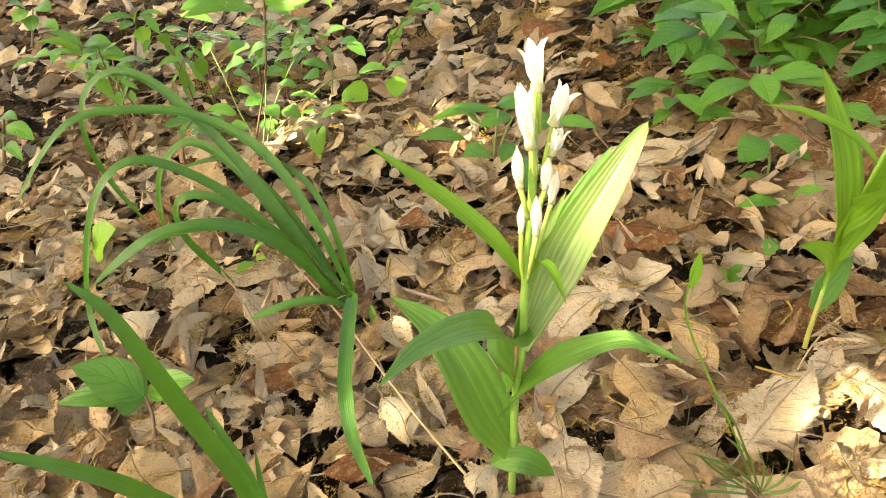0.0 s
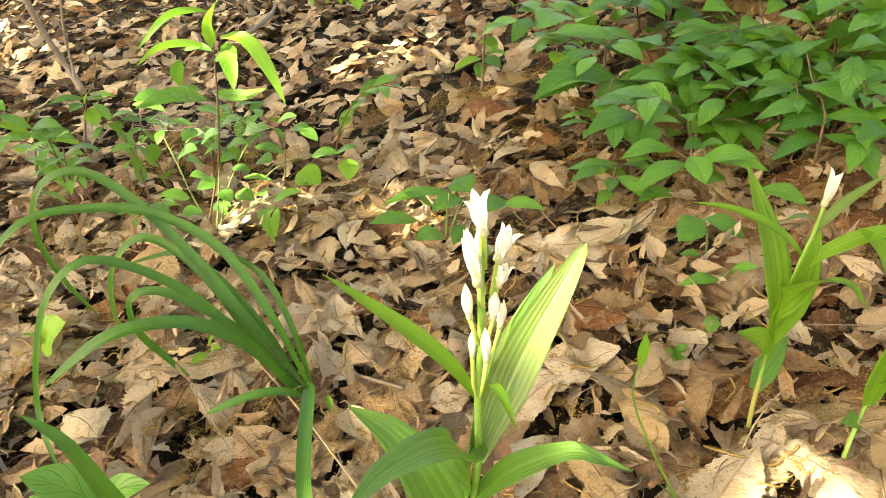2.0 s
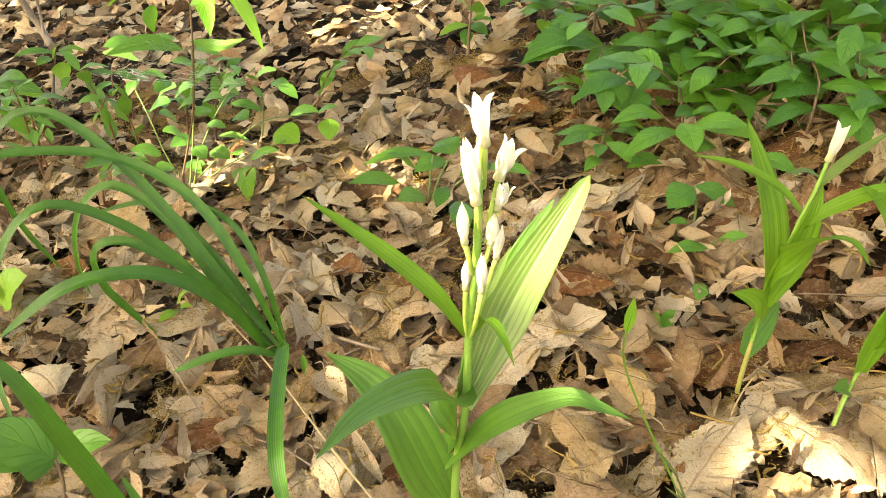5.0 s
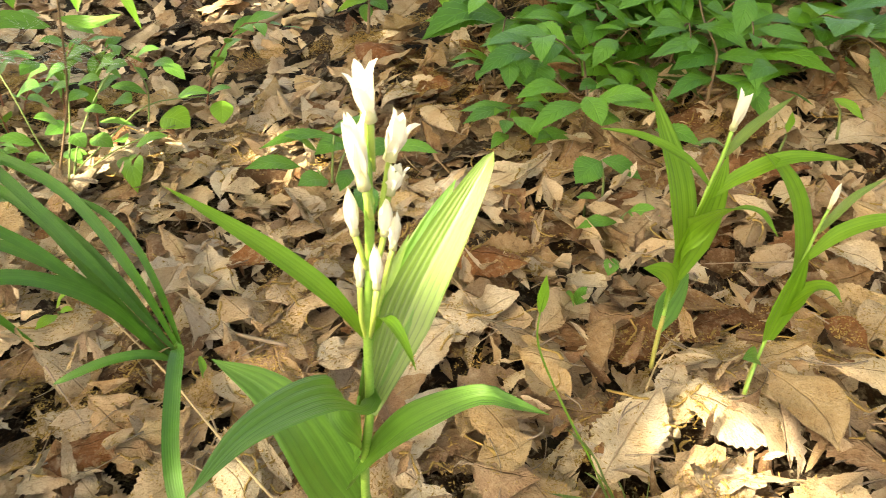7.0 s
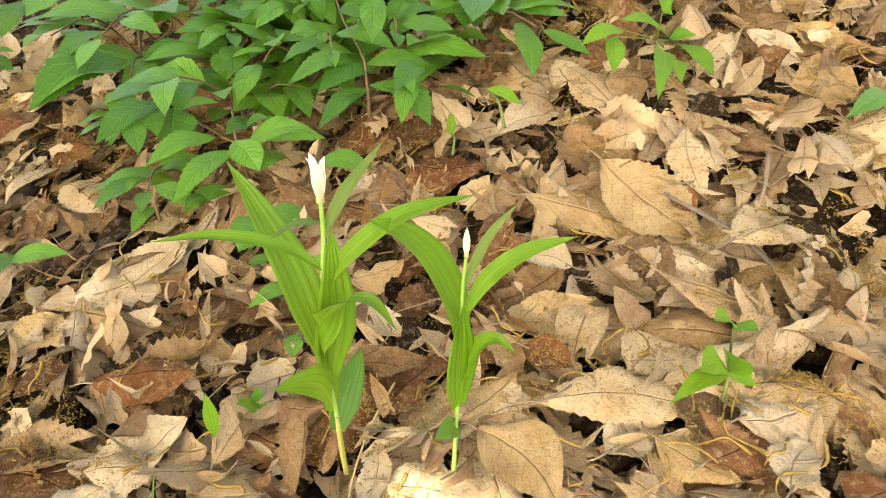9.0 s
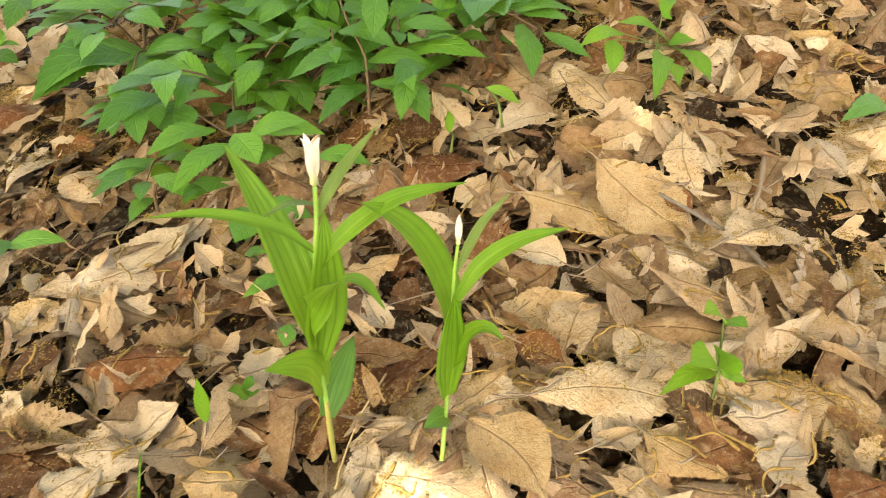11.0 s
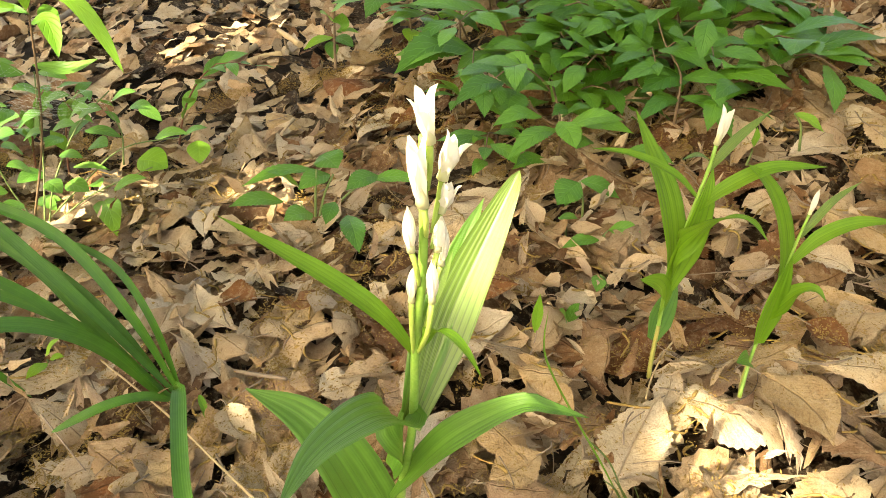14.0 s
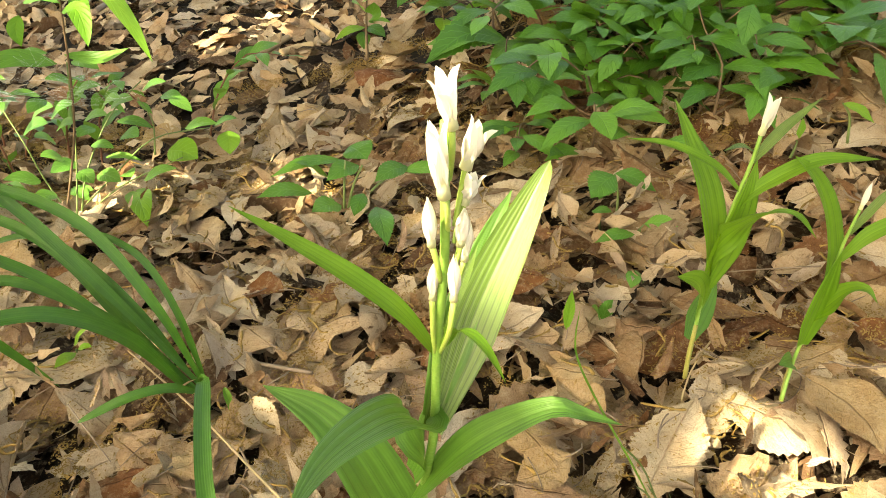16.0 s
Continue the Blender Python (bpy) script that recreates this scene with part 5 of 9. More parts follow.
leaf(bank_shrub, [(0.2879, 0.6513, 0.1415), (0.2818, 0.6393, 0.1381), (0.2756, 0.6273, 0.1275)], 0.0237, SHRUB_LEAF, profile=point_profile, rows=28, cols=6, teeth=0.075, droop=0.10, fold=0.2, wave=0.05, seed=415)
leaf(bank_shrub, [(0.2889, 0.6513, 0.1278), (0.3119, 0.6393, 0.1441), (0.3349, 0.6273, 0.1472)], 0.0153, SHRUB_LEAF, profile=point_profile, rows=28, cols=6, teeth=0.075, droop=0.10, fold=0.2, wave=0.05, seed=416)
leaf(bank_shrub, [(0.3138, 0.6295, 0.1144), (0.2920, 0.6175, 0.1183), (0.2702, 0.6055, 0.1103)], 0.0393, SHRUB_LEAF, profile=point_profile, rows=28, cols=6, teeth=0.075, droop=0.10, fold=0.2, wave=0.05, seed=417)
leaf(bank_shrub, [(0.3476, 0.6186, 0.1102), (0.3296, 0.6066, 0.1102), (0.3117, 0.5946, 0.0994)], 0.0350, SHRUB_LEAF, profile=point_profile, rows=28, cols=6, teeth=0.075, droop=0.10, fold=0.2, wave=0.05, seed=418)
leaf(bank_shrub, [(0.3575, 0.6513, 0.1141), (0.3312, 0.6393, 0.1315), (0.3047, 0.6273, 0.1341)], 0.0146, SHRUB_LEAF, profile=point_profile, rows=28, cols=6, teeth=0.075, droop=0.10, fold=0.2, wave=0.05, seed=419)
leaf(bank_shrub, [(0.3505, 0.5423, 0.1473), (0.3167, 0.5303, 0.1580), (0.2829, 0.5183, 0.1513)], 0.0159, SHRUB_LEAF, profile=point_profile, rows=28, cols=6, teeth=0.075, droop=0.10, fold=0.2, wave=0.05, seed=420)
leaf(bank_shrub, [(0.3481, 0.5314, 0.1475), (0.3677, 0.5194, 0.1511), (0.3873, 0.5074, 0.1437)], 0.0180, SHRUB_LEAF, profile=point_profile, rows=28, cols=6, teeth=0.075, droop=0.10, fold=0.2, wave=0.05, seed=421)
leaf(bank_shrub, [(0.3424, 0.5205, 0.1342), (0.3168, 0.5085, 0.1367), (0.2912, 0.4965, 0.1255)], 0.0140, SHRUB_LEAF, profile=point_profile, rows=28, cols=6, teeth=0.075, droop=0.10, fold=0.2, wave=0.05, seed=422)
leaf(bank_shrub, [(0.3435, 0.5205, 0.1364), (0.3625, 0.5085, 0.1322), (0.3814, 0.4965, 0.1163)], 0.0161, SHRUB_LEAF, profile=point_profile, rows=28, cols=6, teeth=0.075, droop=0.10, fold=0.2, wave=0.05, seed=423)
leaf(bank_shrub, [(0.3608, 0.5968, 0.1576), (0.3396, 0.5848, 0.1605), (0.3183, 0.5728, 0.1515)], 0.0195, SHRUB_LEAF, profile=point_profile, rows=28, cols=6, teeth=0.075, droop=0.10, fold=0.2, wave=0.05, seed=424)
leaf(bank_shrub, [(0.3765, 0.6077, 0.1417), (0.3527, 0.5957, 0.1465), (0.3291, 0.5837, 0.1386)], 0.0210, SHRUB_LEAF, profile=point_profile, rows=28, cols=6, teeth=0.075, droop=0.10, fold=0.2, wave=0.05, seed=425)
leaf(bank_shrub, [(0.3560, 0.5205, 0.1974), (0.3464, 0.5085, 0.1897), (0.3368, 0.4965, 0.1725)], 0.0178, SHRUB_LEAF, profile=point_profile, rows=28, cols=6, teeth=0.075, droop=0.10, fold=0.2, wave=0.05, seed=426)
leaf(bank_shrub, [(0.4359, 0.5423, 0.1509), (0.4119, 0.5303, 0.1588), (0.3880, 0.5183, 0.1538)], 0.0155, SHRUB_LEAF, profile=point_profile, rows=28, cols=6, teeth=0.075, droop=0.10, fold=0.2, wave=0.05, seed=427)
leaf(bank_shrub, [(0.4307, 0.5423, 0.1475), (0.4379, 0.5303, 0.1509), (0.4452, 0.5183, 0.1475)], 0.0142, SHRUB_LEAF, profile=point_profile, rows=28, cols=6, teeth=0.075, droop=0.10, fold=0.2, wave=0.05, seed=428)
leaf(bank_shrub, [(0.4257, 0.5314, 0.1354), (0.3983, 0.5194, 0.1407), (0.3708, 0.5074, 0.1317)], 0.0119, SHRUB_LEAF, profile=point_profile, rows=28, cols=6, teeth=0.075, droop=0.10, fold=0.2, wave=0.05, seed=429)
leaf(bank_shrub, [(0.4231, 0.5314, 0.1342), (0.4270, 0.5194, 0.1420), (0.4308, 0.5074, 0.1435)], 0.0138, SHRUB_LEAF, profile=point_profile, rows=28, cols=6, teeth=0.075, droop=0.10, fold=0.2, wave=0.05, seed=430)
leaf(bank_shrub, [(0.3796, 0.5641, 0.1527), (0.3640, 0.5521, 0.1559), (0.3483, 0.5401, 0.1495)], 0.0180, SHRUB_LEAF, profile=point_profile, rows=28, cols=6, teeth=0.075, droop=0.10, fold=0.2, wave=0.05, seed=431)
leaf(bank_shrub, [(0.4597, 0.5423, 0.1441), (0.4665, 0.5303, 0.1437), (0.4735, 0.5183, 0.1364)], 0.0064, SHRUB_LEAF, profile=point_profile, rows=28, cols=6, teeth=0.075, droop=0.10, fold=0.2, wave=0.05, seed=432)
leaf(bank_shrub, [(0.2889, 0.4987, 0.1027), (0.3027, 0.4867, 0.1047), (0.3166, 0.4747, 0.0978)], 0.0174, SHRUB_LEAF, profile=point_profile, rows=28, cols=6, teeth=0.075, droop=0.10, fold=0.2, wave=0.05, seed=433)
leaf(bank_shrub, [(0.2359, 0.4878, 0.0783), (0.2288, 0.4758, 0.0807), (0.2218, 0.4638, 0.0763)], 0.0160, SHRUB_LEAF, profile=point_profile, rows=28, cols=6, teeth=0.075, droop=0.10, fold=0.2, wave=0.05, seed=434)
leaf(bank_shrub, [(0.2791, 0.5423, 0.0959), (0.2667, 0.5303, 0.1015), (0.2544, 0.5183, 0.0989)], 0.0160, SHRUB_LEAF, profile=point_profile, rows=28, cols=6, teeth=0.075, droop=0.10, fold=0.2, wave=0.05, seed=435)
leaf(bank_shrub, [(0.3526, 0.6513, 0.1662), (0.3289, 0.6393, 0.1701), (0.3050, 0.6273, 0.1609)], 0.0181, SHRUB_LEAF, profile=point_profile, rows=28, cols=6, teeth=0.075, droop=0.10, fold=0.2, wave=0.05, seed=436)
leaf(bank_shrub, [(0.3568, 0.6295, 0.1758), (0.3597, 0.6175, 0.1705), (0.3626, 0.6055, 0.1577)], 0.0187, SHRUB_LEAF, profile=point_profile, rows=28, cols=6, teeth=0.075, droop=0.10, fold=0.2, wave=0.05, seed=437)
leaf(bank_shrub, [(0.3327, 0.6731, 0.1699), (0.3196, 0.6611, 0.1657), (0.3066, 0.6491, 0.1520)], 0.0226, SHRUB_LEAF, profile=point_profile, rows=28, cols=6, teeth=0.075, droop=0.10, fold=0.2, wave=0.05, seed=438)
leaf(bank_shrub, [(0.2893, 0.7385, 0.1606), (0.2695, 0.7265, 0.1646), (0.2496, 0.7145, 0.1574)], 0.0180, SHRUB_LEAF, profile=point_profile, rows=28, cols=6, teeth=0.075, droop=0.10, fold=0.2, wave=0.05, seed=439)
leaf(bank_shrub, [(0.3258, 0.7167, 0.1541), (0.3070, 0.7047, 0.1578), (0.2881, 0.6927, 0.1508)], 0.0187, SHRUB_LEAF, profile=point_profile, rows=28, cols=6, teeth=0.075, droop=0.10, fold=0.2, wave=0.05, seed=440)
leaf(bank_shrub, [(0.4382, 0.5641, 0.1768), (0.4277, 0.5521, 0.1734), (0.4173, 0.5401, 0.1616)], 0.0189, SHRUB_LEAF, profile=point_profile, rows=28, cols=6, teeth=0.075, droop=0.10, fold=0.2, wave=0.05, seed=441)
leaf(bank_shrub, [(0.4269, 0.5968, 0.1710), (0.4119, 0.5848, 0.1696), (0.3970, 0.5728, 0.1585)], 0.0186, SHRUB_LEAF, profile=point_profile, rows=28, cols=6, teeth=0.075, droop=0.10, fold=0.2, wave=0.05, seed=442)
leaf(bank_shrub, [(0.5044, 0.5968, 0.1479), (0.4871, 0.5848, 0.1489), (0.4699, 0.5728, 0.1395)], 0.0199, SHRUB_LEAF, profile=point_profile, rows=28, cols=6, teeth=0.075, droop=0.10, fold=0.2, wave=0.05, seed=443)
leaf(bank_shrub, [(0.4925, 0.5968, 0.1475), (0.5031, 0.5848, 0.1484), (0.5136, 0.5728, 0.1415)], 0.0182, SHRUB_LEAF, profile=point_profile, rows=28, cols=6, teeth=0.075, droop=0.10, fold=0.2, wave=0.05, seed=444)
leaf(bank_shrub, [(0.3441, 0.5750, 0.1441), (0.3441, 0.5630, 0.1381), (0.3441, 0.5510, 0.1247)], 0.0217, SHRUB_LEAF, profile=point_profile, rows=28, cols=6, teeth=0.075, droop=0.10, fold=0.2, wave=0.05, seed=445)
leaf(bank_shrub, [(0.2356, 0.6949, 0.1368), (0.2507, 0.6829, 0.1437), (0.2659, 0.6709, 0.1412)], 0.0149, SHRUB_LEAF, profile=point_profile, rows=28, cols=6, teeth=0.075, droop=0.10, fold=0.2, wave=0.05, seed=446)
leaf(bank_shrub, [(0.2768, 0.5750, 0.1093), (0.2612, 0.5630, 0.1176), (0.2455, 0.5510, 0.1163)], 0.0150, SHRUB_LEAF, profile=point_profile, rows=28, cols=6, teeth=0.075, droop=0.10, fold=0.2, wave=0.05, seed=447)
leaf(bank_shrub, [(0.2214, 0.5314, 0.0847), (0.2100, 0.5194, 0.0934), (0.1986, 0.5074, 0.0939)], 0.0100, SHRUB_LEAF, profile=point_profile, rows=28, cols=6, teeth=0.075, droop=0.10, fold=0.2, wave=0.05, seed=448)
leaf(bank_shrub, [(0.1873, 0.5423, 0.0845), (0.1768, 0.5303, 0.0879), (0.1663, 0.5183, 0.0836)], 0.0110, SHRUB_LEAF, profile=point_profile, rows=28, cols=6, teeth=0.075, droop=0.10, fold=0.2, wave=0.05, seed=449)
leaf(bank_shrub, [(0.1862, 0.5641, 0.0967), (0.1799, 0.5521, 0.1022), (0.1736, 0.5401, 0.1011)], 0.0057, YOUNG_LEAF, profile=point_profile, rows=28, cols=6, teeth=0.075, droop=0.10, fold=0.2, wave=0.05, seed=450)
stem(bank_shrub, [(0.3385, 0.5151, 0.1153), (0.3418, 0.5205, 0.1376), (0.3465, 0.5314, 0.1538), (0.3562, 0.5750, 0.1669), (0.3646, 0.6077, 0.1844)], 0.00120, 0.00076, WOOD_STEM, "branch", rows=10, sides=6, knots=0.15, seed=0)
stem(bank_shrub, [(0.2885, 0.5859, 0.0778), (0.2597, 0.5532, 0.1037), (0.2508, 0.5750, 0.1050), (0.2293, 0.5968, 0.1246)], 0.00120, 0.00076, WOOD_STEM, "branch", rows=10, sides=6, knots=0.15, seed=1)
stem(bank_shrub, [(0.2606, 0.5641, 0.0661), (0.2496, 0.5423, 0.1121), (0.2867, 0.6513, 0.1282), (0.3003, 0.6840, 0.1550)], 0.00120, 0.00076, WOOD_STEM, "branch", rows=10, sides=6, knots=0.15, seed=2)
stem(bank_shrub, [(0.3385, 0.5151, 0.1153), (0.3853, 0.5314, 0.1255), (0.4330, 0.5423, 0.1393), (0.4830, 0.5750, 0.1552)], 0.00120, 0.00076, WOOD_STEM, "branch", rows=10, sides=6, knots=0.15, seed=3)
stem(bank_shrub, [(0.3113, 0.6077, 0.0787), (0.3404, 0.6186, 0.1117), (0.3645, 0.5968, 0.1484), (0.3647, 0.5423, 0.1909)], 0.00120, 0.00076, WOOD_STEM, "branch", rows=10, sides=6, knots=0.15, seed=4)
stem(bank_shrub, [(0.1909, 0.5641, 0.0629), (0.1949, 0.5750, 0.0770), (0.2142, 0.5750, 0.0844), (0.2307, 0.5641, 0.1012)], 0.00120, 0.00076, WOOD_STEM, "branch", rows=10, sides=6, knots=0.15, seed=5)
stem(bank_shrub, [(0.2597, 0.5532, 0.1037), (0.2772, 0.5423, 0.1091)], 0.00120, 0.00076, WOOD_STEM, "branch", rows=10, sides=6, knots=0.15, seed=6)

# ---- small-leaved bush and its tall shoot ----
thin_bush = thing("thin_leafy_bush", (-0.1850, 0.6768, -0.0013), "thin-stemmed bush with small oval green leaves", "bush")
stem(thin_bush, [(-0.1746, 0.6536, 0.0090), (-0.1687, 0.6768, 0.0591), (-0.1624, 0.6768, 0.1076), (-0.1584, 0.6768, 0.1391)], 0.00087, 0.00058, GREEN_STEM, "branch", rows=12, sides=6, knots=0.12, seed=0)
stem(thin_bush, [(-0.1800, 0.6604, 0.0080), (-0.1979, 0.6768, 0.0360), (-0.2063, 0.6768, 0.0715), (-0.2227, 0.6962, 0.0994)], 0.00087, 0.00058, GREEN_STEM, "branch", rows=12, sides=6, knots=0.12, seed=1)
stem(thin_bush, [(-0.1719, 0.6586, 0.0087), (-0.1651, 0.6768, 0.0392), (-0.1464, 0.6962, 0.0748), (-0.1303, 0.7059, 0.0941), (-0.1111, 0.7156, 0.1095)], 0.00087, 0.00058, GREEN_STEM, "branch", rows=12, sides=6, knots=0.12, seed=2)
stem(thin_bush, [(-0.1701, 0.6589, 0.0084), (-0.1340, 0.6574, 0.0347), (-0.0974, 0.6477, 0.0534), (-0.0786, 0.6477, 0.0606)], 0.00087, 0.00058, GREEN_STEM, "branch", rows=12, sides=6, knots=0.12, seed=3)
stem(thin_bush, [(-0.1763, 0.6621, 0.0092), (-0.1470, 0.7059, 0.0269), (-0.1079, 0.7059, 0.0586), (-0.0573, 0.7059, 0.0654)], 0.00087, 0.00058, GREEN_STEM, "branch", rows=12, sides=6, knots=0.12, seed=4)
stem(thin_bush, [(-0.1097, 0.7059, 0.0425), (-0.1063, 0.7059, 0.0743), (-0.1149, 0.7059, 0.0975)], 0.00087, 0.00058, GREEN_STEM, "branch", rows=12, sides=6, knots=0.12, seed=5)
leaf(thin_bush, [(-0.1926, 0.6419, 0.1491), (-0.2049, 0.6346, 0.1534), (-0.2173, 0.6273, 0.1518)], 0.0181, BUSH_LEAF, profile=oval_profile, rows=18, cols=6, teeth=0.0, droop=0.12, seed=500)
leaf(thin_bush, [(-0.1969, 0.6652, 0.1414), (-0.1805, 0.6579, 0.1508), (-0.1641, 0.6506, 0.1526)], 0.0148, BUSH_LEAF, profile=oval_profile, rows=18, cols=6, teeth=0.0, droop=0.12, seed=501)
leaf(thin_bush, [(-0.1877, 0.6884, 0.1083), (-0.1978, 0.6812, 0.1142), (-0.2079, 0.6739, 0.1150)], 0.0102, BUSH_LEAF, profile=oval_profile, rows=18, cols=6, teeth=0.0, droop=0.12, seed=502)
leaf(thin_bush, [(-0.2055, 0.7117, 0.0826), (-0.1941, 0.7044, 0.0925), (-0.1826, 0.6972, 0.0963)], 0.0186, BUSH_LEAF, profile=oval_profile, rows=18, cols=6, teeth=0.0, droop=0.12, seed=503)
leaf(thin_bush, [(-0.1971, 0.6535, 0.0890), (-0.1854, 0.6462, 0.0977), (-0.1739, 0.6390, 0.1005)], 0.0187, BUSH_LEAF, profile=oval_profile, rows=18, cols=6, teeth=0.0, droop=0.12, seed=504)
leaf(thin_bush, [(-0.1803, 0.6768, 0.0934), (-0.1685, 0.6695, 0.1041), (-0.1567, 0.6622, 0.1085)], 0.0176, BUSH_LEAF, profile=oval_profile, rows=18, cols=6, teeth=0.0, droop=0.12, seed=505)
leaf(thin_bush, [(-0.1634, 0.7001, 0.1153), (-0.1721, 0.6928, 0.1217), (-0.1807, 0.6855, 0.1233)], 0.0141, BUSH_LEAF, profile=oval_profile, rows=18, cols=6, teeth=0.0, droop=0.12, seed=506)
leaf(thin_bush, [(-0.1505, 0.6419, 0.1216), (-0.1383, 0.6346, 0.1298), (-0.1261, 0.6273, 0.1320)], 0.0128, BUSH_LEAF, profile=oval_profile, rows=18, cols=6, teeth=0.0, droop=0.12, seed=507)
leaf(thin_bush, [(-0.1527, 0.6652, 0.0931), (-0.1419, 0.6579, 0.0997), (-0.1311, 0.6506, 0.1009)], 0.0135, BUSH_LEAF, profile=oval_profile, rows=18, cols=6, teeth=0.0, droop=0.12, seed=508)
leaf(thin_bush, [(-0.1420, 0.6884, 0.0962), (-0.1327, 0.6812, 0.1045), (-0.1235, 0.6739, 0.1076)], 0.0177, BUSH_LEAF, profile=oval_profile, rows=18, cols=6, teeth=0.0, droop=0.12, seed=509)
leaf(thin_bush, [(-0.1397, 0.7117, 0.0887), (-0.1285, 0.7044, 0.0964), (-0.1173, 0.6972, 0.0984)], 0.0174, BUSH_LEAF, profile=oval_profile, rows=18, cols=6, teeth=0.0, droop=0.12, seed=510)
leaf(thin_bush, [(-0.1015, 0.6535, 0.1186), (-0.0907, 0.6462, 0.1267), (-0.0798, 0.6390, 0.1291)], 0.0108, BUSH_LEAF, profile=oval_profile, rows=18, cols=6, teeth=0.0, droop=0.12, seed=511)
leaf(thin_bush, [(-0.1284, 0.6768, 0.0736), (-0.1207, 0.6695, 0.0771), (-0.1130, 0.6622, 0.0765)], 0.0190, BUSH_LEAF, profile=oval_profile, rows=18, cols=6, teeth=0.0, droop=0.12, seed=512)
leaf(thin_bush, [(-0.1352, 0.7001, 0.0790), (-0.1194, 0.6928, 0.0808), (-0.1035, 0.6855, 0.0756)], 0.0117, BUSH_LEAF, profile=oval_profile, rows=18, cols=6, teeth=0.0, droop=0.12, seed=513)
leaf(thin_bush, [(-0.1410, 0.6419, 0.0934), (-0.1466, 0.6346, 0.0944), (-0.1522, 0.6273, 0.0918)], 0.0131, BUSH_LEAF, profile=oval_profile, rows=18, cols=6, teeth=0.0, droop=0.12, seed=514)
leaf(thin_bush, [(-0.1790, 0.6652, 0.0751), (-0.1844, 0.6579, 0.0828), (-0.1898, 0.6506, 0.0862)], 0.0168, BUSH_LEAF, profile=oval_profile, rows=18, cols=6, teeth=0.0, droop=0.12, seed=515)
leaf(thin_bush, [(-0.1827, 0.6884, 0.0511), (-0.1896, 0.6812, 0.0581), (-0.1965, 0.6739, 0.0609)], 0.0159, BUSH_LEAF, profile=oval_profile, rows=18, cols=6, teeth=0.0, droop=0.12, seed=516)
leaf(thin_bush, [(-0.1782, 0.7117, 0.0378), (-0.1884, 0.7044, 0.0393), (-0.1988, 0.6972, 0.0358)], 0.0190, BUSH_LEAF, profile=oval_profile, rows=18, cols=6, teeth=0.0, droop=0.12, seed=517)
leaf(thin_bush, [(-0.1638, 0.6535, 0.0526), (-0.1574, 0.6462, 0.0517), (-0.1509, 0.6390, 0.0468)], 0.0151, BUSH_LEAF, profile=oval_profile, rows=18, cols=6, teeth=0.0, droop=0.12, seed=518)
leaf(thin_bush, [(-0.1556, 0.6768, 0.0390), (-0.1451, 0.6695, 0.0404), (-0.1345, 0.6622, 0.0366)], 0.0172, BUSH_LEAF, profile=oval_profile, rows=18, cols=6, teeth=0.0, droop=0.12, seed=519)
leaf(thin_bush, [(-0.1379, 0.7001, 0.0290), (-0.1337, 0.6928, 0.0316), (-0.1296, 0.6855, 0.0308)], 0.0161, BUSH_LEAF, profile=oval_profile, rows=18, cols=6, teeth=0.0, droop=0.12, seed=520)
leaf(thin_bush, [(-0.1120, 0.6419, 0.0447), (-0.0970, 0.6346, 0.0557), (-0.0819, 0.6273, 0.0594)], 0.0124, BUSH_LEAF, profile=oval_profile, rows=18, cols=6, teeth=0.0, droop=0.12, seed=521)
leaf(thin_bush, [(-0.0913, 0.6652, 0.0617), (-0.0790, 0.6579, 0.0624), (-0.0666, 0.6506, 0.0573)], 0.0300, YOUNG_LEAF, profile=oval_profile, rows=18, cols=6, teeth=0.0, droop=0.12, seed=522)
leaf(thin_bush, [(-0.1298, 0.6884, 0.0171), (-0.1203, 0.6496, 0.0246), (-0.1109, 0.6108, 0.0160)], 0.0222, YOUNG_LEAF, profile=oval_profile, rows=18, cols=6, teeth=0.0, droop=0.12, seed=523)
leaf(thin_bush, [(-0.1539, 0.7117, 0.0414), (-0.1371, 0.7044, 0.0449), (-0.1203, 0.6972, 0.0413)], 0.0081, BUSH_LEAF, profile=oval_profile, rows=18, cols=6, teeth=0.0, droop=0.12, seed=524)
leaf(thin_bush, [(-0.0735, 0.6535, 0.0842), (-0.0594, 0.6462, 0.0911), (-0.0455, 0.6390, 0.0915)], 0.0130, BUSH_LEAF, profile=oval_profile, rows=18, cols=6, teeth=0.0, droop=0.12, seed=525)
leaf(thin_bush, [(-0.0400, 0.6768, 0.0714), (-0.0401, 0.6695, 0.0653), (-0.0403, 0.6622, 0.0547)], 0.0204, YOUNG_LEAF, profile=oval_profile, rows=18, cols=6, teeth=0.0, droop=0.12, seed=526)
leaf(thin_bush, [(-0.0528, 0.7001, 0.0693), (-0.0418, 0.6928, 0.0772), (-0.0308, 0.6855, 0.0796)], 0.0093, BUSH_LEAF, profile=oval_profile, rows=18, cols=6, teeth=0.0, droop=0.12, seed=527)
leaf(thin_bush, [(-0.1818, 0.6419, 0.0385), (-0.1891, 0.6346, 0.0411), (-0.1963, 0.6273, 0.0395)], 0.0151, BUSH_LEAF, profile=oval_profile, rows=18, cols=6, teeth=0.0, droop=0.12, seed=528)
leaf(thin_bush, [(-0.1980, 0.6652, 0.0409), (-0.2099, 0.6579, 0.0491), (-0.2218, 0.6506, 0.0513)], 0.0157, BUSH_LEAF, profile=oval_profile, rows=18, cols=6, teeth=0.0, droop=0.12, seed=529)
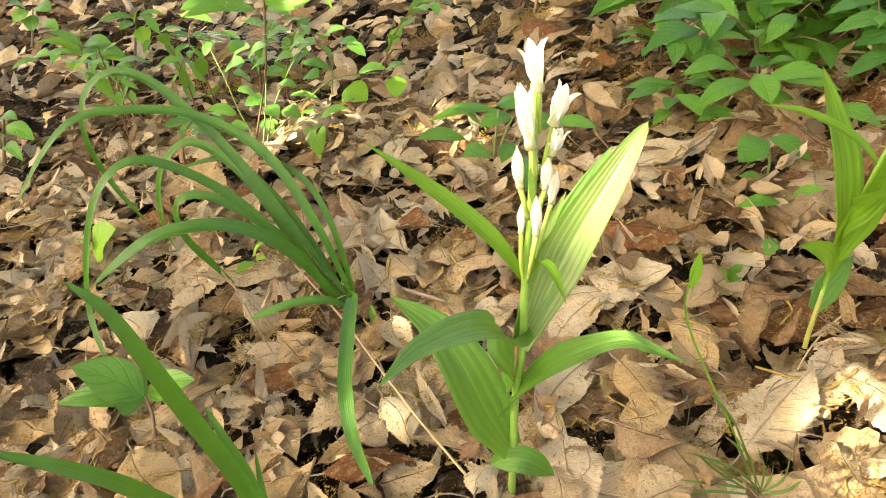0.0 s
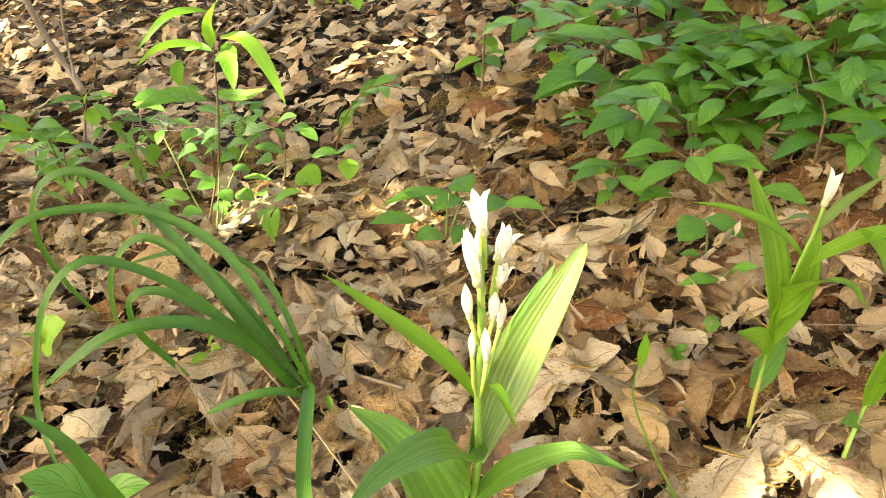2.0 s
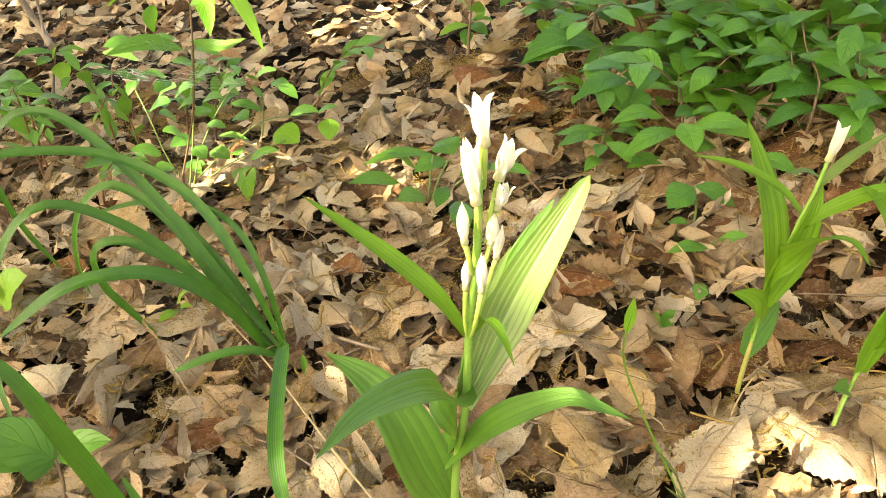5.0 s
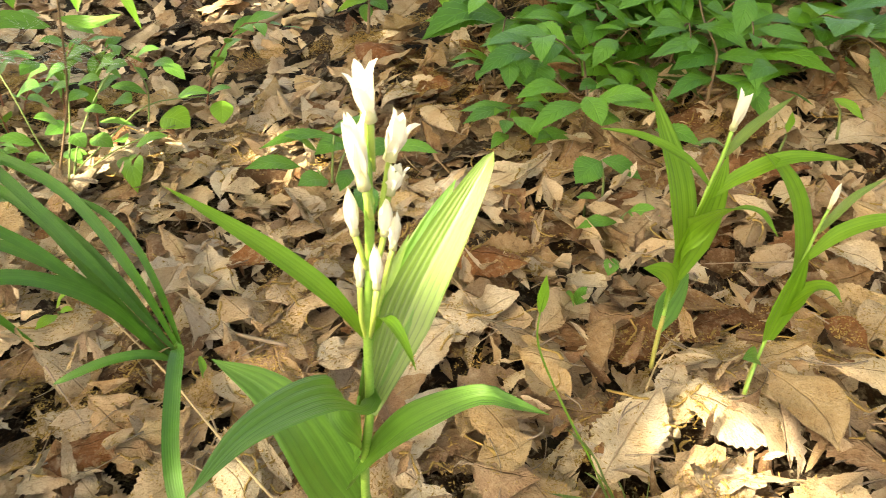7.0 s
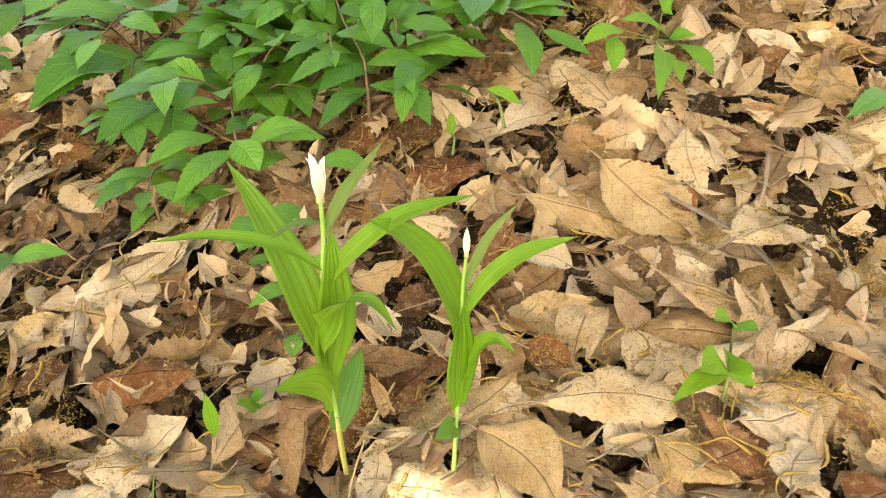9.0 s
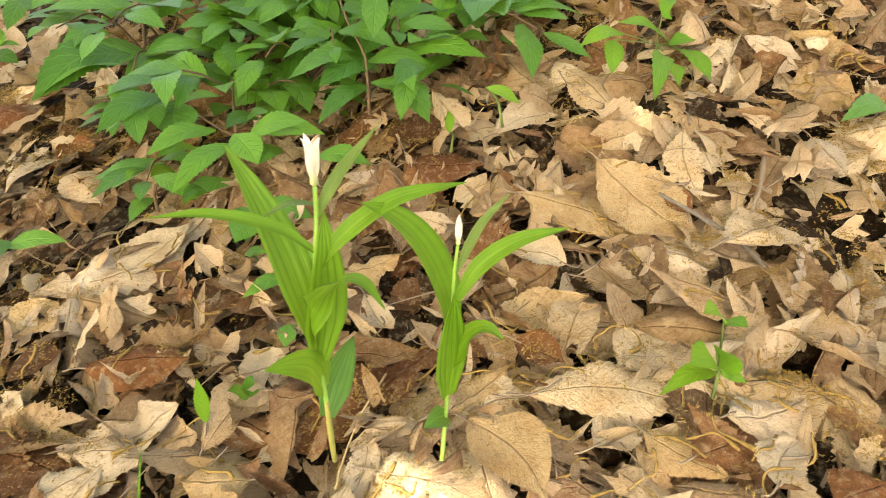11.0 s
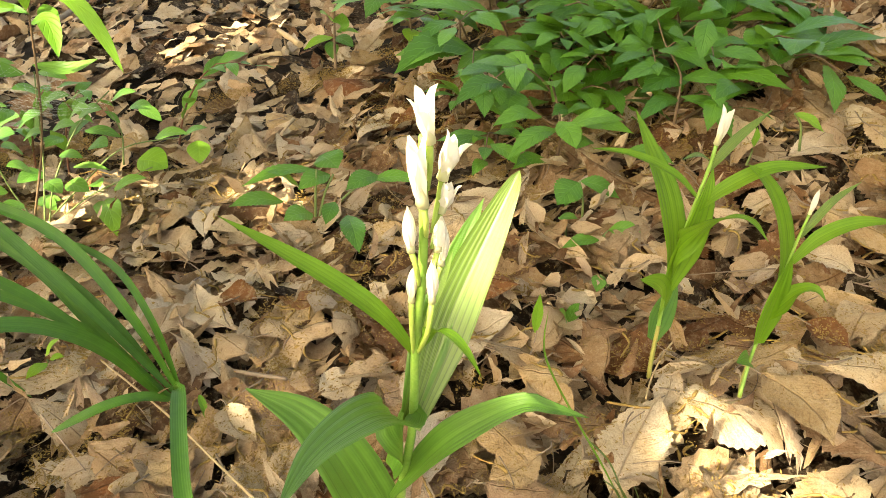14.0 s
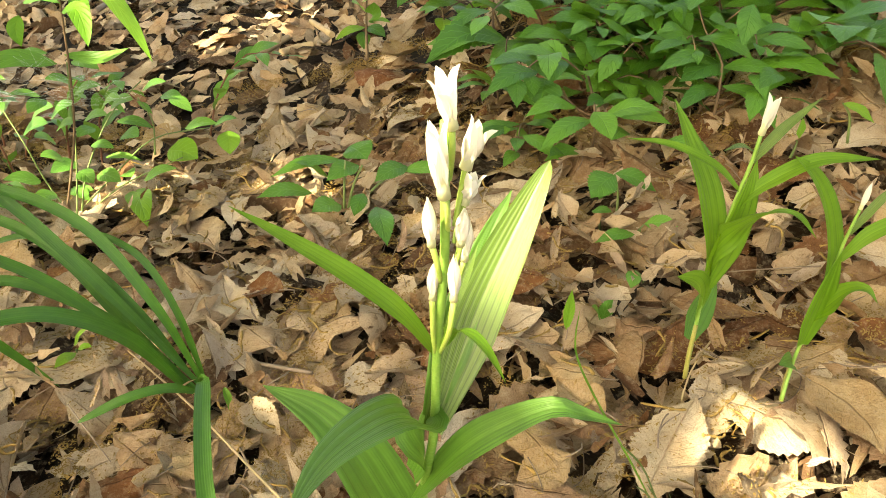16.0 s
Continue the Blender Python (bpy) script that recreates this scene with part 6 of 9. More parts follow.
leaf(thin_bush, [(-0.2561, 0.6884, 0.0117), (-0.2416, 0.6812, 0.0189), (-0.2271, 0.6739, 0.0195)], 0.0149, BUSH_LEAF, profile=oval_profile, rows=18, cols=6, teeth=0.0, droop=0.12, seed=530)
leaf(thin_bush, [(-0.1903, 0.7121, 0.0125), (-0.1794, 0.6976, 0.0159), (-0.1686, 0.6830, 0.0121)], 0.0148, BUSH_LEAF, profile=oval_profile, rows=18, cols=6, teeth=0.0, droop=0.12, seed=531)
leaf(thin_bush, [(-0.2058, 0.6535, 0.1158), (-0.2074, 0.6462, 0.1130), (-0.2089, 0.6390, 0.1066)], 0.0090, BUSH_LEAF, profile=oval_profile, rows=18, cols=6, teeth=0.0, droop=0.12, seed=532)
leaf(thin_bush, [(-0.2367, 0.6768, 0.1341), (-0.2192, 0.6695, 0.1360), (-0.2017, 0.6622, 0.1304)], 0.0115, BUSH_LEAF, profile=oval_profile, rows=18, cols=6, teeth=0.0, droop=0.12, seed=533)
leaf(thin_bush, [(-0.1606, 0.7001, 0.1331), (-0.1487, 0.6928, 0.1340), (-0.1368, 0.6855, 0.1293)], 0.0139, BUSH_LEAF, profile=oval_profile, rows=18, cols=6, teeth=0.0, droop=0.12, seed=534)
leaf(thin_bush, [(-0.1714, 0.6419, 0.1187), (-0.1769, 0.6346, 0.1179), (-0.1824, 0.6273, 0.1132)], 0.0145, BUSH_LEAF, profile=oval_profile, rows=18, cols=6, teeth=0.0, droop=0.12, seed=535)
leaf(thin_bush, [(-0.1524, 0.6652, 0.0707), (-0.1419, 0.6579, 0.0738), (-0.1315, 0.6506, 0.0719)], 0.0106, BUSH_LEAF, profile=oval_profile, rows=18, cols=6, teeth=0.0, droop=0.12, seed=536)
leaf(thin_bush, [(-0.1818, 0.6884, 0.0783), (-0.1721, 0.6812, 0.0861), (-0.1624, 0.6739, 0.0885)], 0.0141, BUSH_LEAF, profile=oval_profile, rows=18, cols=6, teeth=0.0, droop=0.12, seed=537)
leaf(thin_bush, [(-0.1839, 0.7009, 0.0129), (-0.1753, 0.6991, 0.0164), (-0.1667, 0.6972, 0.0163)], 0.0124, BUSH_LEAF, profile=oval_profile, rows=18, cols=6, teeth=0.0, droop=0.12, seed=538)
leaf(thin_bush, [(-0.0882, 0.6535, 0.1130), (-0.0788, 0.6462, 0.1158), (-0.0694, 0.6390, 0.1137)], 0.0129, BUSH_LEAF, profile=oval_profile, rows=18, cols=6, teeth=0.0, droop=0.12, seed=539)
leaf(thin_bush, [(-0.0848, 0.6768, 0.1040), (-0.0755, 0.6695, 0.1023), (-0.0662, 0.6622, 0.0956)], 0.0127, BUSH_LEAF, profile=oval_profile, rows=18, cols=6, teeth=0.0, droop=0.12, seed=540)
stem(thin_bush, [(-0.1850, 0.6623, 0.0082), (-0.1616, 0.6574, 0.0826), (-0.1438, 0.6186, 0.1462), (-0.1360, 0.6023, 0.1923), (-0.1296, 0.5926, 0.2325)], 0.00116, 0.00078, WOOD_STEM, "tall_shoot", rows=14, sides=6, seed=9)
leaf(thin_bush, [(-0.1347, 0.5926, 0.2022), (-0.1306, 0.5810, 0.2234), (-0.1205, 0.5693, 0.2405)], 0.0108, YOUNG_LEAF, label="bright translucent hanging leaf", profile=oval_profile, rows=16, cols=6, fold=0.2, face=(0.1, -0.7, 0.7), seed=560)
leaf(thin_bush, [(-0.1324, 0.6023, 0.2280), (-0.1443, 0.5907, 0.2319), (-0.1619, 0.5790, 0.2289), (-0.1852, 0.5674, 0.2067)], 0.0070, YOUNG_LEAF, label="bright translucent hanging leaf", profile=oval_profile, rows=16, cols=6, fold=0.2, face=(0.1, -0.7, 0.7), seed=561)
leaf(thin_bush, [(-0.1381, 0.6023, 0.2015), (-0.1547, 0.5907, 0.2070), (-0.1721, 0.5790, 0.2064), (-0.1878, 0.5674, 0.1953)], 0.0074, YOUNG_LEAF, label="bright translucent hanging leaf", profile=oval_profile, rows=16, cols=6, fold=0.2, face=(0.1, -0.7, 0.7), seed=562)
leaf(thin_bush, [(-0.1691, 0.6217, 0.1870), (-0.1702, 0.6101, 0.1790), (-0.1659, 0.5984, 0.1701)], 0.0113, YOUNG_LEAF, label="bright translucent hanging leaf", profile=oval_profile, rows=16, cols=6, fold=0.2, face=(0.1, -0.7, 0.7), seed=563)
leaf(thin_bush, [(-0.1314, 0.5829, 0.1954), (-0.1197, 0.5713, 0.1994), (-0.1145, 0.5596, 0.1905), (-0.1121, 0.5480, 0.1797)], 0.0136, YOUNG_LEAF, label="bright translucent hanging leaf", profile=oval_profile, rows=16, cols=6, fold=0.2, face=(0.1, -0.7, 0.7), seed=564)
leaf(thin_bush, [(-0.1242, 0.5829, 0.2128), (-0.1032, 0.5713, 0.2132), (-0.0869, 0.5596, 0.1939), (-0.0748, 0.5480, 0.1682)], 0.0119, YOUNG_LEAF, label="bright translucent hanging leaf", profile=oval_profile, rows=16, cols=6, fold=0.2, face=(0.1, -0.7, 0.7), seed=565)
leaf(thin_bush, [(-0.1250, 0.6023, 0.2041), (-0.1207, 0.5907, 0.1977), (-0.1135, 0.5790, 0.1929)], 0.0129, YOUNG_LEAF, label="bright translucent hanging leaf", profile=oval_profile, rows=16, cols=6, fold=0.2, face=(0.1, -0.7, 0.7), seed=566)
leaf(thin_bush, [(-0.1567, 0.6411, 0.1466), (-0.1837, 0.6295, 0.1545), (-0.2141, 0.6178, 0.1474)], 0.0154, BUSH_LEAF, label="", profile=oval_profile, rows=16, cols=6, fold=0.2, face=(0.1, -0.7, 0.7), seed=567)
leaf(thin_bush, [(-0.1506, 0.6411, 0.1532), (-0.1222, 0.6295, 0.1522), (-0.0996, 0.6178, 0.1615)], 0.0113, BUSH_LEAF, label="", profile=oval_profile, rows=16, cols=6, fold=0.2, face=(0.1, -0.7, 0.7), seed=568)
leaf(thin_bush, [(-0.1618, 0.6120, 0.1969), (-0.1460, 0.6004, 0.2022), (-0.1319, 0.5887, 0.1999)], 0.0078, BUSH_LEAF, label="", profile=oval_profile, rows=16, cols=6, fold=0.2, face=(0.1, -0.7, 0.7), seed=569)
stem(thin_bush, [(-0.1296, 0.5926, 0.2325), (-0.0925, 0.5974, 0.2611), (-0.0467, 0.6023, 0.2532), (-0.0082, 0.6081, 0.2409)], 0.00087, 0.00058, GREEN_STEM, "side_shoot", rows=10, sides=5)
leaf(thin_bush, [(-0.0578, 0.6042, 0.2532), (-0.0530, 0.6004, 0.2426), (-0.0517, 0.5945, 0.2323)], 0.0107, YOUNG_LEAF, label="bright translucent hanging leaf", profile=oval_profile, rows=12, cols=6, fold=0.2, face=(0.1, -0.7, 0.7), seed=585)
leaf(thin_bush, [(-0.0469, 0.6042, 0.2529), (-0.0419, 0.6004, 0.2429), (-0.0401, 0.5945, 0.2333)], 0.0096, YOUNG_LEAF, label="bright translucent hanging leaf", profile=oval_profile, rows=12, cols=6, fold=0.2, face=(0.1, -0.7, 0.7), seed=586)
leaf(thin_bush, [(-0.0362, 0.6042, 0.2506), (-0.0312, 0.6004, 0.2414), (-0.0297, 0.5945, 0.2325)], 0.0117, YOUNG_LEAF, label="bright translucent hanging leaf", profile=oval_profile, rows=12, cols=6, fold=0.2, face=(0.1, -0.7, 0.7), seed=587)
leaf(thin_bush, [(-0.0246, 0.6042, 0.2469), (-0.0186, 0.6004, 0.2368), (-0.0160, 0.5945, 0.2271)], 0.0139, YOUNG_LEAF, label="bright translucent hanging leaf", profile=oval_profile, rows=12, cols=6, fold=0.2, face=(0.1, -0.7, 0.7), seed=588)
leaf(thin_bush, [(-0.0125, 0.6042, 0.2424), (-0.0047, 0.6004, 0.2382), (-0.0005, 0.5945, 0.2343)], 0.0107, YOUNG_LEAF, label="bright translucent hanging leaf", profile=oval_profile, rows=12, cols=6, fold=0.2, face=(0.1, -0.7, 0.7), seed=589)
trunk_sapling = thing("thin_sapling_trunk", (-0.5168, 1.2259, 0.0028), "thin grey leaning sapling trunk rooted in litter", "sapling", "saplings at the back")
stem(trunk_sapling, [(-0.4845, 1.1556, 0.0145), (-0.5265, 1.2259, 0.0286), (-0.5455, 1.2259, 0.0751), (-0.5596, 1.2259, 0.1196), (-0.5676, 1.2259, 0.1665)], 0.00575, 0.00487, TWIG, "trunk", rows=14, sides=8, knots=0.08, seed=3)
stem(trunk_sapling, [(-0.4985, 1.1690, 0.0129), (-0.5211, 1.2259, 0.0424), (-0.5194, 1.2259, 0.0966), (-0.5082, 1.2259, 0.1650)], 0.00248, 0.00195, TWIG, "side_stem", rows=10, sides=6, knots=0.1, seed=4)
vine = thing("bare_vine", (-0.2639, 1.3846, 0.0500), "bare grey woody vine lying on the slope", "vine")
stem(vine, [(-0.2460, 1.2682, 0.0672), (-0.2306, 1.3540, 0.0703), (-0.2221, 1.4375, 0.0723), (-0.2274, 1.5554, 0.0729), (-0.2399, 1.7123, 0.0732)], 0.00413, 0.00330, TWIG, "shaft", rows=12, sides=7, knots=0.15, seed=5)

# ---- saplings further back ----
sapling = thing("back_sapling", (-0.4651, 0.9193, -0.0130), "young sapling with light green leaves", "sapling", "saplings at the back")
stem(sapling, [(-0.4393, 0.8655, -0.0013), (-0.4605, 0.9193, 0.0139), (-0.4560, 0.9193, 0.0399)], 0.00226, 0.00094, WOOD_STEM, rows=8, sides=6)
leaf(sapling, [(-0.4583, 0.9193, 0.0350), (-0.4734, 0.9099, 0.0509), (-0.4886, 0.9005, 0.0583)], 0.0169, BUSH_LEAF, profile=oval_profile, rows=18, cols=6, teeth=0.03, droop=0.12, seed=600)
leaf(sapling, [(-0.4622, 0.9193, 0.0302), (-0.4845, 0.9099, 0.0436), (-0.5068, 0.9005, 0.0468)], 0.0147, YOUNG_LEAF, profile=oval_profile, rows=18, cols=6, teeth=0.03, droop=0.12, seed=601)
leaf(sapling, [(-0.4597, 0.9193, 0.0301), (-0.4438, 0.9099, 0.0292), (-0.4279, 0.9005, 0.0206)], 0.0201, BUSH_LEAF, profile=oval_profile, rows=18, cols=6, teeth=0.03, droop=0.12, seed=602)
leaf(sapling, [(-0.4588, 0.9193, 0.0251), (-0.4740, 0.9099, 0.0296), (-0.4891, 0.9005, 0.0271)], 0.0192, YOUNG_LEAF, profile=oval_profile, rows=18, cols=6, teeth=0.03, droop=0.12, seed=603)
leaf(sapling, [(-0.4583, 0.9193, 0.0350), (-0.4352, 0.9099, 0.0436), (-0.4120, 0.9005, 0.0422)], 0.0221, BUSH_LEAF, profile=oval_profile, rows=18, cols=6, teeth=0.03, droop=0.12, seed=604)
leaf(sapling, [(-0.4717, 0.9193, 0.0154), (-0.4710, 0.9099, 0.0143), (-0.4704, 0.9005, 0.0092)], 0.0226, YOUNG_LEAF, profile=oval_profile, rows=18, cols=6, teeth=0.03, droop=0.12, seed=605)
leaf(sapling, [(-0.4539, 0.9193, 0.0250), (-0.4257, 0.9099, 0.0309), (-0.3975, 0.9005, 0.0249)], 0.0221, BUSH_LEAF, profile=oval_profile, rows=18, cols=6, teeth=0.03, droop=0.12, seed=606)
leaf(sapling, [(-0.4504, 0.9193, 0.0199), (-0.4225, 0.9099, 0.0245), (-0.3946, 0.9005, 0.0173)], 0.0166, YOUNG_LEAF, profile=oval_profile, rows=18, cols=6, teeth=0.03, droop=0.12, seed=607)
leaf(sapling, [(-0.4617, 0.9193, 0.0400), (-0.4493, 0.9099, 0.0560), (-0.4367, 0.9005, 0.0642)], 0.0133, BUSH_LEAF, profile=oval_profile, rows=18, cols=6, teeth=0.03, droop=0.12, seed=608)
sapling = thing("back_sapling", (-0.4258, 0.9866, -0.0028), "sapling with yellowish young leaves", "sapling", "saplings at the back")
stem(sapling, [(-0.4019, 0.9287, 0.0080), (-0.4171, 0.9866, 0.0261), (-0.4087, 0.9866, 0.0541)], 0.00223, 0.00093, WOOD_STEM, rows=8, sides=6)
leaf(sapling, [(-0.4115, 0.9866, 0.0516), (-0.4337, 0.9773, 0.0558), (-0.4560, 0.9681, 0.0503)], 0.0128, BUSH_LEAF, profile=oval_profile, rows=18, cols=6, teeth=0.03, droop=0.12, seed=612)
leaf(sapling, [(-0.4135, 0.9866, 0.0440), (-0.4031, 0.9773, 0.0600), (-0.3928, 0.9681, 0.0686)], 0.0173, YOUNG_LEAF, profile=oval_profile, rows=18, cols=6, teeth=0.03, droop=0.12, seed=613)
leaf(sapling, [(-0.4096, 0.9866, 0.0490), (-0.3941, 0.9773, 0.0562), (-0.3784, 0.9681, 0.0559)], 0.0149, BUSH_LEAF, profile=oval_profile, rows=18, cols=6, teeth=0.03, droop=0.12, seed=614)
leaf(sapling, [(-0.4070, 0.9866, 0.0387), (-0.4025, 0.9773, 0.0314), (-0.3979, 0.9681, 0.0183)], 0.0232, YOUNG_LEAF, profile=oval_profile, rows=18, cols=6, teeth=0.03, droop=0.12, seed=615)
leaf(sapling, [(-0.4160, 0.9866, 0.0441), (-0.4222, 0.9773, 0.0441), (-0.4284, 0.9681, 0.0395)], 0.0174, BUSH_LEAF, profile=oval_profile, rows=18, cols=6, teeth=0.03, droop=0.12, seed=616)
leaf(sapling, [(-0.4057, 0.9866, 0.0540), (-0.3842, 0.9773, 0.0607), (-0.3627, 0.9681, 0.0580)], 0.0092, YOUNG_LEAF, profile=oval_profile, rows=18, cols=6, teeth=0.03, droop=0.12, seed=617)
sapling = thing("back_sapling", (-0.6475, 1.1349, -0.0221), "dark green plant beside a thin trunk", "sapling", "saplings at the back")
stem(sapling, [(-0.6092, 1.0643, -0.0097), (-0.6378, 1.1349, 0.0046), (-0.6284, 1.1349, 0.0306)], 0.00220, 0.00092, WOOD_STEM, rows=8, sides=6)
leaf(sapling, [(-0.6374, 1.1349, 0.0250), (-0.6467, 1.1257, 0.0220), (-0.6560, 1.1165, 0.0131)], 0.0283, BUSH_LEAF, profile=oval_profile, rows=18, cols=6, teeth=0.03, droop=0.12, seed=624)
leaf(sapling, [(-0.6334, 1.1349, 0.0191), (-0.6326, 1.1257, 0.0114), (-0.6318, 1.1165, -0.0020)], 0.0253, BUSH_LEAF, profile=oval_profile, rows=18, cols=6, teeth=0.03, droop=0.12, seed=625)
leaf(sapling, [(-0.6236, 1.1349, 0.0305), (-0.6079, 1.1257, 0.0333), (-0.5922, 1.1165, 0.0288)], 0.0278, BUSH_LEAF, profile=oval_profile, rows=18, cols=6, teeth=0.03, droop=0.12, seed=626)
leaf(sapling, [(-0.6196, 1.1349, 0.0071), (-0.6047, 1.1257, 0.0071), (-0.5898, 1.1165, -0.0001)], 0.0209, BUSH_LEAF, profile=oval_profile, rows=18, cols=6, teeth=0.03, droop=0.12, seed=627)
leaf(sapling, [(-0.6412, 1.1349, 0.0309), (-0.6465, 1.1257, 0.0386), (-0.6517, 1.1165, 0.0415)], 0.0282, BUSH_LEAF, profile=oval_profile, rows=18, cols=6, teeth=0.03, droop=0.12, seed=628)
sapling = thing("back_sapling", (-0.4804, 0.7191, -0.0285), "low sprig with dull green leaves", "sapling", "saplings at the back")
stem(sapling, [(-0.4561, 0.6802, -0.0165), (-0.4719, 0.7191, -0.0037), (-0.4635, 0.7191, 0.0203)], 0.00235, 0.00098, WOOD_STEM, rows=8, sides=6)
leaf(sapling, [(-0.4638, 0.7191, 0.0116), (-0.4454, 0.7093, 0.0111), (-0.4270, 0.6995, 0.0021)], 0.0189, BUSH_LEAF, profile=oval_profile, rows=18, cols=6, teeth=0.03, droop=0.12, seed=636)
leaf(sapling, [(-0.4668, 0.7191, 0.0204), (-0.4518, 0.7093, 0.0268), (-0.4368, 0.6995, 0.0259)], 0.0142, BUSH_LEAF, profile=oval_profile, rows=18, cols=6, teeth=0.03, droop=0.12, seed=637)
leaf(sapling, [(-0.4706, 0.7191, -0.0014), (-0.4727, 0.7093, 0.0088), (-0.4750, 0.6995, 0.0140)], 0.0173, BUSH_LEAF, profile=oval_profile, rows=18, cols=6, teeth=0.03, droop=0.12, seed=638)
leaf(sapling, [(-0.4738, 0.7191, -0.0104), (-0.4525, 0.6970, -0.0041), (-0.4311, 0.6747, -0.0101)], 0.0142, BUSH_LEAF, profile=oval_profile, rows=18, cols=6, teeth=0.03, droop=0.12, seed=639)
leaf(sapling, [(-0.4768, 0.7191, -0.0125), (-0.4767, 0.7093, -0.0046), (-0.4767, 0.6995, -0.0012)], 0.0145, BUSH_LEAF, profile=oval_profile, rows=18, cols=6, teeth=0.03, droop=0.12, seed=640)
sapling = thing("far_sprig", (0.1257, 0.9544, 0.0612), "small green sprig in the leaf litter", "sprig", "sprigs at the back")
stem(sapling, [(0.1201, 0.9071, 0.0687), (0.1274, 0.9544, 0.0993), (0.1292, 0.9544, 0.1359)], 0.00221, 0.00110, WOOD_STEM, rows=8, sides=6)
leaf(sapling, [(0.1253, 0.9544, 0.0968), (0.1055, 0.9452, 0.0963), (0.0858, 0.9360, 0.0868)], 0.0134, YOUNG_LEAF, profile=oval_profile, rows=18, cols=6, teeth=0.03, droop=0.12, seed=660)
leaf(sapling, [(0.1278, 0.9544, 0.0967), (0.1380, 0.9452, 0.0953), (0.1482, 0.9360, 0.0882)], 0.0207, BUSH_LEAF, profile=oval_profile, rows=18, cols=6, teeth=0.03, droop=0.12, seed=661)
leaf(sapling, [(0.1353, 0.9544, 0.1015), (0.1352, 0.9452, 0.1192), (0.1351, 0.9360, 0.1300)], 0.0206, BUSH_LEAF, profile=oval_profile, rows=18, cols=6, teeth=0.03, droop=0.12, seed=662)
leaf(sapling, [(0.1251, 0.9544, 0.1167), (0.1167, 0.9452, 0.1266), (0.1082, 0.9360, 0.1308)], 0.0185, YOUNG_LEAF, profile=oval_profile, rows=18, cols=6, teeth=0.03, droop=0.12, seed=663)
leaf(sapling, [(0.1348, 0.9544, 0.1358), (0.1433, 0.9452, 0.1449), (0.1517, 0.9360, 0.1484)], 0.0154, BUSH_LEAF, profile=oval_profile, rows=18, cols=6, teeth=0.03, droop=0.12, seed=664)
leaf(sapling, [(0.1228, 0.9544, 0.0919), (0.1218, 0.9452, 0.0856), (0.1209, 0.9360, 0.0741)], 0.0176, BUSH_LEAF, profile=oval_profile, rows=18, cols=6, teeth=0.03, droop=0.12, seed=665)
leaf(sapling, [(0.1353, 0.9544, 0.1040), (0.1453, 0.9452, 0.1074), (0.1553, 0.9360, 0.1053)], 0.0093, YOUNG_LEAF, profile=oval_profile, rows=18, cols=6, teeth=0.03, droop=0.12, seed=666)
sapling = thing("far_sprig", (0.2165, 0.8981, 0.0827), "small green sprig in the leaf litter", "sprig", "sprigs at the back")
stem(sapling, [(0.2059, 0.8504, 0.0905), (0.2130, 0.8981, 0.1162), (0.2095, 0.8981, 0.1485)], 0.00211, 0.00105, WOOD_STEM, rows=8, sides=6)
leaf(sapling, [(0.2145, 0.8981, 0.1162), (0.2106, 0.8893, 0.1125), (0.2067, 0.8806, 0.1043)], 0.0217, YOUNG_LEAF, profile=oval_profile, rows=18, cols=6, teeth=0.03, droop=0.12, seed=672)
leaf(sapling, [(0.1983, 0.8981, 0.1489), (0.1816, 0.8893, 0.1522), (0.1650, 0.8806, 0.1480)], 0.0126, BUSH_LEAF, profile=oval_profile, rows=18, cols=6, teeth=0.03, droop=0.12, seed=673)
leaf(sapling, [(0.2127, 0.8981, 0.1439), (0.2235, 0.8893, 0.1482), (0.2343, 0.8806, 0.1469)], 0.0118, BUSH_LEAF, profile=oval_profile, rows=18, cols=6, teeth=0.03, droop=0.12, seed=674)
leaf(sapling, [(0.2085, 0.8981, 0.1349), (0.2137, 0.8893, 0.1376), (0.2188, 0.8806, 0.1361)], 0.0118, YOUNG_LEAF, profile=oval_profile, rows=18, cols=6, teeth=0.03, droop=0.12, seed=675)
leaf(sapling, [(0.2192, 0.8981, 0.1160), (0.2269, 0.8893, 0.1167), (0.2345, 0.8806, 0.1127)], 0.0099, BUSH_LEAF, profile=oval_profile, rows=18, cols=6, teeth=0.03, droop=0.12, seed=676)
sapling = thing("far_sprig", (0.2690, 0.8795, 0.0994), "small green sprig in the leaf litter", "sprig", "sprigs at the back")
stem(sapling, [(0.2563, 0.8344, 0.1059), (0.2690, 0.8795, 0.1248), (0.2690, 0.8795, 0.1496)], 0.00202, 0.00101, WOOD_STEM, rows=8, sides=6)
leaf(sapling, [(0.2751, 0.8795, 0.1337), (0.2488, 0.8711, 0.1374), (0.2225, 0.8627, 0.1300)], 0.0117, YOUNG_LEAF, profile=oval_profile, rows=18, cols=6, teeth=0.03, droop=0.12, seed=684)
leaf(sapling, [(0.2707, 0.8795, 0.1316), (0.2817, 0.8711, 0.1387), (0.2928, 0.8627, 0.1399)], 0.0118, BUSH_LEAF, profile=oval_profile, rows=18, cols=6, teeth=0.03, droop=0.12, seed=685)
leaf(sapling, [(0.2643, 0.8795, 0.1498), (0.2570, 0.8711, 0.1585), (0.2496, 0.8627, 0.1622)], 0.0145, BUSH_LEAF, profile=oval_profile, rows=18, cols=6, teeth=0.03, droop=0.12, seed=686)
sapling = thing("far_sprig", (0.2018, 1.1412, 0.0994), "small green sprig in the leaf litter", "sprig", "sprigs at the back")
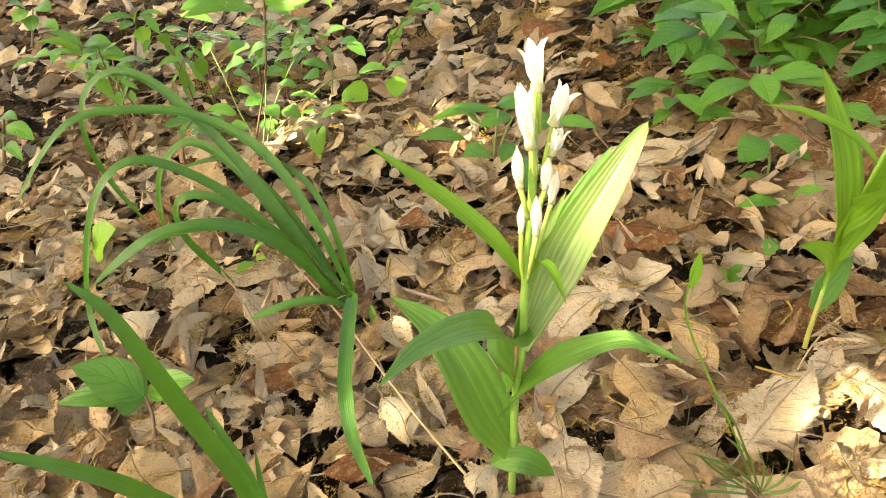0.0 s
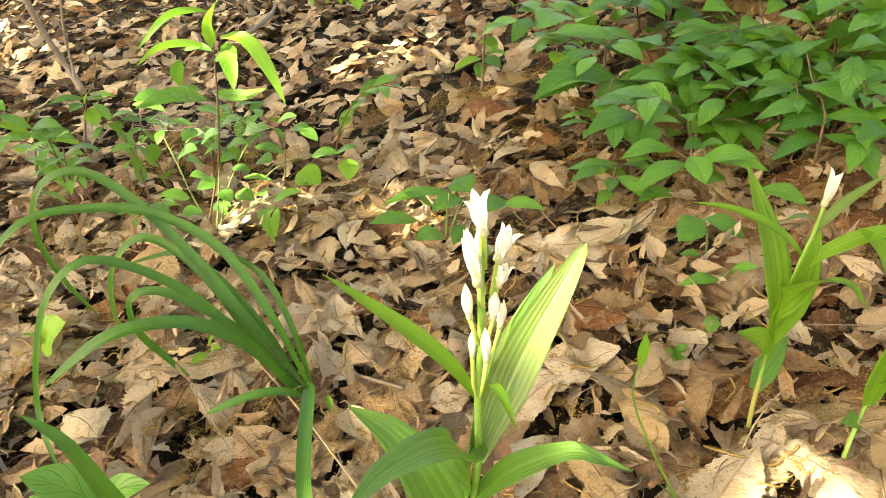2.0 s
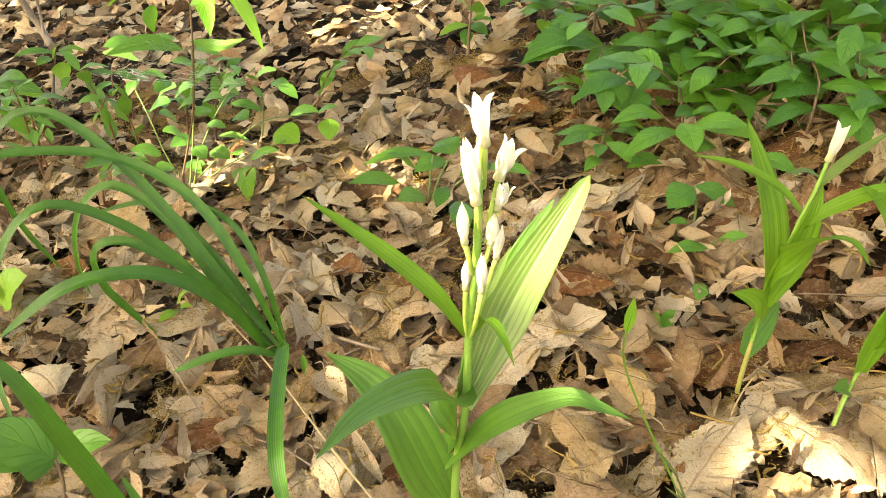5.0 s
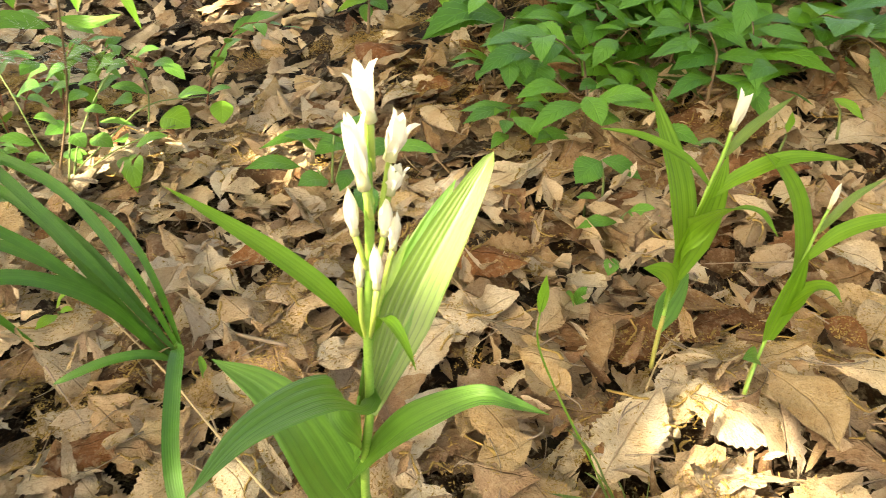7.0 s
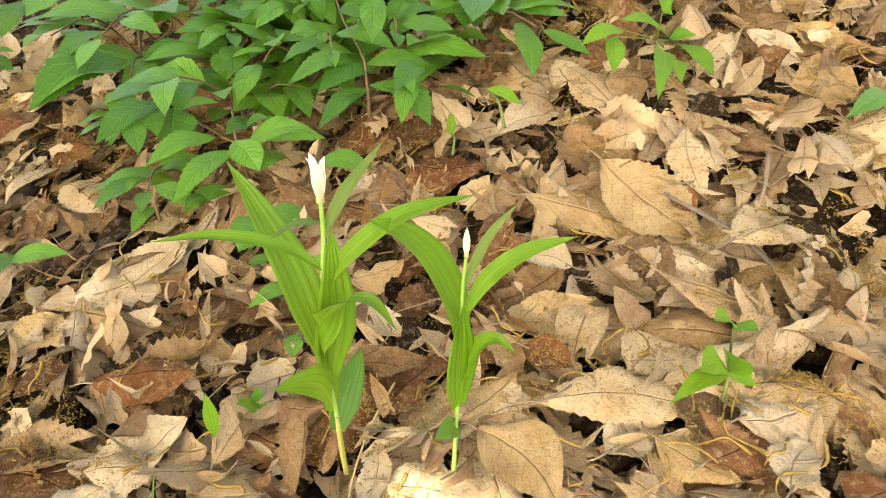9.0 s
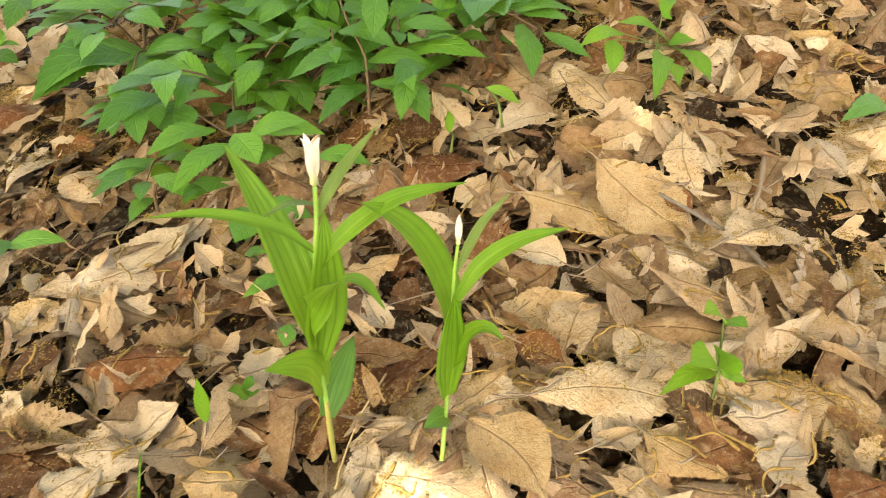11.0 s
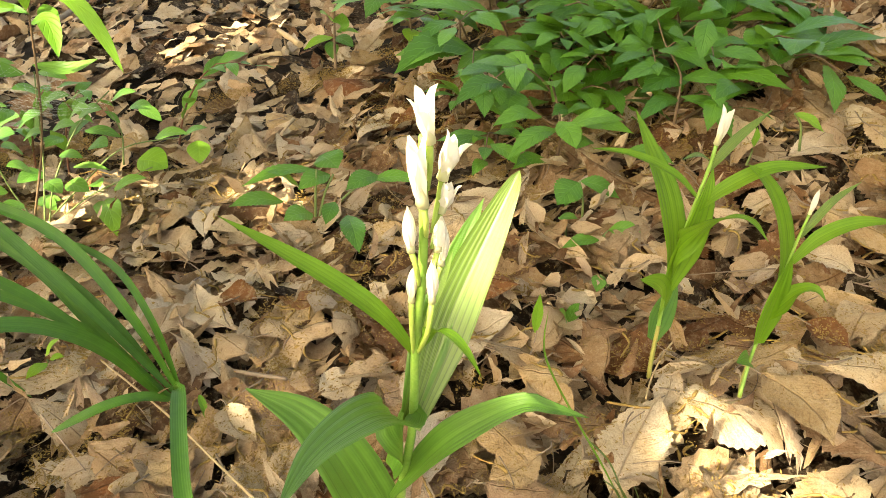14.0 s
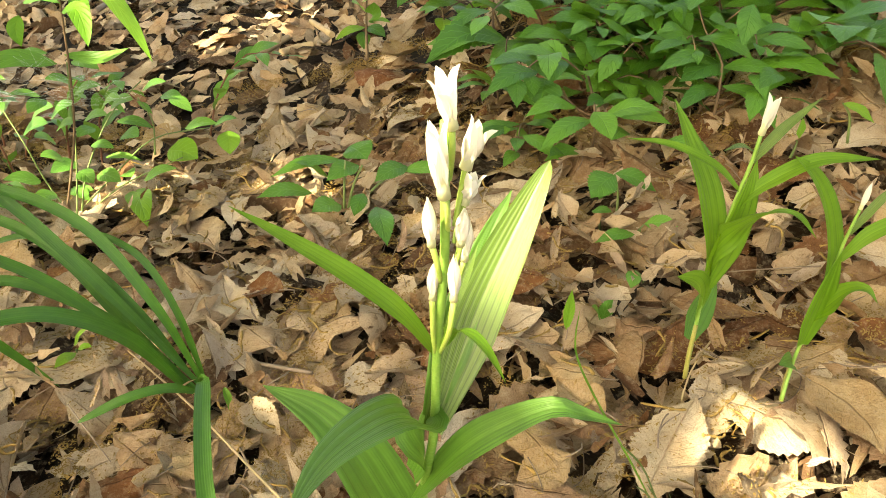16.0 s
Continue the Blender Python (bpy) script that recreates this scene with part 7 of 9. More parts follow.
stem(sapling, [(0.1917, 1.0791, 0.1056), (0.2013, 1.1412, 0.1137), (0.2009, 1.1412, 0.1277)], 0.00199, 0.00099, WOOD_STEM, rows=8, sides=6)
leaf(sapling, [(0.1950, 1.1412, 0.1279), (0.1878, 1.1330, 0.1377), (0.1805, 1.1247, 0.1421)], 0.0184, YOUNG_LEAF, profile=oval_profile, rows=18, cols=6, teeth=0.03, droop=0.12, seed=696)
leaf(sapling, [(0.2010, 1.1412, 0.1222), (0.2143, 1.1330, 0.1250), (0.2275, 1.1247, 0.1216)], 0.0160, BUSH_LEAF, profile=oval_profile, rows=18, cols=6, teeth=0.03, droop=0.12, seed=697)
leaf(sapling, [(0.2068, 1.1412, 0.1277), (0.2227, 1.1330, 0.1336), (0.2386, 1.1247, 0.1324)], 0.0147, BUSH_LEAF, profile=oval_profile, rows=18, cols=6, teeth=0.03, droop=0.12, seed=698)
back_shrub = thing("back_shrub", (0.4701, 0.9461, 0.0680), "dense green shrub with pointed leaves behind the first one", "shrub")
leaf(back_shrub, [(0.3748, 0.7716, 0.1803), (0.3502, 0.7587, 0.1920), (0.3257, 0.7459, 0.1903)], 0.0277, SHRUB_LEAF, profile=point_profile, rows=28, cols=6, teeth=0.075, droop=0.10, fold=0.2, wave=0.05, seed=700)
leaf(back_shrub, [(0.3621, 0.7407, 0.1654), (0.3350, 0.7278, 0.1661), (0.3080, 0.7149, 0.1518)], 0.0190, SHRUB_LEAF, profile=point_profile, rows=28, cols=6, teeth=0.075, droop=0.10, fold=0.2, wave=0.05, seed=701)
leaf(back_shrub, [(0.3655, 0.6995, 0.1649), (0.3779, 0.6866, 0.1588), (0.3903, 0.6738, 0.1427)], 0.0237, SHRUB_LEAF, profile=point_profile, rows=28, cols=6, teeth=0.075, droop=0.10, fold=0.2, wave=0.05, seed=702)
leaf(back_shrub, [(0.3980, 0.6377, 0.1781), (0.3668, 0.6248, 0.2038), (0.3356, 0.6119, 0.2114)], 0.0225, SHRUB_LEAF, profile=point_profile, rows=28, cols=6, teeth=0.075, droop=0.10, fold=0.2, wave=0.05, seed=703)
leaf(back_shrub, [(0.3783, 0.7201, 0.1675), (0.3906, 0.7072, 0.1761), (0.4029, 0.6944, 0.1759)], 0.0208, SHRUB_LEAF, profile=point_profile, rows=28, cols=6, teeth=0.075, droop=0.10, fold=0.2, wave=0.05, seed=704)
leaf(back_shrub, [(0.3262, 0.8231, 0.1551), (0.3354, 0.8102, 0.1572), (0.3445, 0.7974, 0.1516)], 0.0207, SHRUB_LEAF, profile=point_profile, rows=28, cols=6, teeth=0.075, droop=0.10, fold=0.2, wave=0.05, seed=705)
leaf(back_shrub, [(0.3074, 0.8437, 0.1470), (0.3073, 0.8308, 0.1564), (0.3072, 0.8180, 0.1588)], 0.0171, SHRUB_LEAF, profile=point_profile, rows=28, cols=6, teeth=0.075, droop=0.10, fold=0.2, wave=0.05, seed=706)
leaf(back_shrub, [(0.2922, 0.8231, 0.1433), (0.2691, 0.8102, 0.1470), (0.2459, 0.7974, 0.1379)], 0.0138, SHRUB_LEAF, profile=point_profile, rows=28, cols=6, teeth=0.075, droop=0.10, fold=0.2, wave=0.05, seed=707)
leaf(back_shrub, [(0.4519, 0.7201, 0.1914), (0.4289, 0.7072, 0.1954), (0.4061, 0.6944, 0.1868)], 0.0273, SHRUB_LEAF, profile=point_profile, rows=28, cols=6, teeth=0.075, droop=0.10, fold=0.2, wave=0.05, seed=708)
leaf(back_shrub, [(0.4560, 0.6686, 0.1781), (0.4279, 0.6557, 0.1875), (0.3999, 0.6429, 0.1819)], 0.0276, SHRUB_LEAF, profile=point_profile, rows=28, cols=6, teeth=0.075, droop=0.10, fold=0.2, wave=0.05, seed=709)
leaf(back_shrub, [(0.4306, 0.5965, 0.1735), (0.4119, 0.5836, 0.1657), (0.3933, 0.5708, 0.1451)], 0.0239, SHRUB_LEAF, profile=point_profile, rows=28, cols=6, teeth=0.075, droop=0.10, fold=0.2, wave=0.05, seed=710)
leaf(back_shrub, [(0.3646, 0.6171, 0.1535), (0.3428, 0.6042, 0.1557), (0.3211, 0.5913, 0.1455)], 0.0227, SHRUB_LEAF, profile=point_profile, rows=28, cols=6, teeth=0.075, droop=0.10, fold=0.2, wave=0.05, seed=711)
leaf(back_shrub, [(0.4146, 0.6377, 0.1479), (0.4017, 0.6248, 0.1503), (0.3889, 0.6119, 0.1438)], 0.0201, SHRUB_LEAF, profile=point_profile, rows=28, cols=6, teeth=0.075, droop=0.10, fold=0.2, wave=0.05, seed=712)
leaf(back_shrub, [(0.4196, 0.6377, 0.1495), (0.4214, 0.6248, 0.1656), (0.4230, 0.6119, 0.1733)], 0.0243, SHRUB_LEAF, profile=point_profile, rows=28, cols=6, teeth=0.075, droop=0.10, fold=0.2, wave=0.05, seed=713)
leaf(back_shrub, [(0.3503, 0.7407, 0.1280), (0.3582, 0.7278, 0.1370), (0.3659, 0.7149, 0.1383)], 0.0176, SHRUB_LEAF, profile=point_profile, rows=28, cols=6, teeth=0.075, droop=0.10, fold=0.2, wave=0.05, seed=714)
leaf(back_shrub, [(0.3281, 0.7716, 0.1332), (0.3349, 0.7587, 0.1418), (0.3416, 0.7459, 0.1432)], 0.0179, SHRUB_LEAF, profile=point_profile, rows=28, cols=6, teeth=0.075, droop=0.10, fold=0.2, wave=0.05, seed=715)
leaf(back_shrub, [(0.2771, 0.6995, 0.1376), (0.2518, 0.6866, 0.1470), (0.2265, 0.6738, 0.1427)], 0.0159, SHRUB_LEAF, profile=point_profile, rows=28, cols=6, teeth=0.075, droop=0.10, fold=0.2, wave=0.05, seed=716)
leaf(back_shrub, [(0.2763, 0.6789, 0.1470), (0.2814, 0.6660, 0.1465), (0.2866, 0.6532, 0.1391)], 0.0236, SHRUB_LEAF, profile=point_profile, rows=28, cols=6, teeth=0.075, droop=0.10, fold=0.2, wave=0.05, seed=717)
leaf(back_shrub, [(0.2935, 0.6377, 0.1485), (0.2851, 0.6248, 0.1461), (0.2767, 0.6119, 0.1357)], 0.0225, SHRUB_LEAF, profile=point_profile, rows=28, cols=6, teeth=0.075, droop=0.10, fold=0.2, wave=0.05, seed=718)
leaf(back_shrub, [(0.2983, 0.6377, 0.1412), (0.3095, 0.6248, 0.1506), (0.3208, 0.6119, 0.1513)], 0.0151, SHRUB_LEAF, profile=point_profile, rows=28, cols=6, teeth=0.075, droop=0.10, fold=0.2, wave=0.05, seed=719)
leaf(back_shrub, [(0.2641, 0.6789, 0.1249), (0.2701, 0.6660, 0.1211), (0.2761, 0.6532, 0.1096)], 0.0237, SHRUB_LEAF, profile=point_profile, rows=28, cols=6, teeth=0.075, droop=0.10, fold=0.2, wave=0.05, seed=720)
leaf(back_shrub, [(0.3715, 0.6995, 0.1535), (0.3455, 0.6866, 0.1572), (0.3194, 0.6738, 0.1469)], 0.0149, SHRUB_LEAF, profile=point_profile, rows=28, cols=6, teeth=0.075, droop=0.10, fold=0.2, wave=0.05, seed=721)
leaf(back_shrub, [(0.3690, 0.8746, 0.1786), (0.3504, 0.8617, 0.1846), (0.3319, 0.8488, 0.1798)], 0.0199, SHRUB_LEAF, profile=point_profile, rows=28, cols=6, teeth=0.075, droop=0.10, fold=0.2, wave=0.05, seed=722)
leaf(back_shrub, [(0.3884, 0.8746, 0.1738), (0.3935, 0.8617, 0.1837), (0.3984, 0.8488, 0.1863)], 0.0202, SHRUB_LEAF, profile=point_profile, rows=28, cols=6, teeth=0.075, droop=0.10, fold=0.2, wave=0.05, seed=723)
leaf(back_shrub, [(0.3139, 0.9261, 0.1530), (0.2957, 0.9132, 0.1567), (0.2776, 0.9003, 0.1497)], 0.0206, SHRUB_LEAF, profile=point_profile, rows=28, cols=6, teeth=0.075, droop=0.10, fold=0.2, wave=0.05, seed=724)
leaf(back_shrub, [(0.3349, 0.9055, 0.1653), (0.3402, 0.8926, 0.1665), (0.3456, 0.8798, 0.1608)], 0.0153, SHRUB_LEAF, profile=point_profile, rows=28, cols=6, teeth=0.075, droop=0.10, fold=0.2, wave=0.05, seed=725)
leaf(back_shrub, [(0.3859, 0.7407, 0.1781), (0.3702, 0.7278, 0.1823), (0.3546, 0.7149, 0.1768)], 0.0175, SHRUB_LEAF, profile=point_profile, rows=28, cols=6, teeth=0.075, droop=0.10, fold=0.2, wave=0.05, seed=726)
leaf(back_shrub, [(0.4269, 0.7716, 0.1906), (0.4110, 0.7587, 0.1925), (0.3950, 0.7459, 0.1845)], 0.0184, SHRUB_LEAF, profile=point_profile, rows=28, cols=6, teeth=0.075, droop=0.10, fold=0.2, wave=0.05, seed=727)
leaf(back_shrub, [(0.4349, 0.6789, 0.2098), (0.4417, 0.6660, 0.2073), (0.4486, 0.6532, 0.1971)], 0.0212, SHRUB_LEAF, profile=point_profile, rows=28, cols=6, teeth=0.075, droop=0.10, fold=0.2, wave=0.05, seed=728)
leaf(back_shrub, [(0.4321, 0.6171, 0.2013), (0.4096, 0.6042, 0.2061), (0.3871, 0.5913, 0.1984)], 0.0171, SHRUB_LEAF, profile=point_profile, rows=28, cols=6, teeth=0.075, droop=0.10, fold=0.2, wave=0.05, seed=729)
leaf(back_shrub, [(0.4140, 0.5759, 0.1917), (0.3906, 0.5630, 0.1995), (0.3673, 0.5502, 0.1946)], 0.0132, SHRUB_LEAF, profile=point_profile, rows=28, cols=6, teeth=0.075, droop=0.10, fold=0.2, wave=0.05, seed=730)
leaf(back_shrub, [(0.3790, 0.6377, 0.1684), (0.3844, 0.6248, 0.1714), (0.3899, 0.6119, 0.1676)], 0.0237, SHRUB_LEAF, profile=point_profile, rows=28, cols=6, teeth=0.075, droop=0.10, fold=0.2, wave=0.05, seed=731)
leaf(back_shrub, [(0.3907, 0.5759, 0.1509), (0.3741, 0.5630, 0.1541), (0.3575, 0.5502, 0.1471)], 0.0220, SHRUB_LEAF, profile=point_profile, rows=28, cols=6, teeth=0.075, droop=0.10, fold=0.2, wave=0.05, seed=732)
leaf(back_shrub, [(0.3983, 0.5347, 0.1505), (0.3842, 0.5218, 0.1607), (0.3700, 0.5090, 0.1613)], 0.0141, SHRUB_LEAF, profile=point_profile, rows=28, cols=6, teeth=0.075, droop=0.10, fold=0.2, wave=0.05, seed=733)
leaf(back_shrub, [(0.3664, 0.4832, 0.1538), (0.3473, 0.4703, 0.1590), (0.3283, 0.4575, 0.1532)], 0.0160, SHRUB_LEAF, profile=point_profile, rows=28, cols=6, teeth=0.075, droop=0.10, fold=0.2, wave=0.05, seed=734)
leaf(back_shrub, [(0.3449, 0.6171, 0.1473), (0.3469, 0.6042, 0.1442), (0.3490, 0.5913, 0.1342)], 0.0266, SHRUB_LEAF, profile=point_profile, rows=28, cols=6, teeth=0.075, droop=0.10, fold=0.2, wave=0.05, seed=735)
leaf(back_shrub, [(0.3230, 0.6377, 0.1240), (0.3067, 0.6248, 0.1302), (0.2904, 0.6119, 0.1263)], 0.0191, SHRUB_LEAF, profile=point_profile, rows=28, cols=6, teeth=0.075, droop=0.10, fold=0.2, wave=0.05, seed=736)
stem(back_shrub, [(0.3870, 0.6789, 0.0888), (0.3778, 0.6995, 0.1225), (0.3741, 0.7407, 0.1552), (0.3756, 0.8231, 0.1789)], 0.00134, 0.00082, WOOD_STEM, "branch", rows=10, sides=6, knots=0.15, seed=0)
stem(back_shrub, [(0.3899, 0.6171, 0.1062), (0.3827, 0.6377, 0.1365), (0.3827, 0.6686, 0.1571), (0.3856, 0.7201, 0.1710), (0.3968, 0.7716, 0.1952)], 0.00134, 0.00082, WOOD_STEM, "branch", rows=10, sides=6, knots=0.15, seed=1)
stem(back_shrub, [(0.3173, 0.7201, 0.0775), (0.3030, 0.6995, 0.1212), (0.3005, 0.7201, 0.1353), (0.3165, 0.8437, 0.1468)], 0.00134, 0.00082, WOOD_STEM, "branch", rows=10, sides=6, knots=0.15, seed=2)
stem(back_shrub, [(0.4100, 0.6171, 0.1415), (0.4282, 0.6686, 0.1701), (0.4549, 0.7201, 0.1950)], 0.00134, 0.00082, WOOD_STEM, "branch", rows=10, sides=6, knots=0.15, seed=3)

# ---- twigs and dry stalks ----
twig = thing("twig", (0.4268, 0.3256, 0.1040), "bent grey-brown twig on dry leaves", "twig", "twigs on the ground")
stem(twig, [(0.4268, 0.3256, 0.1040), (0.4407, 0.3056, 0.0932), (0.4496, 0.2833, 0.0838), (0.4478, 0.2598, 0.0758), (0.4420, 0.2439, 0.0702)], 0.00103, 0.00161, GREY_TWIG, "shaft", sides=7, rows=16, knots=0.12, seed=1168)
twig = thing("twig", (0.5488, 0.4313, 0.1549), "grey-brown stick among dry leaves", "twig", "twigs on the ground")
stem(twig, [(0.5488, 0.4313, 0.1549), (0.5836, 0.4346, 0.1584), (0.6235, 0.4406, 0.1631)], 0.00115, 0.00150, GREY_TWIG, "shaft", sides=7, rows=16, knots=0.12, seed=1210)
twig = thing("dry_stalk", (-0.1062, 0.4413, 0.0128), "long thin pale dry stalk", "twig", "twigs on the ground")
stem(twig, [(-0.1062, 0.4413, 0.0128), (-0.0644, 0.3754, 0.0165), (-0.0383, 0.3297, 0.0176), (-0.0097, 0.2826, 0.0161), (0.0156, 0.2456, 0.0141)], 0.00058, 0.00078, STRAW, "shaft", sides=7, rows=16, knots=0.12, seed=520)
twig = thing("dry_stalk", (0.2462, 0.3345, 0.0514), "thin curved dry stalk", "twig", "twigs on the ground")
stem(twig, [(0.2462, 0.3345, 0.0514), (0.2260, 0.3214, 0.0475), (0.2098, 0.3087, 0.0413), (0.1957, 0.2922, 0.0395)], 0.00061, 0.00051, STRAW, "shaft", sides=7, rows=16, knots=0.12, seed=680)
twig = thing("twig", (-0.3140, 0.4887, -0.0143), "short dark twig on leaves", "twig", "twigs on the ground")
stem(twig, [(-0.3140, 0.4887, -0.0143), (-0.2847, 0.4771, -0.0108), (-0.2504, 0.4672, -0.0075)], 0.00120, 0.00160, TWIG, "shaft", sides=7, rows=16, knots=0.12, seed=100)
twig = thing("twig", (-0.0335, 0.4112, 0.0148), "short broken twig on leaves", "twig", "twigs on the ground")
stem(twig, [(-0.0335, 0.4112, 0.0148), (-0.0130, 0.3959, 0.0183), (0.0061, 0.3865, 0.0179)], 0.00138, 0.00118, TWIG, "shaft", sides=7, rows=16, knots=0.12, seed=690)
twig = thing("twig", (0.3797, 0.4003, 0.0947), "thin twig under dry leaves", "twig", "twigs on the ground")
stem(twig, [(0.3797, 0.4003, 0.0947), (0.3845, 0.3808, 0.0894), (0.3937, 0.3593, 0.0802), (0.4054, 0.3415, 0.0728)], 0.00105, 0.00147, TWIG, "shaft", sides=7, rows=16, knots=0.12, seed=905)
twig = thing("twig", (0.4656, 0.2896, 0.0956), "short dry twig among leaves", "twig", "twigs on the ground")
stem(twig, [(0.4656, 0.2896, 0.0956), (0.4863, 0.3007, 0.1016), (0.5154, 0.3205, 0.1083)], 0.00111, 0.00148, TWIG, "shaft", sides=7, rows=16, knots=0.12, seed=1335)
twig = thing("stick", (-0.0155, 1.0097, 0.0528), "pale broken stick in sunlight", "twig", "twigs on the ground")
stem(twig, [(-0.0155, 1.0097, 0.0528), (0.0142, 1.0500, 0.0574), (0.0341, 1.0813, 0.0598)], 0.00564, 0.00470, STRAW, "shaft", sides=7, rows=16, knots=0.12, seed=450)
twig = thing("stick", (0.0207, 1.0021, 0.0581), "pale broken stick in sunlight", "twig", "twigs on the ground")
stem(twig, [(0.0207, 1.0021, 0.0581), (0.0431, 1.0140, 0.0609), (0.0652, 1.0138, 0.0637)], 0.00468, 0.00561, STRAW, "shaft", sides=7, rows=16, knots=0.12, seed=500)
twig = thing("stick", (0.0658, 1.0564, 0.0857), "pale broken stick in sunlight", "twig", "twigs on the ground")
stem(twig, [(0.0658, 1.0564, 0.0857), (0.0850, 0.9642, 0.0869)], 0.00356, 0.00445, STRAW, "shaft", sides=7, rows=16, knots=0.12, seed=555)

# ---- fallen leaves that lie on top, one by one ----


def fallen(stalk, tip, width, material, curl, cup, seed, label, teeth=0.06, roll=0.0):
    """One dry leaf from its stalk end to its tip."""
    rnd = random.Random(seed)
    a, b = Vector(stalk), Vector(tip)
    length = (b - a).length
    x = (b - a).normalized()
    y = ground_normal((a.x + b.x) / 2, (a.y + b.y) / 2).cross(x).normalized()
    z = x.cross(y)
    p, f, c = dry_leaf(rnd, length * (1 + 0.05 * curl * curl), width, curl * 1.6, cup * 1.3, roll, 30, 8, 1.0, teeth, 0.5 if seed % 3 else 0.9)
    p = p - np.array((p[:, 0].min(), 0, p[:, 2].mean()))
    ob = new("fallen_leaf", leaf_data("fallen_leaf", p, f, c, material))
    m = Matrix((x, y, z)).transposed().to_4x4()
    m.translation = a
    ob.matrix_world = m
    bm = bmesh.new()
    mid = p[4]
    tube_mesh(bm, [(-0.006 - 0.07 * length, rnd.uniform(-0.004, 0.004), mid[2] + rnd.uniform(-0.002, 0.003)), (-0.006, rnd.uniform(-0.002, 0.002), mid[2]), (0.004, 0.0, mid[2] + 0.0004)], 0.0004, 0.0006, sides=5, rows=4)
    stalk = new("leaf_stalk", mesh_of("leaf_stalk", bm, TWIG))
    stalk.parent = ob
    KEEP_CLEAR.append(((a.x + b.x) / 2, (a.y + b.y) / 2, max(0.4 * width, 0.3 * length)))
    tagged(ob, label, "leaf", "fallen leaves")


fallen((0.1160, 0.5200, 0.0470), (0.2047, 0.5249, 0.0615), 0.0425, LITTER_PALE, 0.21, -0.08, 900, "pale buff dry leaf with worn edges", 0.05, -0.30)
fallen((0.0862, 0.4987, 0.0434), (0.1149, 0.5121, 0.0481), 0.0406, LITTER_TAN, -0.14, 0.16, 901, "flat tan dry leaf on the litter", 0.05, 0.12)
fallen((0.1148, 0.4459, 0.0422), (0.1663, 0.4083, 0.0480), 0.0339, LITTER_RED, -0.28, -0.40, 902, "reddish brown dry leaf, slightly folded", 0.05, -0.12)
fallen((0.0918, 0.4003, 0.0304), (0.1527, 0.3825, 0.0398), 0.0411, LITTER_PALE, 0.21, 0.12, 903, "pale buff dry leaf with worn edges", 0.05, 0.30)
fallen((0.0982, 0.3620, 0.0288), (0.1177, 0.3733, 0.0339), 0.0174, LITTER_PALE, -0.14, -0.24, 904, "pale buff dry leaf with worn edges", 0.05, 0.06)
fallen((0.2624, 0.2836, 0.0524), (0.2659, 0.2297, 0.0488), 0.0355, LITTER_TAN, -0.10, 0.12, 905, "flat tan dry leaf on the litter", 0.0, -0.18)
fallen((0.2129, 0.2919, 0.0363), (0.2627, 0.2506, 0.0432), 0.0412, LITTER_PALE, 0.21, -0.16, 906, "pale buff dry leaf with worn edges", 0.05, 0.24)
fallen((0.1990, 0.2845, 0.0394), (0.2237, 0.3130, 0.0443), 0.0154, LITTER_PALE, -0.21, 0.32, 907, "pale buff dry leaf with worn edges", 0.05, 0.00)
fallen((0.2916, 0.2736, 0.0618), (0.3543, 0.2267, 0.0563), 0.0325, LITTER, -0.28, -0.12, 908, "greyish brown dry leaf on the litter", 0.05, -0.24)
fallen((0.3101, 0.3305, 0.0626), (0.3610, 0.3088, 0.0653), 0.0306, LITTER_TAN, 0.21, 0.24, 909, "flat tan dry leaf on the litter", 0.05, 0.18)
fallen((0.3703, 0.3853, 0.1002), (0.4216, 0.3199, 0.0727), 0.0290, LITTER_TAN, -0.14, -0.16, 910, "flat tan dry leaf on the litter", 0.05, -0.06)
fallen((0.4185, 0.3685, 0.1144), (0.4400, 0.3012, 0.0788), 0.0497, LITTER_TAN, -0.14, 0.08, 911, "flat tan dry leaf on the litter", 0.05, -0.30)
fallen((0.4284, 0.2796, 0.0848), (0.5067, 0.2900, 0.0966), 0.0442, LITTER_PALE, 0.14, -0.12, 912, "pale buff dry leaf with worn edges", 0.05, 0.12)
fallen((0.3897, 0.3216, 0.0882), (0.3882, 0.2824, 0.0683), 0.0265, LITTER, -0.63, 0.56, 913, "greyish brown dry leaf on the litter", 0.05, -0.12)
fallen((0.4817, 0.3584, 0.1175), (0.4558, 0.3158, 0.0975), 0.0240, LITTER, -0.21, -0.16, 914, "greyish brown dry leaf on the litter", 0.05, 0.30)
fallen((0.5641, 0.3442, 0.1303), (0.5975, 0.3142, 0.1321), 0.0514, LITTER_TAN, 0.21, 0.16, 915, "flat tan dry leaf on the litter", 0.05, 0.06)
fallen((0.4691, 0.4074, 0.1212), (0.4769, 0.4663, 0.1351), 0.0306, LITTER, -0.35, -0.32, 916, "greyish brown dry leaf on the litter", 0.05, -0.18)
fallen((0.3979, 0.4477, 0.1113), (0.4420, 0.4332, 0.1173), 0.0312, LITTER_PALE, -0.63, 0.24, 917, "pale buff dry leaf with worn edges", 0.05, 0.24)
fallen((0.2654, 0.4204, 0.0587), (0.2981, 0.4024, 0.0699), 0.0247, LITTER_TAN, 0.21, -0.32, 918, "flat tan dry leaf on the litter", 0.05, 0.00)
fallen((0.3356, 0.2597, 0.0641), (0.3717, 0.2605, 0.0627), 0.0333, LITTER_PALE, -0.21, 0.16, 919, "pale buff dry leaf with worn edges", 0.05, -0.24)
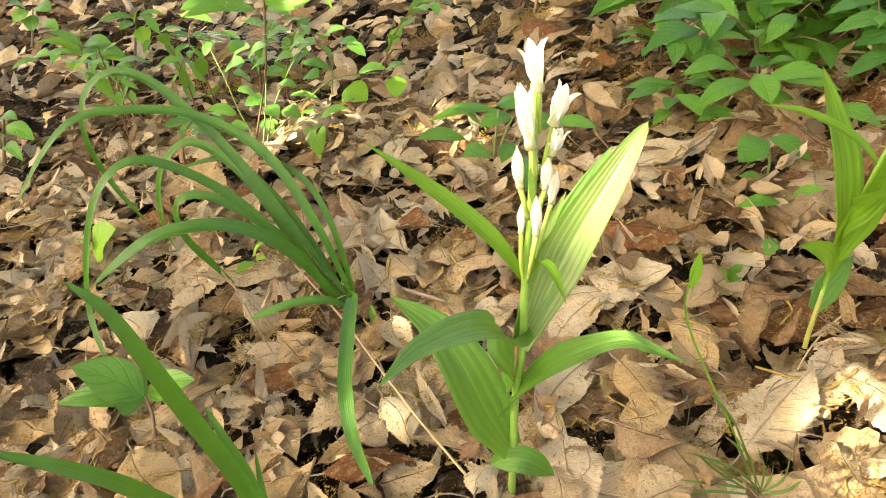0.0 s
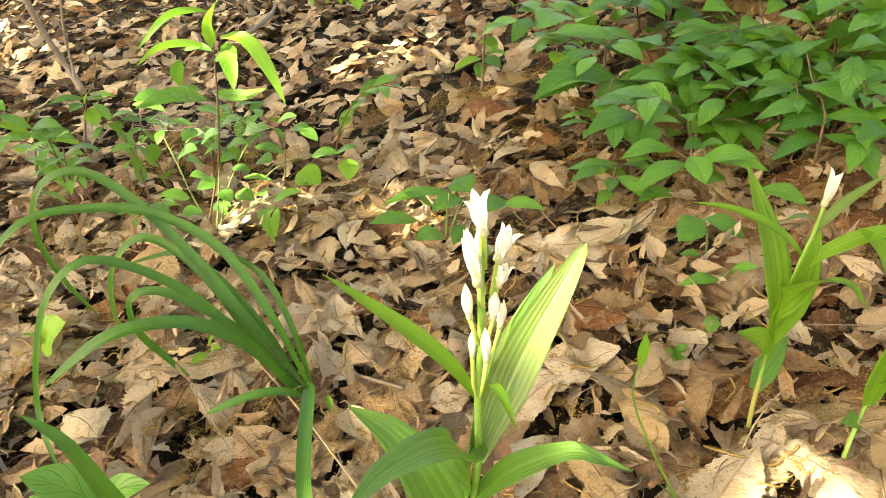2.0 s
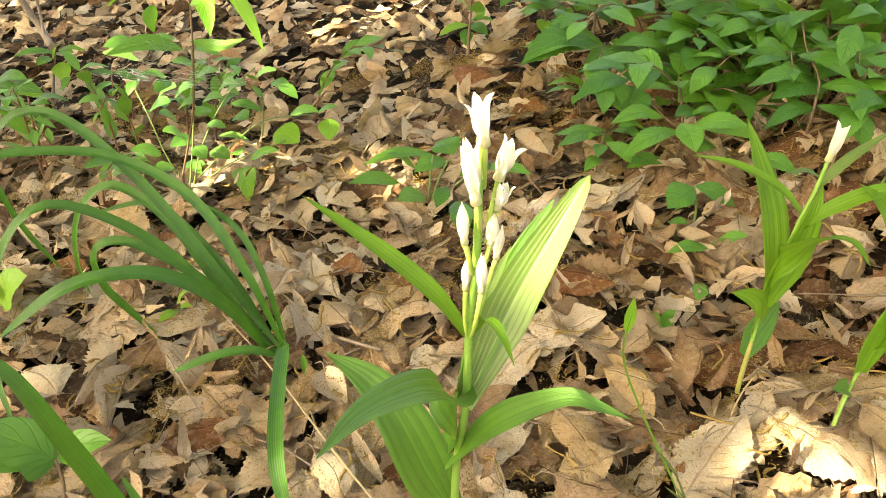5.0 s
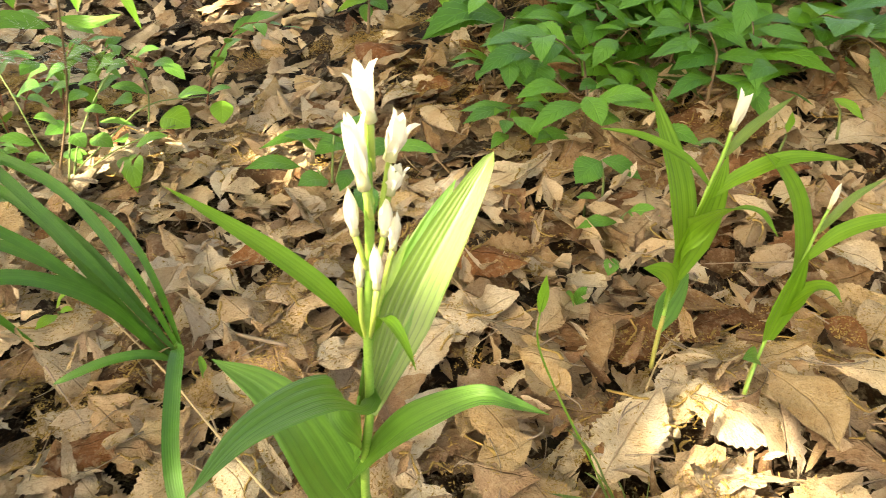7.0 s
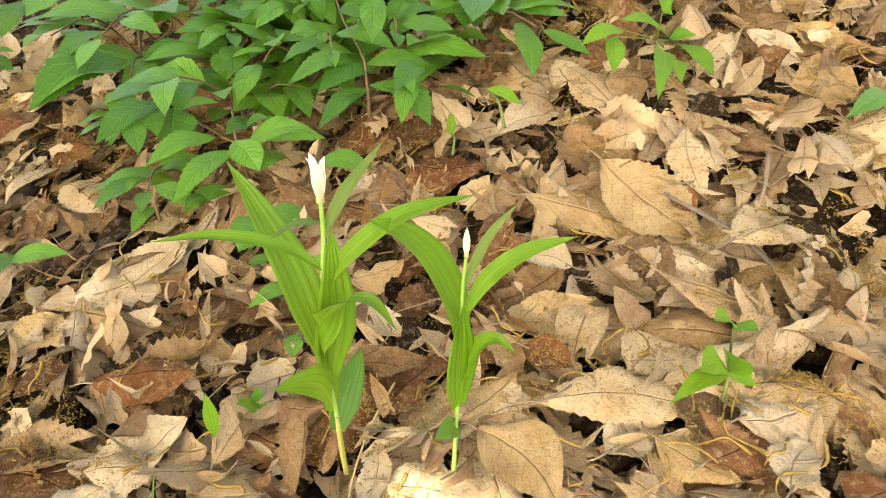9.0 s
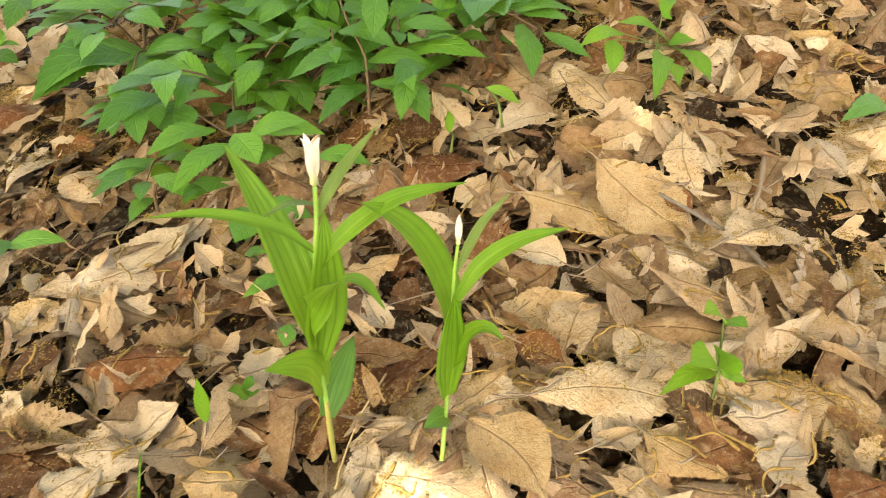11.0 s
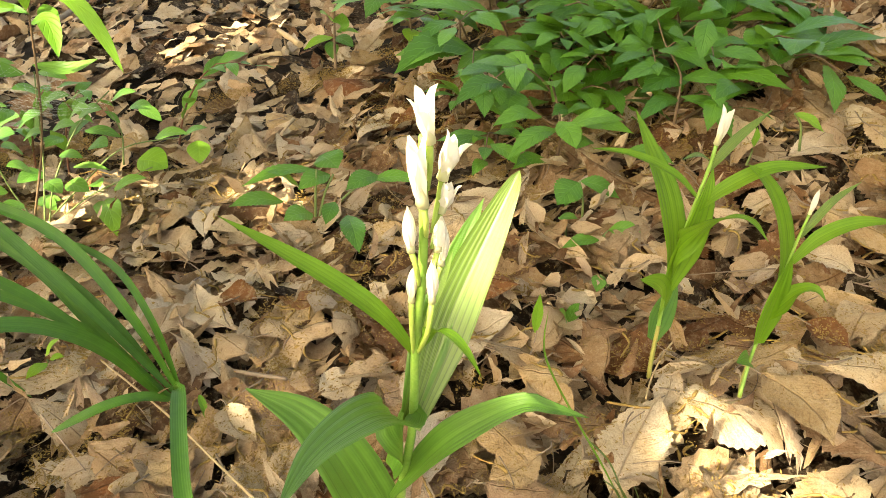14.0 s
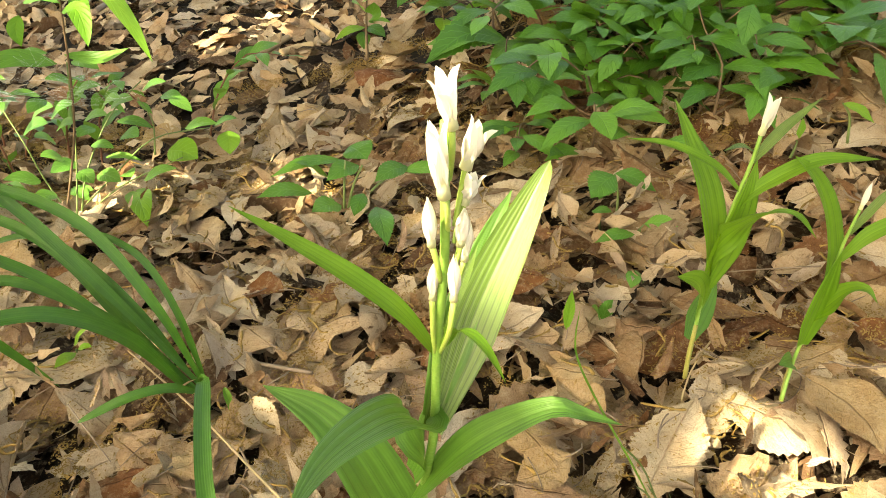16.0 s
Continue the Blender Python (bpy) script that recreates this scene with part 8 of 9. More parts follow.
fallen((0.3206, 0.2284, 0.0568), (0.3312, 0.1900, 0.0560), 0.0216, LITTER_TAN, -0.21, -0.16, 920, "flat tan dry leaf on the litter", 0.05, 0.18)
fallen((0.2977, 0.2363, 0.0528), (0.3351, 0.2336, 0.0518), 0.0236, LITTER_PALE, 0.28, 0.24, 921, "pale buff dry leaf with worn edges", 0.05, -0.06)
fallen((0.3251, 0.2045, 0.0590), (0.3737, 0.2082, 0.0550), 0.0301, LITTER, -0.21, -0.16, 922, "greyish brown dry leaf on the litter", 0.05, -0.30)
fallen((0.3395, 0.1739, 0.0613), (0.3725, 0.1848, 0.0583), 0.0213, LITTER_PALE, -0.14, 0.16, 923, "pale buff dry leaf with worn edges", 0.05, 0.12)
fallen((0.3544, 0.2113, 0.0611), (0.3923, 0.1979, 0.0587), 0.0370, LITTER, 0.21, -0.24, 924, "greyish brown dry leaf on the litter", 0.05, -0.12)
fallen((0.4134, 0.2243, 0.0739), (0.4384, 0.1972, 0.0720), 0.0285, LITTER_TAN, -0.21, 0.16, 925, "flat tan dry leaf on the litter", 0.05, 0.30)
fallen((0.3524, 0.1567, 0.0584), (0.3782, 0.1499, 0.0594), 0.0293, LITTER_RED, -0.21, -0.24, 926, "reddish brown dry leaf, slightly folded", 0.05, 0.06)
fallen((0.6169, 0.3867, 0.1508), (0.5981, 0.3387, 0.1473), 0.0341, LITTER_TAN, 0.28, 0.24, 927, "flat tan dry leaf on the litter", 0.05, -0.18)
fallen((0.4699, 0.2353, 0.0839), (0.4443, 0.2063, 0.0748), 0.0148, LITTER_PALE, -0.84, -0.72, 928, "pale buff dry leaf with worn edges", 0.05, 0.24)
fallen((0.3077, 0.3067, 0.0643), (0.3217, 0.2821, 0.0595), 0.0212, LITTER_RED, -0.35, 0.32, 929, "reddish brown dry leaf, slightly folded", 0.05, 0.00)
fallen((0.1935, 0.3697, 0.0425), (0.2117, 0.3438, 0.0441), 0.0282, LITTER, 0.28, -0.24, 930, "greyish brown dry leaf on the litter", 0.05, -0.24)
fallen((0.4412, 0.3333, 0.0997), (0.4452, 0.3136, 0.0907), 0.0179, LITTER_RED, -0.28, 0.24, 931, "reddish brown dry leaf, slightly folded", 0.05, 0.18)
fallen((0.3455, 0.4705, 0.0942), (0.3752, 0.4267, 0.0982), 0.0364, LITTER_RED, -0.28, -0.24, 932, "reddish brown dry leaf, slightly folded", 0.05, -0.06)
fallen((0.2661, 0.3961, 0.0595), (0.2642, 0.3538, 0.0545), 0.0199, LITTER_PALE, 0.28, 0.32, 933, "pale buff dry leaf with worn edges", 0.05, -0.30)
fallen((0.1603, 0.6045, 0.0646), (0.1408, 0.6828, 0.0632), 0.0325, LITTER, -0.35, -0.32, 934, "greyish brown dry leaf on the litter", 0.05, 0.12)
fallen((0.1812, 0.9031, 0.0828), (0.1358, 0.8890, 0.0781), 0.0593, LITTER_TAN, -0.35, 0.32, 935, "flat tan dry leaf on the litter", 0.05, -0.12)
fallen((0.2053, 0.6908, 0.0727), (0.1523, 0.6324, 0.0643), 0.0240, LITTER_RED, 0.28, -0.32, 936, "reddish brown dry leaf, slightly folded", 0.05, 0.30)
fallen((0.3667, 0.3347, 0.0732), (0.3468, 0.3621, 0.0781), 0.0250, LITTER_PALE, -0.28, 0.24, 937, "pale buff dry leaf with worn edges", 0.05, 0.06)
fallen((0.5420, 0.3085, 0.1170), (0.5226, 0.2716, 0.1088), 0.0278, LITTER, -0.28, -0.32, 938, "greyish brown dry leaf on the litter", 0.05, -0.18)
fallen((0.0676, 0.2703, 0.0143), (0.0716, 0.2187, 0.0170), 0.0347, LITTER_PALE, 0.17, 0.12, 939, "pale buff dry leaf with worn edges", 0.05, 0.24)
fallen((0.1050, 0.3176, 0.0275), (0.1189, 0.2698, 0.0280), 0.0236, LITTER_TAN, -0.28, -0.24, 940, "flat tan dry leaf on the litter", 0.05, 0.00)
fallen((0.1268, 0.2775, 0.0320), (0.0977, 0.2742, 0.0234), 0.0270, LITTER_TAN, -0.35, 0.24, 941, "flat tan dry leaf on the litter", 0.05, -0.24)
fallen((0.0186, 0.2363, 0.0099), (0.0319, 0.2593, 0.0100), 0.0178, LITTER_PALE, 0.28, -0.40, 942, "pale buff dry leaf with worn edges", 0.05, 0.18)
fallen((0.0961, 0.2235, 0.0218), (0.1253, 0.2335, 0.0248), 0.0280, LITTER, -0.21, 0.24, 943, "greyish brown dry leaf on the litter", 0.05, -0.06)
fallen((0.1500, 0.2445, 0.0300), (0.2019, 0.2886, 0.0422), 0.0364, LITTER_PALE, -0.14, -0.12, 944, "pale buff dry leaf with worn edges", 0.05, -0.30)
fallen((0.1791, 0.2546, 0.0302), (0.2183, 0.2963, 0.0409), 0.0269, LITTER_PALE, 0.21, 0.24, 945, "pale buff dry leaf with worn edges", 0.05, 0.12)
fallen((0.0690, 0.3349, 0.0226), (0.1100, 0.3710, 0.0338), 0.0275, LITTER_PALE, -0.14, -0.08, 946, "pale buff dry leaf with worn edges", 0.05, -0.12)
fallen((-0.0718, 0.2807, 0.0100), (-0.0431, 0.3118, 0.0110), 0.0284, LITTER, -0.14, 0.16, 947, "greyish brown dry leaf on the litter", 0.05, 0.30)
fallen((-0.1208, 0.3226, 0.0024), (-0.0815, 0.3381, 0.0047), 0.0285, LITTER_RED, 0.63, -0.48, 948, "reddish brown dry leaf, slightly folded", 0.05, 0.06)
fallen((-0.0999, 0.2959, 0.0031), (-0.0770, 0.2677, 0.0042), 0.0218, LITTER_TAN, -0.28, 0.24, 949, "flat tan dry leaf on the litter", 0.05, -0.18)
fallen((-0.1742, 0.2818, -0.0032), (-0.1326, 0.2459, -0.0023), 0.0370, LITTER_TAN, -0.21, -0.16, 950, "flat tan dry leaf on the litter", 0.05, 0.24)
fallen((-0.2841, 0.3474, -0.0184), (-0.2259, 0.2994, -0.0122), 0.0470, LITTER_TAN, 0.21, 0.16, 951, "flat tan dry leaf on the litter", 0.05, 0.00)
fallen((-0.1825, 0.3633, 0.0024), (-0.1729, 0.4166, 0.0013), 0.0162, LITTER, -0.35, -1.28, 952, "greyish brown dry leaf on the litter", 0.05, -0.24)
fallen((-0.1550, 0.3422, 0.0061), (-0.1587, 0.4055, 0.0044), 0.0175, LITTER, -0.35, 1.12, 953, "greyish brown dry leaf on the litter", 0.05, 0.18)
fallen((-0.1282, 0.4596, 0.0085), (-0.1033, 0.4007, 0.0121), 0.0346, LITTER_PALE, 0.14, -0.16, 954, "pale buff dry leaf with worn edges", 0.05, -0.06)
fallen((-0.0312, 0.3739, 0.0166), (-0.0148, 0.3420, 0.0139), 0.0195, LITTER_PALE, -0.42, 0.64, 955, "pale buff dry leaf with worn edges", 0.05, -0.30)
fallen((-0.0322, 0.3046, 0.0135), (-0.0156, 0.2688, 0.0109), 0.0230, LITTER_PALE, -0.21, -0.16, 956, "pale buff dry leaf with worn edges", 0.05, 0.12)
fallen((-0.0484, 0.5056, 0.0224), (-0.0207, 0.4333, 0.0261), 0.0269, LITTER_PALE, 0.21, 0.24, 957, "pale buff dry leaf with worn edges", 0.05, -0.12)
fallen((-0.0850, 0.5840, 0.0277), (-0.0655, 0.6530, 0.0278), 0.0276, LITTER_TAN, -0.21, -0.24, 958, "flat tan dry leaf on the litter", 0.05, 0.30)
fallen((-0.0404, 0.5607, 0.0342), (-0.0273, 0.6246, 0.0353), 0.0211, LITTER_PALE, -0.21, 0.16, 959, "pale buff dry leaf with worn edges", 0.05, 0.06)
fallen((-0.0166, 0.7592, 0.0251), (0.0102, 0.8299, 0.0357), 0.0330, LITTER_TAN, 0.35, -1.04, 960, "flat tan dry leaf on the litter", 0.05, -0.18)
fallen((0.1474, 0.5112, 0.0543), (0.2052, 0.5329, 0.0632), 0.0379, LITTER_PALE, -0.21, 0.24, 961, "pale buff dry leaf with worn edges", 0.05, 0.24)
fallen((-0.0608, 0.2563, 0.0077), (-0.0116, 0.2612, 0.0096), 0.0200, LITTER_RED, -0.28, -0.40, 962, "reddish brown dry leaf, slightly folded", 0.05, 0.00)
fallen((0.0938, 0.3108, 0.0203), (0.1147, 0.2976, 0.0249), 0.0324, LITTER_TAN, 0.21, 0.24, 963, "flat tan dry leaf on the litter", 0.05, -0.24)
fallen((0.0944, 0.2739, 0.0223), (0.1244, 0.2543, 0.0261), 0.0293, LITTER, -0.21, -0.24, 964, "greyish brown dry leaf on the litter", 0.05, 0.18)
fallen((-0.2455, 0.5947, 0.0102), (-0.1865, 0.5633, 0.0124), 0.0603, LITTER_TAN, -0.28, 0.24, 965, "flat tan dry leaf on the litter", 0.05, -0.06)
fallen((-0.0746, 0.3321, 0.0088), (-0.0483, 0.3490, 0.0093), 0.0259, LITTER_TAN, 0.28, -0.24, 966, "flat tan dry leaf on the litter", 0.05, -0.30)
fallen((-0.1069, 0.2532, -0.0006), (-0.0720, 0.2623, 0.0012), 0.0352, LITTER_TAN, -0.28, 0.16, 967, "flat tan dry leaf on the litter", 0.05, 0.12)
fallen((-0.0478, 0.2780, 0.0102), (-0.0266, 0.2888, 0.0115), 0.0282, LITTER, -0.28, -0.32, 968, "greyish brown dry leaf on the litter", 0.05, -0.12)
fallen((-0.2629, 0.3775, -0.0107), (-0.3070, 0.4081, -0.0149), 0.0379, LITTER_TAN, 0.28, 0.24, 969, "flat tan dry leaf on the litter", 0.05, 0.30)
fallen((-0.2312, 0.4034, -0.0024), (-0.1965, 0.3747, 0.0003), 0.0340, LITTER_PALE, -0.35, -0.24, 970, "pale buff dry leaf with worn edges", 0.05, 0.06)
fallen((-0.1367, 0.5199, 0.0218), (-0.1036, 0.5519, 0.0250), 0.0341, LITTER_TAN, -0.28, 0.32, 971, "flat tan dry leaf on the litter", 0.05, -0.18)
fallen((-0.0565, 0.4612, 0.0238), (-0.0823, 0.5305, 0.0197), 0.0246, LITTER, 0.28, -0.32, 972, "greyish brown dry leaf on the litter", 0.05, 0.24)
fallen((0.0104, 0.4180, 0.0259), (0.0354, 0.4448, 0.0317), 0.0253, LITTER_TAN, -0.28, 0.24, 973, "flat tan dry leaf on the litter", 0.05, 0.00)
fallen((0.1271, 0.3661, 0.0371), (0.0990, 0.3878, 0.0354), 0.0246, LITTER_PALE, -0.35, -0.32, 974, "pale buff dry leaf with worn edges", 0.05, -0.24)
fallen((0.1568, 0.3454, 0.0346), (0.1322, 0.3385, 0.0277), 0.0230, LITTER_TAN, 0.28, 0.32, 975, "flat tan dry leaf on the litter", 0.05, 0.18)
fallen((0.1659, 0.3220, 0.0365), (0.1390, 0.3421, 0.0333), 0.0324, LITTER_TAN, -0.42, -0.40, 976, "flat tan dry leaf on the litter", 0.05, -0.06)
fallen((-0.0055, 0.4622, 0.0318), (-0.0319, 0.4768, 0.0287), 0.0271, LITTER_RED, -0.35, 0.40, 977, "reddish brown dry leaf, slightly folded", 0.05, -0.30)
fallen((0.0369, 0.6845, 0.0405), (0.0029, 0.6740, 0.0337), 0.0395, LITTER, 0.35, -0.32, 978, "greyish brown dry leaf on the litter", 0.05, 0.12)
fallen((-0.0931, 0.8357, 0.0190), (-0.1451, 0.8169, 0.0131), 0.0536, LITTER_TAN, -0.35, 0.32, 979, "flat tan dry leaf on the litter", 0.05, -0.12)
fallen((0.1431, 0.8096, 0.0684), (0.1001, 0.8934, 0.0652), 0.0412, LITTER_RED, -0.35, -0.32, 980, "reddish brown dry leaf, slightly folded", 0.05, 0.30)
fallen((0.1851, 0.7084, 0.0693), (0.1336, 0.7004, 0.0617), 0.0370, LITTER_RED, 0.28, 0.32, 981, "reddish brown dry leaf, slightly folded", 0.05, 0.06)
fallen((0.0586, 0.7752, 0.0433), (0.0289, 0.8380, 0.0427), 0.0361, LITTER_TAN, -0.35, -0.32, 982, "flat tan dry leaf on the litter", 0.05, -0.18)
fallen((0.1554, 0.2992, 0.0350), (0.1396, 0.3300, 0.0350), 0.0250, LITTER_TAN, -0.35, 0.40, 983, "flat tan dry leaf on the litter", 0.05, 0.24)
fallen((0.2588, 0.2953, 0.0485), (0.2975, 0.2969, 0.0545), 0.0238, LITTER_TAN, 0.28, -0.32, 984, "flat tan dry leaf on the litter", 0.05, 0.00)
fallen((0.0229, 0.3664, 0.0199), (0.0506, 0.3731, 0.0239), 0.0275, LITTER_PALE, -0.21, 0.24, 985, "pale buff dry leaf with worn edges", 0.05, -0.24)
fallen((-0.0162, 0.4092, 0.0260), (-0.0349, 0.4395, 0.0240), 0.0240, LITTER, -0.28, -0.32, 986, "greyish brown dry leaf on the litter", 0.05, 0.18)
fallen((0.1087, 0.3839, 0.0308), (0.1462, 0.3874, 0.0376), 0.0251, LITTER, 0.35, 0.32, 987, "greyish brown dry leaf on the litter", 0.05, -0.06)
fallen((0.0717, 0.3762, 0.0277), (0.1097, 0.3731, 0.0344), 0.0275, LITTER_PALE, -0.28, -0.24, 988, "pale buff dry leaf with worn edges", 0.05, -0.30)

from mathutils.bvhtree import BVHTree


def settle(me, m):
    """Adds a leaf to the surface that debris rests on."""
    n = len(SURFACE[0])
    SURFACE[0].extend(tuple(m @ v.co) for v in me.vertices)
    SURFACE[1].extend(tuple(i + n for i in q.vertices) for q in me.polygons)


def strewn(rnd, xs, ys, step, lift, keep):
    """Places spread evenly, but by chance, over a stretch of ground."""
    out, y = [], ys[0]
    while y < ys[1]:
        x = xs[0]
        while x < xs[1]:
            px, py = x + rnd.uniform(-0.6, 0.6) * step, y + rnd.uniform(-0.6, 0.6) * step
            if keep(px, py):
                out.append((px, py, rnd.uniform(*lift)))
            x += step
        y += step
    return out


def in_shaded_stretch(x, y):
    """The stretch between the orchids and the shrub, and the bank, where browner leaves carry the shade."""
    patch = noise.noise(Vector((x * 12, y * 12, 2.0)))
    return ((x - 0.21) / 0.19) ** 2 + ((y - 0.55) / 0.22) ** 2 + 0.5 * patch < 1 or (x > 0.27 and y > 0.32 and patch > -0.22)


def make_litter():
    rnd = random.Random(7)

    def clear(x, y):
        return not any((x - a) ** 2 + (y - b) ** 2 < r * r for a, b, r in KEEP_CLEAR)

    # bottom layer, coloured almost black so that gaps between leaves look deep
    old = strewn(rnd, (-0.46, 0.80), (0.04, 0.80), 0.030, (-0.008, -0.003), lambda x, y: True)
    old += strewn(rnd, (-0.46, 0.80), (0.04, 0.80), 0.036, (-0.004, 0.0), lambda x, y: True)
    scatter("old_leaf_litter", "old leaves under the fresher ones, near-black as gap shade", rnd, old, 10, 3, 40, LITTER_OLD_SHADED, tilt=0.15)
    near = strewn(rnd, (-0.46, 0.80), (0.06, 0.80), 0.037, (0.001, 0.006), lambda x, y: True)
    near += strewn(rnd, (-0.46, 0.80), (0.06, 0.80), 0.038, (0.005, 0.011), clear)
    hollow = [q for q in near if in_shaded_stretch(q[0], q[1]) and rnd.random() < 0.85]
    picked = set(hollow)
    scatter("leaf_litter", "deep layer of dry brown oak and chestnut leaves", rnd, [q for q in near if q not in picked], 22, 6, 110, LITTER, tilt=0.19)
    scatter("leaf_litter", "brown dry leaves in the hollow, darkened as shade by the shrub", rnd, hollow, 22, 6, 60, LITTER_SHADED_BROWN, tilt=0.24)
    bits = []
    while len(bits) < 5200:
        x, y = rnd.uniform(-0.42, 0.76), rnd.uniform(0.10, 0.80)
        if clear(x, y) or rnd.random() < 0.12:
            bits.append((x, y, rnd.uniform(0.001, 0.014)))
    scatter("leaf_fragments", "torn bits of dry leaves strewn on the litter", rnd, bits, 7, 4, 90, LITTER, True, tilt=0.4)
    middle = strewn(rnd, (-0.95, 1.25), (0.0, 1.65), 0.031, (0.0, 0.007), lambda x, y: not (-0.44 < x < 0.77 and y < 0.77))
    middle += strewn(rnd, (-0.95, 1.25), (0.0, 1.65), 0.036, (0.004, 0.012), lambda x, y: not (-0.44 < x < 0.77 and y < 0.77))
    # darker leaves to the right, where colour stands in for weaker light
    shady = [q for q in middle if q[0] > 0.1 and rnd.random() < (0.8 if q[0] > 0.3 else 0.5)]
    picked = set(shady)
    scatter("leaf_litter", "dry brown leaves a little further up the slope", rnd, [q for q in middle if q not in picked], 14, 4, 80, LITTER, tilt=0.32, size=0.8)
    scatter("leaf_litter", "brown dry leaves up the bank, darkened as its shade", rnd, shady, 14, 4, 50, LITTER_SHADED_BROWN, tilt=0.32, size=0.8)
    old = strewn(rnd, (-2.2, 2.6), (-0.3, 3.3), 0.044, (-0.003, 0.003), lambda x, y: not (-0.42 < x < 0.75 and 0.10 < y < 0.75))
    scatter("old_leaf_litter", "old leaves further up the slope, near-black as gap shade", rnd, old, 6, 2, 30, LITTER_OLD_SHADED)
    far = strewn(rnd, (-2.2, 2.6), (-0.3, 3.3), 0.043, (0.002, 0.012), lambda x, y: not (-0.93 < x < 1.23 and -0.0 < y < 1.63))
    scatter("leaf_litter", "dry brown leaves covering the slope further off", rnd, far, 8, 4, 60, LITTER, tilt=0.3, size=0.85)
    rim = strewn(rnd, (-4.5, 4.8), (-3.0, 6.0), 0.062, (0.0, 0.01), lambda x, y: not (-2.1 < x < 2.5 and -0.3 < y < 3.2))
    scatter("leaf_litter", "dry brown leaves out on the wider slope", rnd, rim, 4, 2, 40, LITTER)
    # single leaves on top, each of its own
    shapes = []
    for k in range(36):
        p, f, c = random_dry(rnd, 24, 6)
        shapes.append(leaf_data("fallen_leaf", p, f, c, LITTER if k < 26 else LITTER_SHADED_BROWN))
    count = 0
    while count < 205:
        x, y = rnd.uniform(-0.36, 0.62), rnd.uniform(0.14, 0.72)
        if any((x - a) ** 2 + (y - b) ** 2 < r * r for a, b, r in KEEP_CLEAR):
            continue
        ob = new("fallen_leaf", rnd.choice(shapes[26:] if in_shaded_stretch(x, y) else shapes[:26]))
        m = lay(rnd, x, y, 0.009 + rnd.uniform(0, 0.005), 0.22)
        ob.matrix_world = m
        settle(ob.data, m)
        tagged(ob, "curled dry brown leaf on the litter", "leaf", "fallen leaves")
        count += 1


make_litter()

# ---- crumbs of old catkins ----


def make_crumbs():
    rnd = random.Random(11)
    places, faces = [], []
    for ob in scene.objects:
        if ob.name.startswith("fallen_leaf") and ob.data.users == 1:
            settle(ob.data, ob.matrix_world)
    cover = BVHTree.FromPolygons(SURFACE[0], SURFACE[1])

    def top(a, b):
        hit = cover.ray_cast(Vector((a, b, 0.6)), Vector((0, 0, -1)))[0]
        return hit.z if hit and hit.z < ground_z(a, b) + 0.05 else ground_z(a, b) + 0.004

    def bit(c, r):
        n = len(places)
        e = Vector((rnd.gauss(0, 1), rnd.gauss(0, 1), rnd.gauss(0, 0.5))).normalized() * (r * rnd.uniform(0.9, 2.0))
        f = e.cross(Vector((0.3, 0.2, 1))).normalized() * r * 0.55
        g = e.cross(f).normalized() * r * 0.45
        c = Vector(c)
        for q in (e, -e, f, -f, g, -g):
            places.append(tuple(c + q * rnd.uniform(0.7, 1.2)))
        for q in ((0, 2, 4), (2, 1, 4), (1, 3, 4), (3, 0, 4), (2, 0, 5), (1, 2, 5), (3, 1, 5), (0, 3, 5)):
            faces.append(tuple(n + i for i in q))

    for k in range(1150):
        x, y = rnd.uniform(-0.42, 0.72), rnd.uniform(0.14, 0.95)
        if noise.noise(Vector((x * 9, y * 9, 4.0))) < -0.10:
            continue
        wide, flat, turn = rnd.uniform(0.006, 0.020), rnd.uniform(0.3, 0.9), rnd.uniform(0, 3.14)
        for _ in range(int(wide * 15000)):
            u, v = rnd.gauss(0, wide), rnd.gauss(0, wide * flat)
            a, b = x + u * math.cos(turn) - v * math.sin(turn), y + u * math.sin(turn) + v * math.cos(turn)
            z = top(a, b)
            if z < ground_z(a, b) + 0.009 or rnd.random() < 0.30:
                bit((a, b, z + rnd.uniform(0.0002, 0.0022)), rnd.uniform(0.0005, 0.0011))
    bm = bmesh.new()
    for k in range(700):
        x, y, h = rnd.uniform(-0.42, 0.66), rnd.uniform(0.16, 0.80), rnd.uniform(0, 6.28)
        pts = []
        for i in range(5):
            z = top(x, y) + rnd.uniform(0.0003, 0.0015)
            pts.append((x, y, z if not pts else min(pts[-1][2] + 0.002, max(pts[-1][2] - 0.002, z))))
            h += rnd.gauss(0, 0.6)
            x, y = x + 0.006 * math.cos(h), y + 0.006 * math.sin(h)
        tube_mesh(bm, pts, 0.0008, 0.0005, sides=4, rows=14, knots=0.6, seed=k)
    tagged(new("catkin_strings", mesh_of("catkin_strings", bm, CRUMB)), "crooked ochre strings of fallen oak catkins", "plant debris", kind="stuff")
    bm = bmesh.new()
    for k in range(330):
        x, y, h = rnd.uniform(-0.42, 0.66), rnd.uniform(0.16, 0.95), rnd.uniform(0, 6.28)
        bow = rnd.gauss(0, 0.5)
        long = rnd.uniform(0.006, 0.018)
        pts = []
        for i in range(4):
            z = top(x, y) + rnd.uniform(0.0, 0.003)
            pts.append((x, y, z if not pts else min(pts[-1][2] + 0.004, max(pts[-1][2] - 0.004, z))))
            x, y = x + long * math.cos(h), y + long * math.sin(h)
            h += bow
        tube_mesh(bm, pts, rnd.uniform(0.0003, 0.0008), 0.0003, sides=4, rows=8, seed=k)
